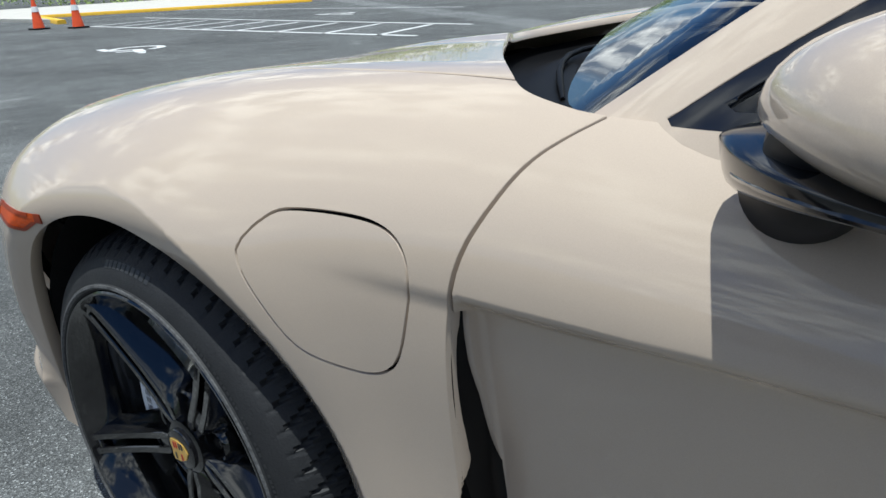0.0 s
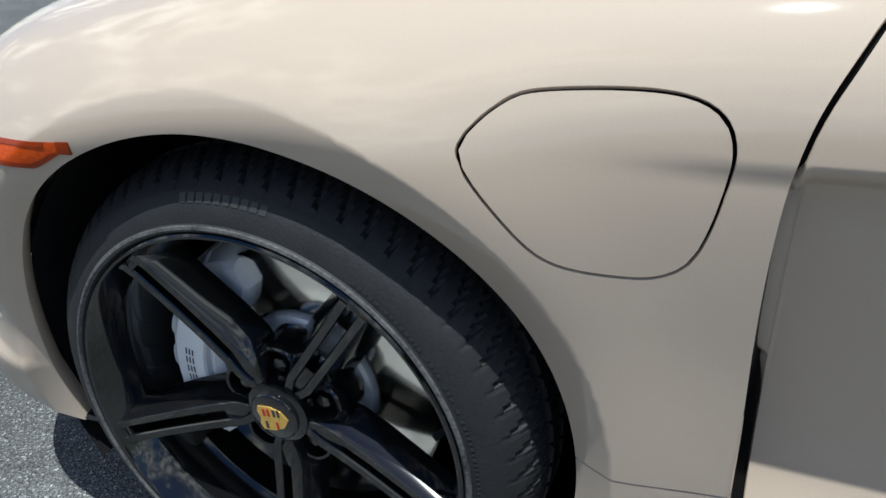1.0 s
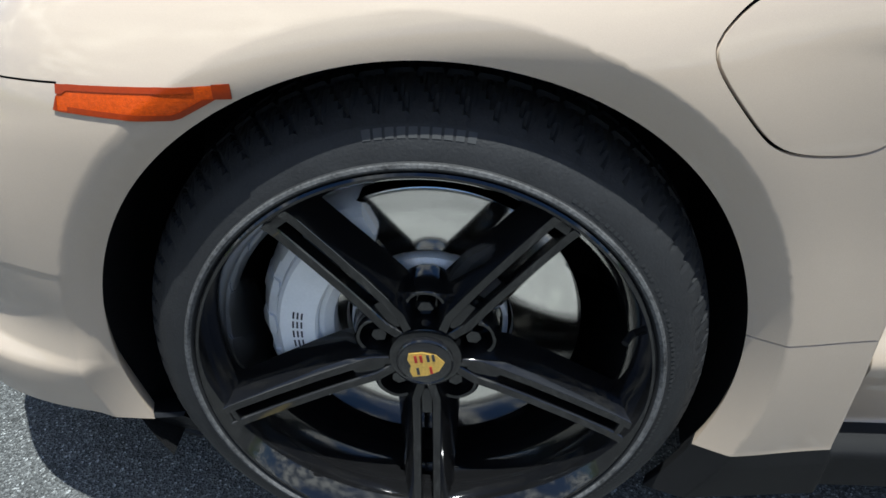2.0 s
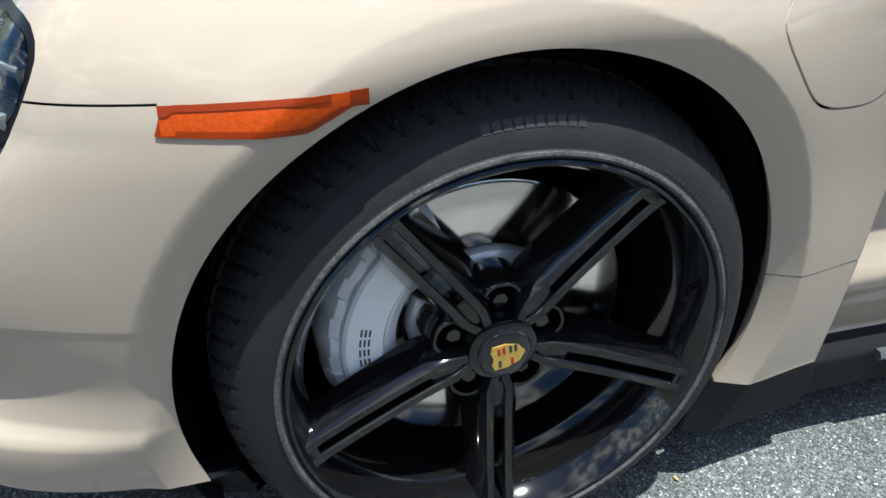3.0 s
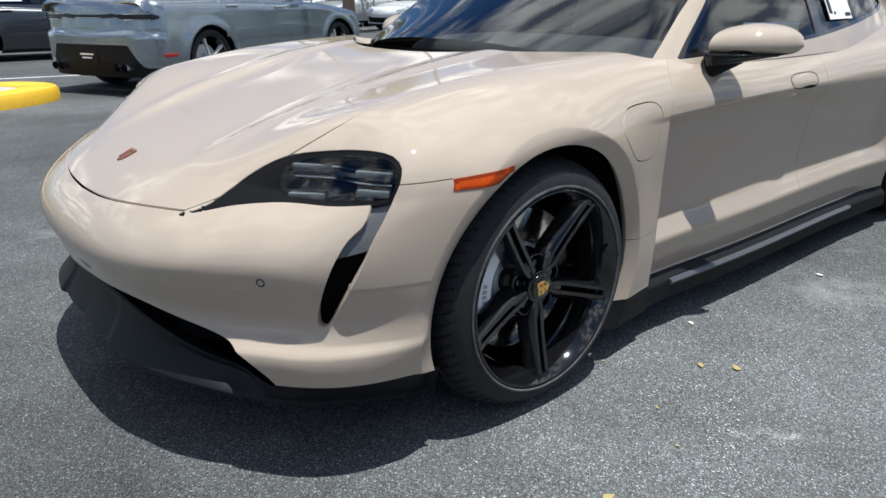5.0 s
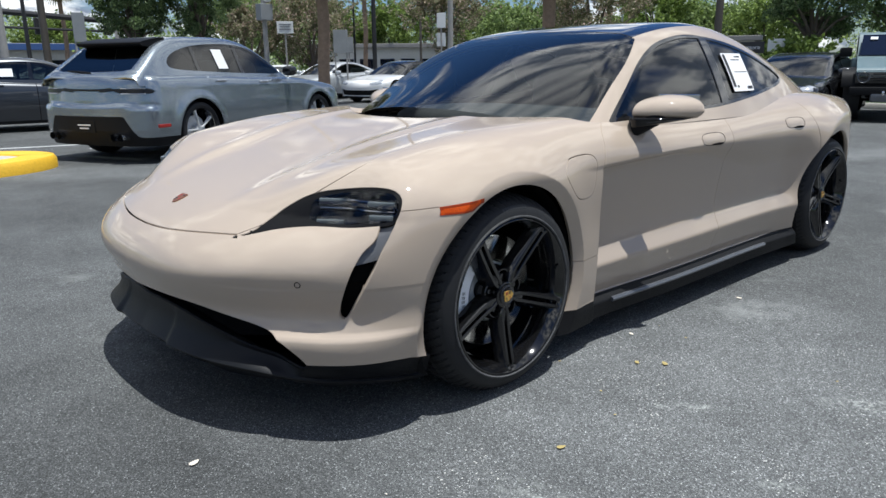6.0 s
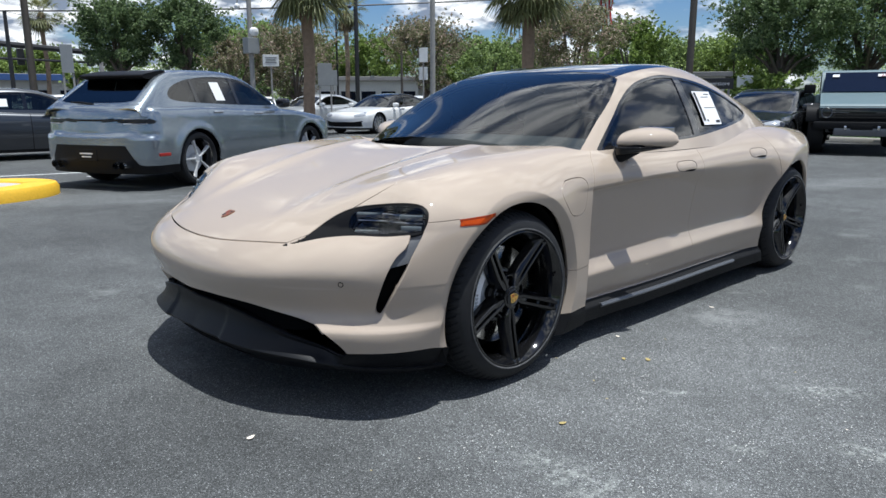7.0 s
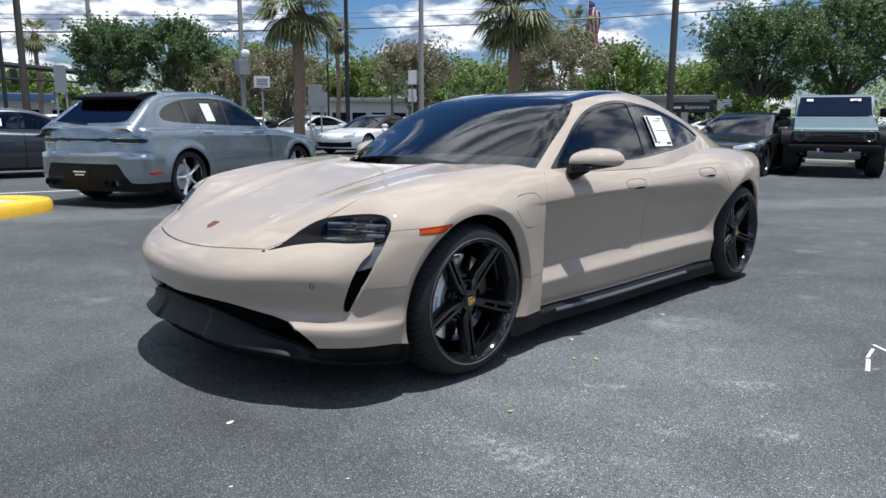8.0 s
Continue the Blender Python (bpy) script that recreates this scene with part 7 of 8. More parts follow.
# pale chips worn out of old paint lie in loose patches
CHIP = shader("paint_chip", (0.53, 0.53, 0.50), rough=0.8, noise_scale=60, noise_amt=0.2)
chip_rng = np.random.default_rng(8)
v, f = [], []
for px, py, rx, ry, turn, count in ((0.50, 1.24, 0.10, 0.05, 0.4, 70), (-0.26, 1.37, 0.13, 0.03, 0.5, 90), (-0.13, 1.89, 0.12, 0.05, 0.9, 70), (-0.82, 1.85, 0.16, 0.05, 0.7, 90),
                                    (-1.20, 1.54, 0.10, 0.03, 2.2, 40), (-0.36, 1.19, 0.12, 0.06, 1.9, 50), (-0.68, 1.04, 0.10, 0.04, 1.2, 35), (0.42, 1.80, 0.22, 0.12, 0.2, 90),
                                    (-0.37, 2.20, 0.20, 0.08, 0.6, 80), (-1.50, 1.90, 0.16, 0.04, 2.0, 50), (0.9, 2.1, 0.3, 0.15, 0.3, 90), (-0.6, 1.6, 1.4, 0.6, 0.0, 160)):
    for k in range(int(count * 0.95)):
        a, b = chip_rng.normal(size=2) * (rx, ry)
        x, y = px + a * math.cos(turn) - b * math.sin(turn), py + a * math.sin(turn) + b * math.cos(turn)
        s, w, r0 = chip_rng.uniform(0.0013, 0.0043), chip_rng.uniform(0.4, 1.0), chip_rng.uniform(0, 6.28)
        i = len(v)
        for q in range(5):
            g = r0 + 1.2566 * q
            v.append((x + s * math.cos(g) * (1 + 0.3 * math.sin(3 * g)), y + s * w * math.sin(g), 0.0035))
        f.append(tuple(range(i, i + 5)))
tagged(part("paint_chips", bm_from(v, f), CHIP), "loose pale paint chips scattered on asphalt", "debris", kind="stuff")


# ---------------------------------------------------------------- plants
def leaf_mat(name, a, b, c=None):
    m = bpy.data.materials.new(name)
    m.use_nodes = True
    n, l = m.node_tree.nodes, m.node_tree.links
    p = n["Principled BSDF"]
    geo = n.new("ShaderNodeNewGeometry")
    r = n.new("ShaderNodeValToRGB")
    r.color_ramp.elements[0].color, r.color_ramp.elements[1].color = (*a, 1), (*b, 1)
    r.color_ramp.elements[1].position = 0.75
    if c:
        e = r.color_ramp.elements.new(0.86)
        e.color = (*c, 1)
    l.new(geo.outputs["Random Per Island"], r.inputs[0])
    l.new(r.outputs[0], p.inputs["Base Color"])
    p.inputs["Roughness"].default_value = 0.55
    tr = n.new("ShaderNodeBsdfTranslucent")
    l.new(r.outputs[0], tr.inputs["Color"])
    mx = n.new("ShaderNodeMixShader")
    mx.inputs[0].default_value = 0.35
    l.new(p.outputs[0], mx.inputs[1])
    l.new(tr.outputs[0], mx.inputs[2])
    l.new(mx.outputs[0], n["Material Output"].inputs["Surface"])
    return m


LEAF_GREEN = leaf_mat("leaf_green", (0.050, 0.098, 0.025), (0.35, 0.45, 0.16))
LEAF_DEEP = leaf_mat("leaf_deep", (0.034, 0.068, 0.024), (0.20, 0.28, 0.115))
LEAF_LIGHT = leaf_mat("leaf_light", (0.06, 0.11, 0.02), (0.26, 0.35, 0.08))
LEAF_PINK = leaf_mat("leaf_pink", (0.10, 0.12, 0.05), (0.27, 0.26, 0.14), (0.52, 0.38, 0.32))
LEAF_PALM = leaf_mat("leaf_palm", (0.10, 0.12, 0.045), (0.26, 0.27, 0.12))
PALM_BARK = shader("palm_bark", (0.27, 0.19, 0.13), rough=0.9, noise_scale=7, noise_amt=0.3, bump=0.8, bump_scale=18)
THATCH = shader("palm_thatch", (0.16, 0.12, 0.07), rough=0.9, noise_scale=12, noise_amt=0.3)
BARK = shader("bark", (0.13, 0.105, 0.085), rough=0.9, noise_scale=9, noise_amt=0.3, bump=0.8, bump_scale=25)
rng = np.random.default_rng(3)


def leaves(centres, radii, count, size, squash=0.8, flowers=None):
    """Vertices and faces of many small leaf blades near the skins of clumps."""
    k = len(centres)
    which = rng.choice(k, count, p=np.array(radii) ** 2 / (np.array(radii) ** 2).sum())
    d = rng.normal(size=(count, 3))
    d /= np.linalg.norm(d, axis=1)[:, None]
    r = np.array(radii)[which] * (0.55 + 0.5 * rng.random(count) ** 0.6)
    c = np.array(centres)[which] + d * r[:, None] * np.array([1, 1, squash])
    a = rng.normal(size=(count, 3)) + d * 0.8
    a /= np.linalg.norm(a, axis=1)[:, None]
    b = np.cross(a, rng.normal(size=(count, 3)))
    b /= np.linalg.norm(b, axis=1)[:, None]
    s = size * (0.6 + 0.8 * rng.random(count))[:, None]
    v = np.stack([c - a * s, c + b * s * 0.45, c + a * s, c - b * s * 0.45], 1).reshape(-1, 3)
    f = np.arange(count * 4).reshape(-1, 4)
    return v, f


def tree(name, at, height, spread, crown_low, mat, label, count=5200, size=0.13, clumps=26, group="trees", lean=0.0):
    t = thing(name, Matrix.Translation((*at, 0)), label, "tree", group)
    h0 = crown_low
    trunk = [bm_tube([(0, 0, -0.1), (0.05, 0.02, h0 * 0.6), (0.0, 0.06, h0 * 1.15)], 0.1, 8, [0.17, 0.12, 0.09])]
    centres, radii = [], []
    for k in range(clumps):
        a, u = rng.random() * 6.283, rng.random() ** 0.5
        z = rng.random()
        w = math.sin(math.pi * (0.18 + 0.72 * z)) * (0.75 + 0.35 * rng.random())
        c = (spread * u * w * math.cos(a), spread * u * w * math.sin(a), h0 + (height - h0) * (0.08 + 0.86 * z))
        centres.append(c)
        radii.append(spread * (0.11 + 0.15 * rng.random()))
        if k % 3 == 0:
            trunk.append(bm_tube([(0, 0.03, h0 * 0.9), (c[0] * 0.45, c[1] * 0.45, (h0 + c[2]) / 2), c], 0.04, 5, [0.07, 0.045, 0.015]))
    part("trunk", bm_join(*trunk), BARK, t, smooth=True)
    # slender shoots rise out of the crown and break its outline
    for k in range(clumps * 3):
        a, u = rng.random() * 6.283, rng.random() ** 0.5
        w = spread * 0.80 * u
        base = h0 + (height - h0) * (0.30 + 0.46 * math.sqrt(max(0, 1 - u * u)) + 0.12 * rng.random())
        out, rise = 0.05 + 0.13 * u * rng.random(), 0.055 + 0.05 * rng.random()
        for j in range(6):
            centres.append((w * math.cos(a) + spread * out * j * math.cos(a), w * math.sin(a) + spread * out * j * math.sin(a), base + rise * j * spread))
            radii.append(spread * (0.070 - 0.009 * j))
    v, f = leaves(centres, radii, count, size)
    piece("crown", make_mesh("crown", v, f, None, False), mat, t)
    return t


EYE = (2.287, 3.056)


def bearing(deg, dist):
    a = radians(deg)
    return (EYE[0] + dist * math.cos(a), EYE[1] + dist * math.sin(a))


tree("tree", bearing(-110.2, 31), 5.0, 1.4, 2.2, LEAF_DEEP, "dense green shade tree behind parked cars", 34000, 0.052, 56)
tree("tree", bearing(-114.6, 31), 5.1, 1.4, 2.2, LEAF_DEEP, "dense green shade tree behind parked cars", 34000, 0.052, 56)
tree("flowering_tree", bearing(-118.0, 35), 3.9, 1.5, 1.2, LEAF_PINK, "low tree with fading pink blossom", 14000, 0.055, 28)
tree("flowering_tree", bearing(-122.4, 36), 4.6, 2.2, 1.2, LEAF_PINK, "low tree with fading pink blossom", 18000, 0.06, 34)
tree("flowering_tree", bearing(-132.4, 31), 4.4, 1.75, 1.5, LEAF_PINK, "round tree with faded pink blossom", 20000, 0.052, 40)
tree("flowering_tree", bearing(-143.6, 29), 4.5, 2.0, 1.6, LEAF_PINK, "round tree with faded pink blossom", 22000, 0.052, 44)
tree("tree", bearing(-137.6, 52), 5.4, 2.6, 1.5, LEAF_GREEN, "green broadleaf tree in the distance", 11000, 0.11, 30)
tree("tree", bearing(-148.2, 44), 5.7, 2.1, 1.5, LEAF_LIGHT, "bright green broadleaf tree in the distance", 12000, 0.10, 30)
tree("tree", bearing(-120.3, 56), 6.8, 2.6, 1.5, LEAF_GREEN, "green broadleaf tree in the distance", 12000, 0.12, 30)
tree("tree", bearing(-126.0, 60), 4.6, 2.6, 1.0, LEAF_GREEN, "green broadleaf tree in the distance", 12000, 0.12, 30)
tree("tree", bearing(-153.8, 56), 5.4, 2.6, 1.0, LEAF_GREEN, "green broadleaf tree in the distance", 12000, 0.12, 30)
tree("tree", bearing(-158.2, 25), 4.7, 1.7, 1.9, LEAF_DEEP, "large green shade tree beside the truck", 34000, 0.048, 56)
tree("tree", bearing(-163.4, 26), 5.0, 1.9, 1.9, LEAF_DEEP, "large green shade tree beside the truck", 36000, 0.048, 60)
tree("tree", bearing(-169.0, 25), 5.0, 1.9, 1.9, LEAF_DEEP, "large green shade tree beside the truck", 20000, 0.055, 44)
tree("shrub", bearing(-157.6, 24), 1.9, 1.0, 0.3, LEAF_LIGHT, "pale green shrub on the verge", 2600, 0.08, 14, "shrubs")
tree("shrub", bearing(-156.4, 25), 1.7, 0.9, 0.3, LEAF_LIGHT, "pale green shrub on the verge", 2200, 0.08, 12, "shrubs")
tree("young_tree", bearing(-107.3, 30), 2.6, 0.5, 0.8, LEAF_LIGHT, "thin young green tree", 900, 0.09, 8)


for dg, ds, hh, sp in ((-129.0, 58, 6.4, 2.8), (-135.6, 60, 5.8, 2.8), (-117.2, 60, 7.0, 3.0), (-140.2, 62, 5.8, 2.8), (-150.6, 57, 5.6, 2.6), (-146.2, 60, 5.2, 2.4), (-123.4, 58, 6.2, 2.8), (-155.8, 52, 5.4, 2.4), (-104.6, 62, 5.0, 2.4)):
    tree("tree", bearing(dg, ds), hh, sp, 0.8, LEAF_GREEN if int(ds) % 2 else LEAF_LIGHT, "green broadleaf tree in the distance", 13000, 0.11, 34)


def palm(at, height, radius, label, fronds=46, thatch=True, size=1.5):
    t = thing("palm_tree", Matrix.Translation((*at, 0)), label, "palm", "palms")
    k = 16
    pts = [(0.05 * math.sin(i * 0.6), 0.04 * math.cos(i * 0.5), -0.1 + (height + 0.1) * i / k) for i in range(k + 1)]
    part("trunk", bm_tube(pts, radius, 12, [radius * (1.12 if i < 2 else 0.92 + 0.06 * (i % 2) + 0.15 * (i > k - 3)) for i in range(k + 1)]), PALM_BARK, t, smooth=True)
    v, f = [], []
    for q in range(fronds):
        a = rng.random() * 6.283
        e = math.radians(-55 + 125 * rng.random())
        ln = size * (0.75 + 0.4 * rng.random())
        fold = 13
        axis = Vector((math.cos(a) * math.cos(e), math.sin(a) * math.cos(e), math.sin(e)))
        side = Vector((-math.sin(a), math.cos(a), 0))
        stem = Vector((0, 0, height)) + axis * ln * 0.45
        for w in range(fold):
            ang = math.radians(-75 + 150 * w / (fold - 1))
            d = (axis * math.cos(ang) + side * math.sin(ang)).normalized()
            tip = stem + d * ln * 0.55 + Vector((0, 0, -0.28 * ln * (0.4 + rng.random() * 0.5)))
            mid = stem + d * ln * 0.3
            u = d.cross(Vector((0, 0, 1))).normalized() * 0.024 * ln
            b = len(v)
            v += [stem, mid + u, tip, mid - u]
            f.append((b, b + 1, b + 2, b + 3))
        b = len(v)
        u = side * 0.014
        v += [Vector((0, 0, height - 0.1)) - u, Vector((0, 0, height - 0.1)) + u, stem + u, stem - u]
        f.append((b, b + 1, b + 2, b + 3))
    piece("fronds", make_mesh("fronds", v, f, None, False), LEAF_PALM, t)
    if thatch:
        v, f = [], []
        for q in range(260):
            a, z = rng.random() * 6.283, height - 0.15 - 0.75 * rng.random() * size * 0.5
            r0 = radius * 1.05
            p = Vector((r0 * math.cos(a), r0 * math.sin(a), z + 0.25))
            tip = Vector(((r0 + 0.32 * rng.random() * size) * math.cos(a), (r0 + 0.32 * rng.random() * size) * math.sin(a), z - 0.28 * size))
            u = Vector((-math.sin(a), math.cos(a), 0)) * 0.03
            b = len(v)
            v += [p - u, p + u, tip + u * 0.5, tip - u * 0.5]
            f.append((b, b + 1, b + 2, b + 3))
        piece("dry_skirt", make_mesh("dry_skirt", v, f, None, False), THATCH, t, "dry brown leaf skirt")
    return t


palm(bearing(-123.4, 25), 4.9, 0.20, "tall palm with drooping fronds and thick trunk", 84, True, 1.6)
palm(bearing(-140.2, 24), 4.6, 0.21, "tall palm with drooping fronds and thick trunk", 90, True, 1.6)
palm(bearing(-101.5, 30), 5.7, 0.22, "tall palm with a brown leaf skirt", 56, True, 1.5)
palm(bearing(-126.4, 44), 6.2, 0.14, "slender palm in the distance", 44, True, 1.5)
palm(bearing(-144.7, 46), 6.9, 0.16, "slender palm in the distance", 46, True, 1.8)
palm(bearing(-141.8, 40), 5.6, 0.15, "slender palm in the distance", 40, True, 1.4)
palm(bearing(-105.5, 52), 6.4, 0.14, "slender palm in the distance", 40, True, 1.5)
palm(bearing(-100.6, 48), 6.2, 0.14, "slender palm in the distance", 40, True, 1.5)

# far woods all round the lot, as one mass of leaves
centres, radii = [], []
for k in range(1700):
    a = rng.random() * 2 * math.pi
    d = 66 + 40 * rng.random()
    r = 0.9 + 1.1 * rng.random()
    centres.append((d * math.cos(a), d * math.sin(a), (0.5 + 4.6 * rng.random() ** 1.25) * d / 66))
    radii.append(r * d / 66)
v, f = leaves(centres, radii, 230000, 0.20)
woods = piece("woods", make_mesh("woods", v, f, None, False), LEAF_GREEN)
tagged(woods, "band of dark green trees beyond the lot", "woods", kind="stuff")

# ---------------------------------------------------------------- poles, wires, signs, far buildings
POLE_BROWN = shader("pole_bronze", (0.10, 0.085, 0.07), rough=0.5, metal=0.3, noise_scale=3, noise_amt=0.15)
POLE_GREY = shader("pole_concrete", (0.33, 0.32, 0.30), rough=0.8, noise_scale=3, noise_amt=0.12)
POLE_BLACK = shader("pole_black", (0.02, 0.02, 0.022), rough=0.5, noise_scale=3, noise_amt=0.1)
SIGN_WHITE = shader("sign_white", (0.75, 0.76, 0.76), rough=0.5, noise_scale=4, noise_amt=0.05)
SIGN_GREY = shader("sign_grey", (0.30, 0.31, 0.31), rough=0.5, metal=0.4, noise_scale=4, noise_amt=0.1)


def pole(at, h, r, mat, label, name="light_pole", arm=0.0, group="poles"):
    t = thing(name, Matrix.Translation((*at, 0)), label, "pole", group)
    part("shaft", bm_tube([(0, 0, 0), (0, 0, h * 0.5), (0, 0, h)], r, 10, [r, r * 0.9, r * 0.75]), mat, t, smooth=True)
    part("footing", bm_from(*[(lambda q: ([(x, z, y) for x, y, z in q[0]], q[1]))(lathe([(r * 2.0, 0.0), (r * 2.0, 0.35), (0, 0.36)], 14))][0]), CONCRETE, t)
    if arm:
        part("arm", bm_tube([(0, 0, h - 0.1), (arm * 0.6, 0, h + 0.15), (arm, 0, h)], 0.04, 6), mat, t, smooth=True)
        part("lamp_head", bm_box((0.5, 0.28, 0.10), (arm, 0, h - 0.04), 0.03), mat, t)
    return t


p1 = pole(bearing(-119.2, 25), 8.5, 0.085, POLE_GREY, "grey light pole with camera box")
part("control_box", bm_box((0.42, 0.35, 0.5), (0.02, 0.05, 2.9), 0.02), SIGN_GREY, p1, "grey equipment box")
part("camera_arm", bm_tube([(0, 0, 4.3), (0.28, -0.2, 4.35), (0.3, -0.22, 4.2)], 0.025, 6), SIGN_GREY, p1)
part("camera_dome", blob((0.3, -0.22, 4.12), (0.09, 0.09, 0.1), 1.0, segs=14, rings=10), SIGN_WHITE, p1, "white camera dome", smooth=True)
part("camera_head", blob((-0.1, 0.05, 3.35), (0.16, 0.12, 0.14), 0.8, segs=14, rings=10), SIGN_WHITE, p1, smooth=True)
pole(bearing(-132.9, 26), 9.0, 0.10, POLE_GREY, "plain grey lot light pole")
pole(bearing(-152.1, 22), 9.0, 0.105, POLE_BROWN, "leaning bronze light pole")
pole(bearing(-127.1, 34), 9.5, 0.11, POLE_BLACK, "tall black utility pole")
pole(bearing(-125.6, 36), 5.6, 0.055, POLE_BLACK, "slim black street lamp", arm=-0.6, name="street_lamp")
pole(bearing(-108.9, 40), 9.5, 0.12, POLE_GREY, "plain grey lot light pole")
pole(bearing(-104.6, 30), 9.5, 0.13, POLE_BROWN, "bronze painted light pole")
pole(bearing(-102.2, 27), 9.5, 0.13, POLE_GREY, "plain grey lot light pole")
pole(bearing(-103.4, 38), 5.0, 0.10, POLE_BLACK, "dark traffic signal post")
pole(bearing(-130.6, 46), 6.0, 0.09, POLE_BROWN, "brown wooden utility pole")
pole(bearing(-150.0, 48), 3.5, 0.06, POLE_GREY, "thin plain grey post")


def board(at, w, h, z, mat, label, deg, posts=1, name="sign_board", bars=0, bar_mat=None):
    t = thing(name, Matrix.Translation((*at, 0)) @ Matrix.Rotation(radians(deg), 4, "Z"), label, "sign", "signs")
    part("panel", bm_box((w, 0.04, h), (0, 0, z), 0.008), mat, t)
    for k in range(posts):
        x = 0 if posts == 1 else (-w * 0.4 + w * 0.8 * k / (posts - 1))
        part("post", bm_box((0.06, 0.05, z), (x, 0.03, z / 2), 0.008), POLE_GREY, t)
    for k in range(bars):
        part("text_bar", bm_box((w * (0.7 - 0.12 * (k % 2)), 0.01, h * 0.10), (0, -0.026, z + h * (0.25 - 0.2 * k)), 0.0), bar_mat or INK, t)
    return t


board(bearing(-120.6, 27), 0.56, 0.40, 2.55, SIGN_WHITE, "small white notice board on a post", 150, 1, bars=3, bar_mat=SIGN_GREY)
board(bearing(-124.6, 29), 0.55, 0.85, 2.15, SIGN_GREY, "grey back of a road sign", 146, 2)
board(bearing(-125.2, 30), 0.35, 0.6, 2.05, SIGN_GREY, "grey back of a road sign", 146, 1)
board(bearing(-132.2, 29), 0.34, 0.55, 2.9, SIGN_WHITE, "narrow pale road sign panel", 138, 1)
board(bearing(-132.2, 29.2), 0.34, 0.5, 2.2, SIGN_WHITE, "narrow pale road sign panel", 138, 1)
board(bearing(-106.8, 27), 0.36, 0.9, 2.5, SIGN_GREY, "grey back of a tall sign", 165, 2)
store = board(bearing(-153.7, 22), 1.15, 0.30, 1.60, POLE_BLACK, "dark dealership sign with pale lettering", 116, 2, name="dealership_sign")


def lettering(words, size, mat, parent, m):
    """Flat letters in the built-in font, as a mesh."""
    cu = bpy.data.curves.new("letters", "FONT")
    cu.body, cu.size, cu.align_x, cu.align_y, cu.extrude = words, size, "CENTER", "CENTER", 0.003
    tmp = bpy.data.objects.new("letters", cu)
    me = bpy.data.meshes.new_from_object(tmp)
    bpy.data.objects.remove(tmp)
    me.materials.clear()
    o = piece("lettering", me, mat, parent)
    o.matrix_basis = m
    return o


lettering("Superstore", 0.15, SIGN_WHITE, store, Matrix.Translation((0.14, -0.026, 1.60)) @ Matrix.Rotation(math.pi / 2, 4, "X"))
part("text_bar", bm_box((0.20, 0.01, 0.065), (-0.40, -0.026, 1.59)), SIGN_WHITE, store)
TAG_RED = shader("tag_red", (0.6, 0.04, 0.05), rough=0.6, noise_scale=20, noise_amt=0.1)
lettering("23", 0.10, TAG_RED, truck, Matrix.Translation((-0.925, 0.42, 1.70)) @ Matrix.Rotation(math.pi / 2, 4, "Z") @ Matrix.Rotation(math.pi / 2, 4, "X"))
board(bearing(-156.0, 24), 0.45, 0.35, 1.7, SIGN_WHITE, "small white sign on post", 115, 1)


def wire(a, b, sag, r, name="overhead_wire"):
    pts = [tuple(Vector(a).lerp(Vector(b), k / 24) - Vector((0, 0, sag * 4 * (k / 24) * (1 - k / 24)))) for k in range(25)]
    tagged(part(name, bm_tube(pts, r, 5), POLE_BLACK, smooth=True), "black overhead utility cable", "cable", "overhead cables")


far_l, far_r = bearing(-96, 42), bearing(-166, 42)
wire((*far_l, 5.15), (*far_r, 7.25), 0.7, 0.035)
wire((*bearing(-96, 44), 6.0), (*bearing(-166, 44), 8.0), 0.8, 0.014)
wire((*bearing(-96, 45), 6.3), (*bearing(-166, 45), 8.4), 0.8, 0.014)
wire((*bearing(-96, 38), 6.0), (*bearing(-112, 46), 5.0), 0.3, 0.014)
# traffic signal gantry
gan = thing("signal_gantry", Matrix.Identity(4), "dark traffic signal mast arm over a road", "gantry")
ga, gb = bearing(-98, 46), bearing(-110.5, 50)
part("mast_arm", bm_tube([(*ga, 4.45), (*gb, 3.9)], 0.16, 8), POLE_BLACK, gan, smooth=True)
part("lower_arm", bm_tube([(*ga, 3.5), (*gb, 3.4)], 0.07, 8), POLE_BLACK, gan, smooth=True)
part("mast", bm_tube([(*bearing(-98, 46), 0), (*bearing(-98, 46), 4.6)], 0.18, 8), POLE_BLACK, gan, smooth=True)
for k, dg in enumerate((-100.2, -104, -108.2, -109.8)):
    pp = bearing(dg, 48)
    part("signal_head", bm_box((0.35, 0.3, 0.9), (pp[0], pp[1], 3.6), 0.05), POLE_BLACK, gan)
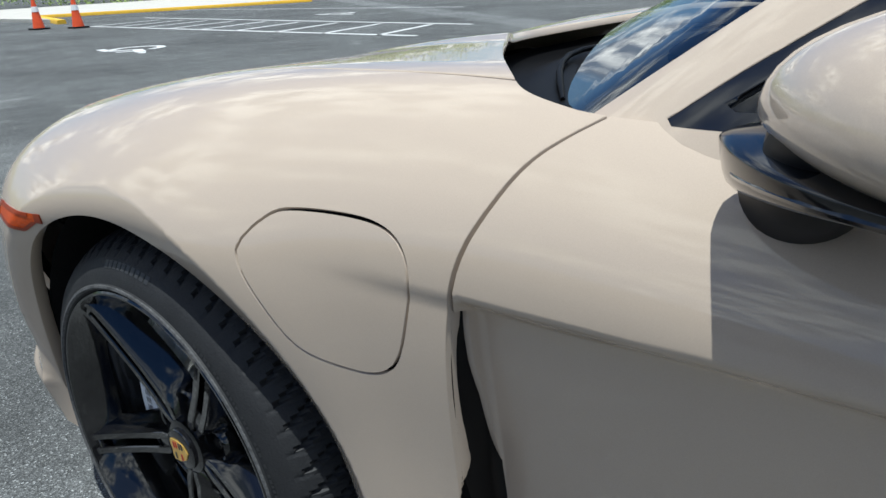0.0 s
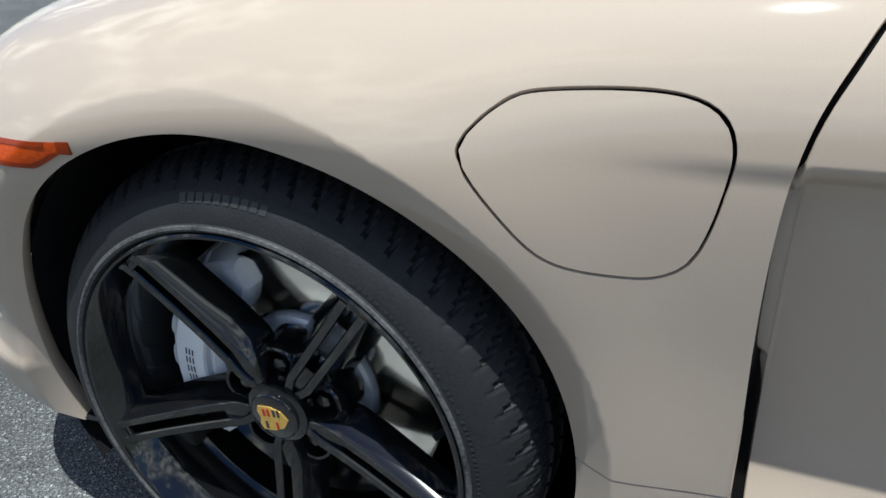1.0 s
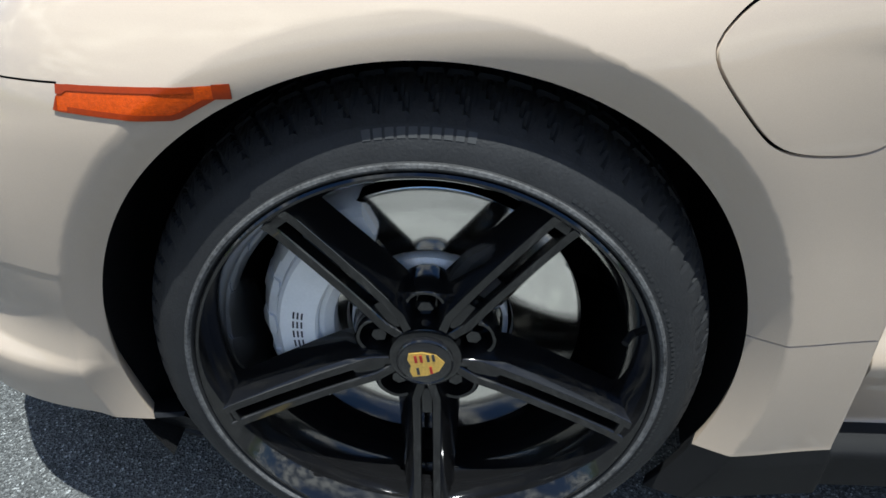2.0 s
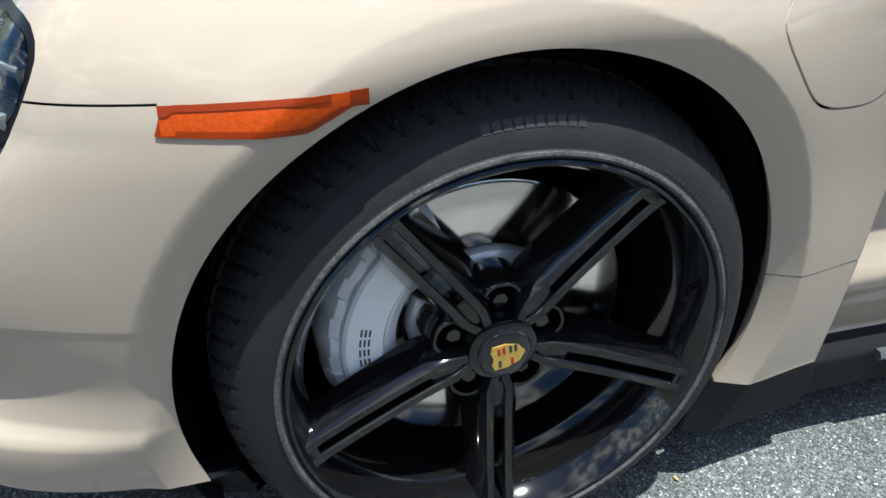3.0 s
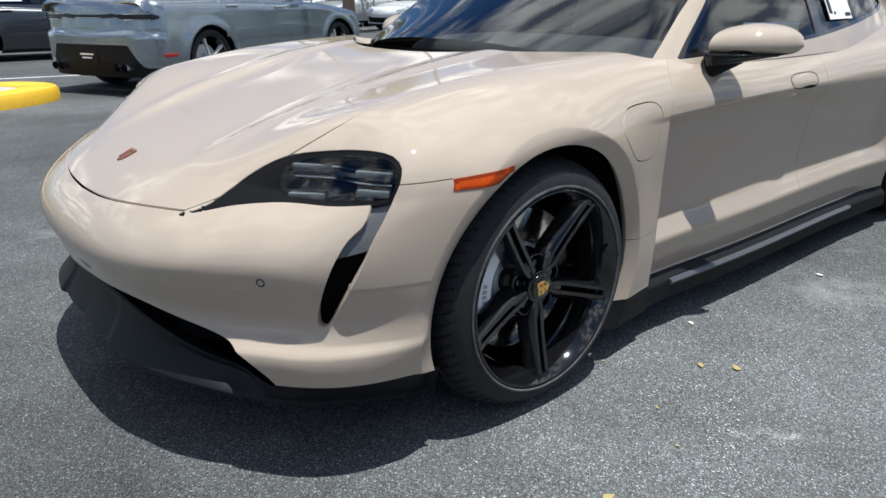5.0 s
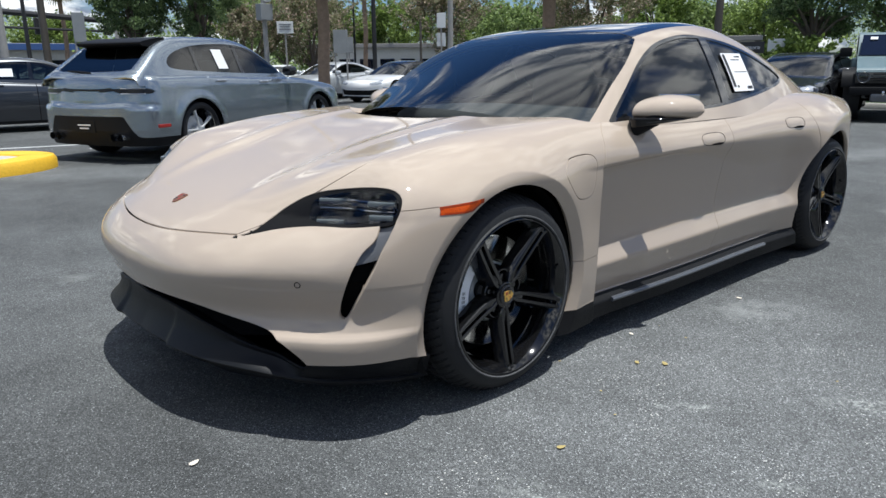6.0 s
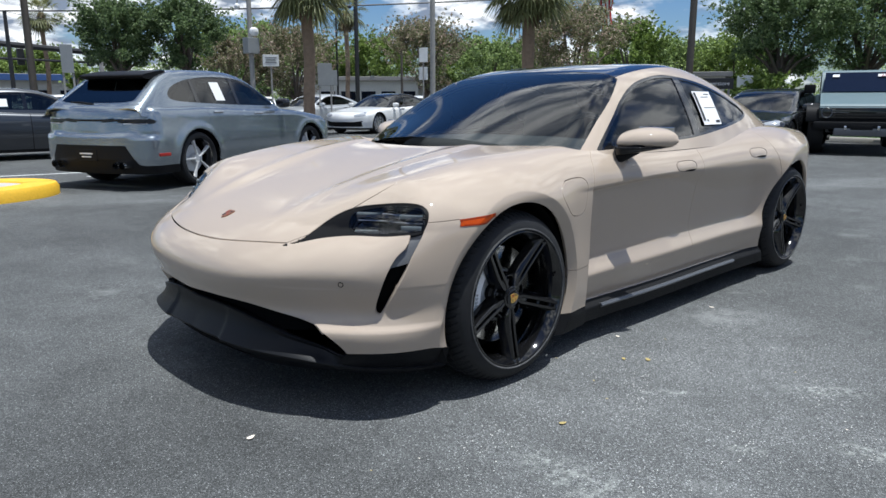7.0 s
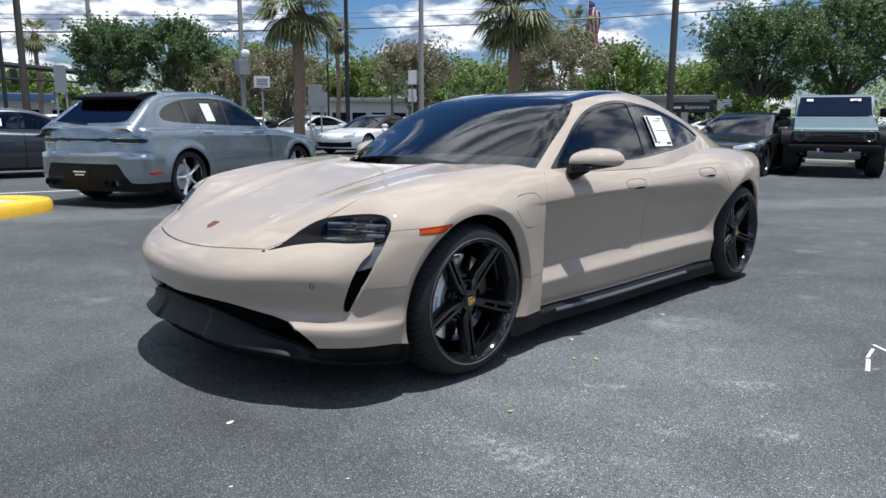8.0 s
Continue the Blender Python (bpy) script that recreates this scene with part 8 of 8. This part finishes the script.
# flag
fl = thing("flag_pole", Matrix.Translation((*bearing(-145.7, 46), -0.5)) @ yaw(132), "tall white pole with a limp striped flag", "flag")
part("shaft", bm_tube([(0, 0, 0), (0, 0, 9.2)], 0.06, 8), SIGN_WHITE, fl, smooth=True)
FLAG_RED = shader("flag_red", (0.45, 0.03, 0.04), rough=0.8, noise_scale=3, noise_amt=0.15)
FLAG_BLUE = shader("flag_blue", (0.03, 0.05, 0.20), rough=0.8, noise_scale=3, noise_amt=0.15)
for k in range(7):
    mt = FLAG_RED if k % 2 == 0 else SIGN_WHITE
    pts = [(0.05 + 0.10 * k + 0.05 * math.sin(j * 1.1 + k), 0.12 * math.sin(j * 0.9 + k * 0.8), 8.9 - 0.33 * j - 0.10 * k) for j in range(10)]
    v = [q for p in pts for q in ((p[0] - 0.01, p[1], p[2]), (p[0] + 0.11, p[1] + 0.03, p[2] - 0.03))]
    ff = [(2 * i, 2 * i + 1, 2 * i + 3, 2 * i + 2) for i in range(9)]
    part("flag_stripe", bm_from(v, ff), mt, fl, smooth=True)
v = [(0.02, 0.05, 9.0), (0.45, 0.15, 8.85), (0.42, 0.1, 7.9), (0.02, 0.02, 8.0)]
part("flag_canton", bm_from(v, [(0, 1, 2, 3)]), FLAG_BLUE, fl)

WALL_PALE = shader("wall_pale", (0.55, 0.54, 0.50), rough=0.8, noise_scale=1.0, noise_amt=0.1)
ROOF_GREY = shader("roof_grey", (0.25, 0.24, 0.23), rough=0.8, noise_scale=1.0, noise_amt=0.15)
BLUE_TRIM = shader("blue_fascia", (0.05, 0.11, 0.28), rough=0.5, noise_scale=1.0, noise_amt=0.1)


def shop(at, deg, w, d, h, label, fascia=None, windows=6):
    t = thing("low_building", Matrix.Translation((*at, 0)) @ Matrix.Rotation(radians(deg), 4, "Z"), label, "building", "far buildings")
    part("wall", bm_box((w, d, h), (0, 0, h / 2)), WALL_PALE, t)
    part("roof", bm_box((w + 0.8, d + 0.8, 0.3), (0, 0, h + 0.15), 0.04), ROOF_GREY, t)
    if fascia:
        part("fascia", bm_box((w + 1.0, 0.2, 0.42), (0, -d / 2 - 0.5, h + 0.05), 0.02), fascia, t)
    for k in range(windows):
        x = -w / 2 + w * (k + 0.5) / windows
        part("window", bm_box((w / windows * 0.7, 0.06, h * 0.5), (x, -d / 2 - 0.02, h * 0.45)), ROOF_GLASS, t)
    return t


shop(bearing(-127.2, 58), 143, 9, 6, 2.6, "pale low building with grey roof and dark windows")
shop(bearing(-131.0, 60), 140, 7, 6, 2.0, "pale low building with grey roof and dark windows")
shop(bearing(-103.6, 62), 167, 22, 8, 2.7, "pale low shop with a blue fascia", BLUE_TRIM, 10)
shop(bearing(-151.5, 52), 118, 6, 5, 2.6, "pale dealership building beyond the lot", None, 4)

# more cars far across the lot
for k, (dg, ds, an, mt, lb) in enumerate(((-119.9, 46, 60, WHITE_PAINT, "white car far across the lot"), (-121.9, 48, 20, PALE_SILVER, "silver car far across the lot"),
                                          (-131.0, 40, 30, WHITE_PAINT, "white car far across the lot"), (-107.0, 40, 190, WHITE_PAINT, "white car far across the lot"),
                                          (-158.8, 36, 80, WHITE_PAINT, "white car far across the lot"))):
    cp = copy_thing(far_car, Matrix.Translation((*bearing(dg, ds), 0)) @ yaw(an))
    cp["label"] = lb

# unseen added wall closes the lot behind the viewer and shades the car's flank
GLASS_WALL = shader("unseen_wall_glass", (0.02, 0.025, 0.028), rough=0.08, coat=0.5, noise_scale=0.6, noise_amt=0.2)
WALL_BROWN = shader("unseen_wall_brown", (0.16, 0.145, 0.13), rough=0.7, noise_scale=0.8, noise_amt=0.15)
tagged(part("wall_unseen", bm_box((44, 0.4, 3.6), (-5, 17.5, 1.8)), WALL_BROWN), "unseen brown wall added to shade the car side", "wall", kind="structure")
for k in range(12):
    tagged(part("window_%d" % (k + 1), bm_box((2.9, 0.06, 2.6), (-24.0 + 3.5 * k, 17.27, 1.6), 0.02), GLASS_WALL), "dark pane on the unseen added wall", "window", kind="structure")
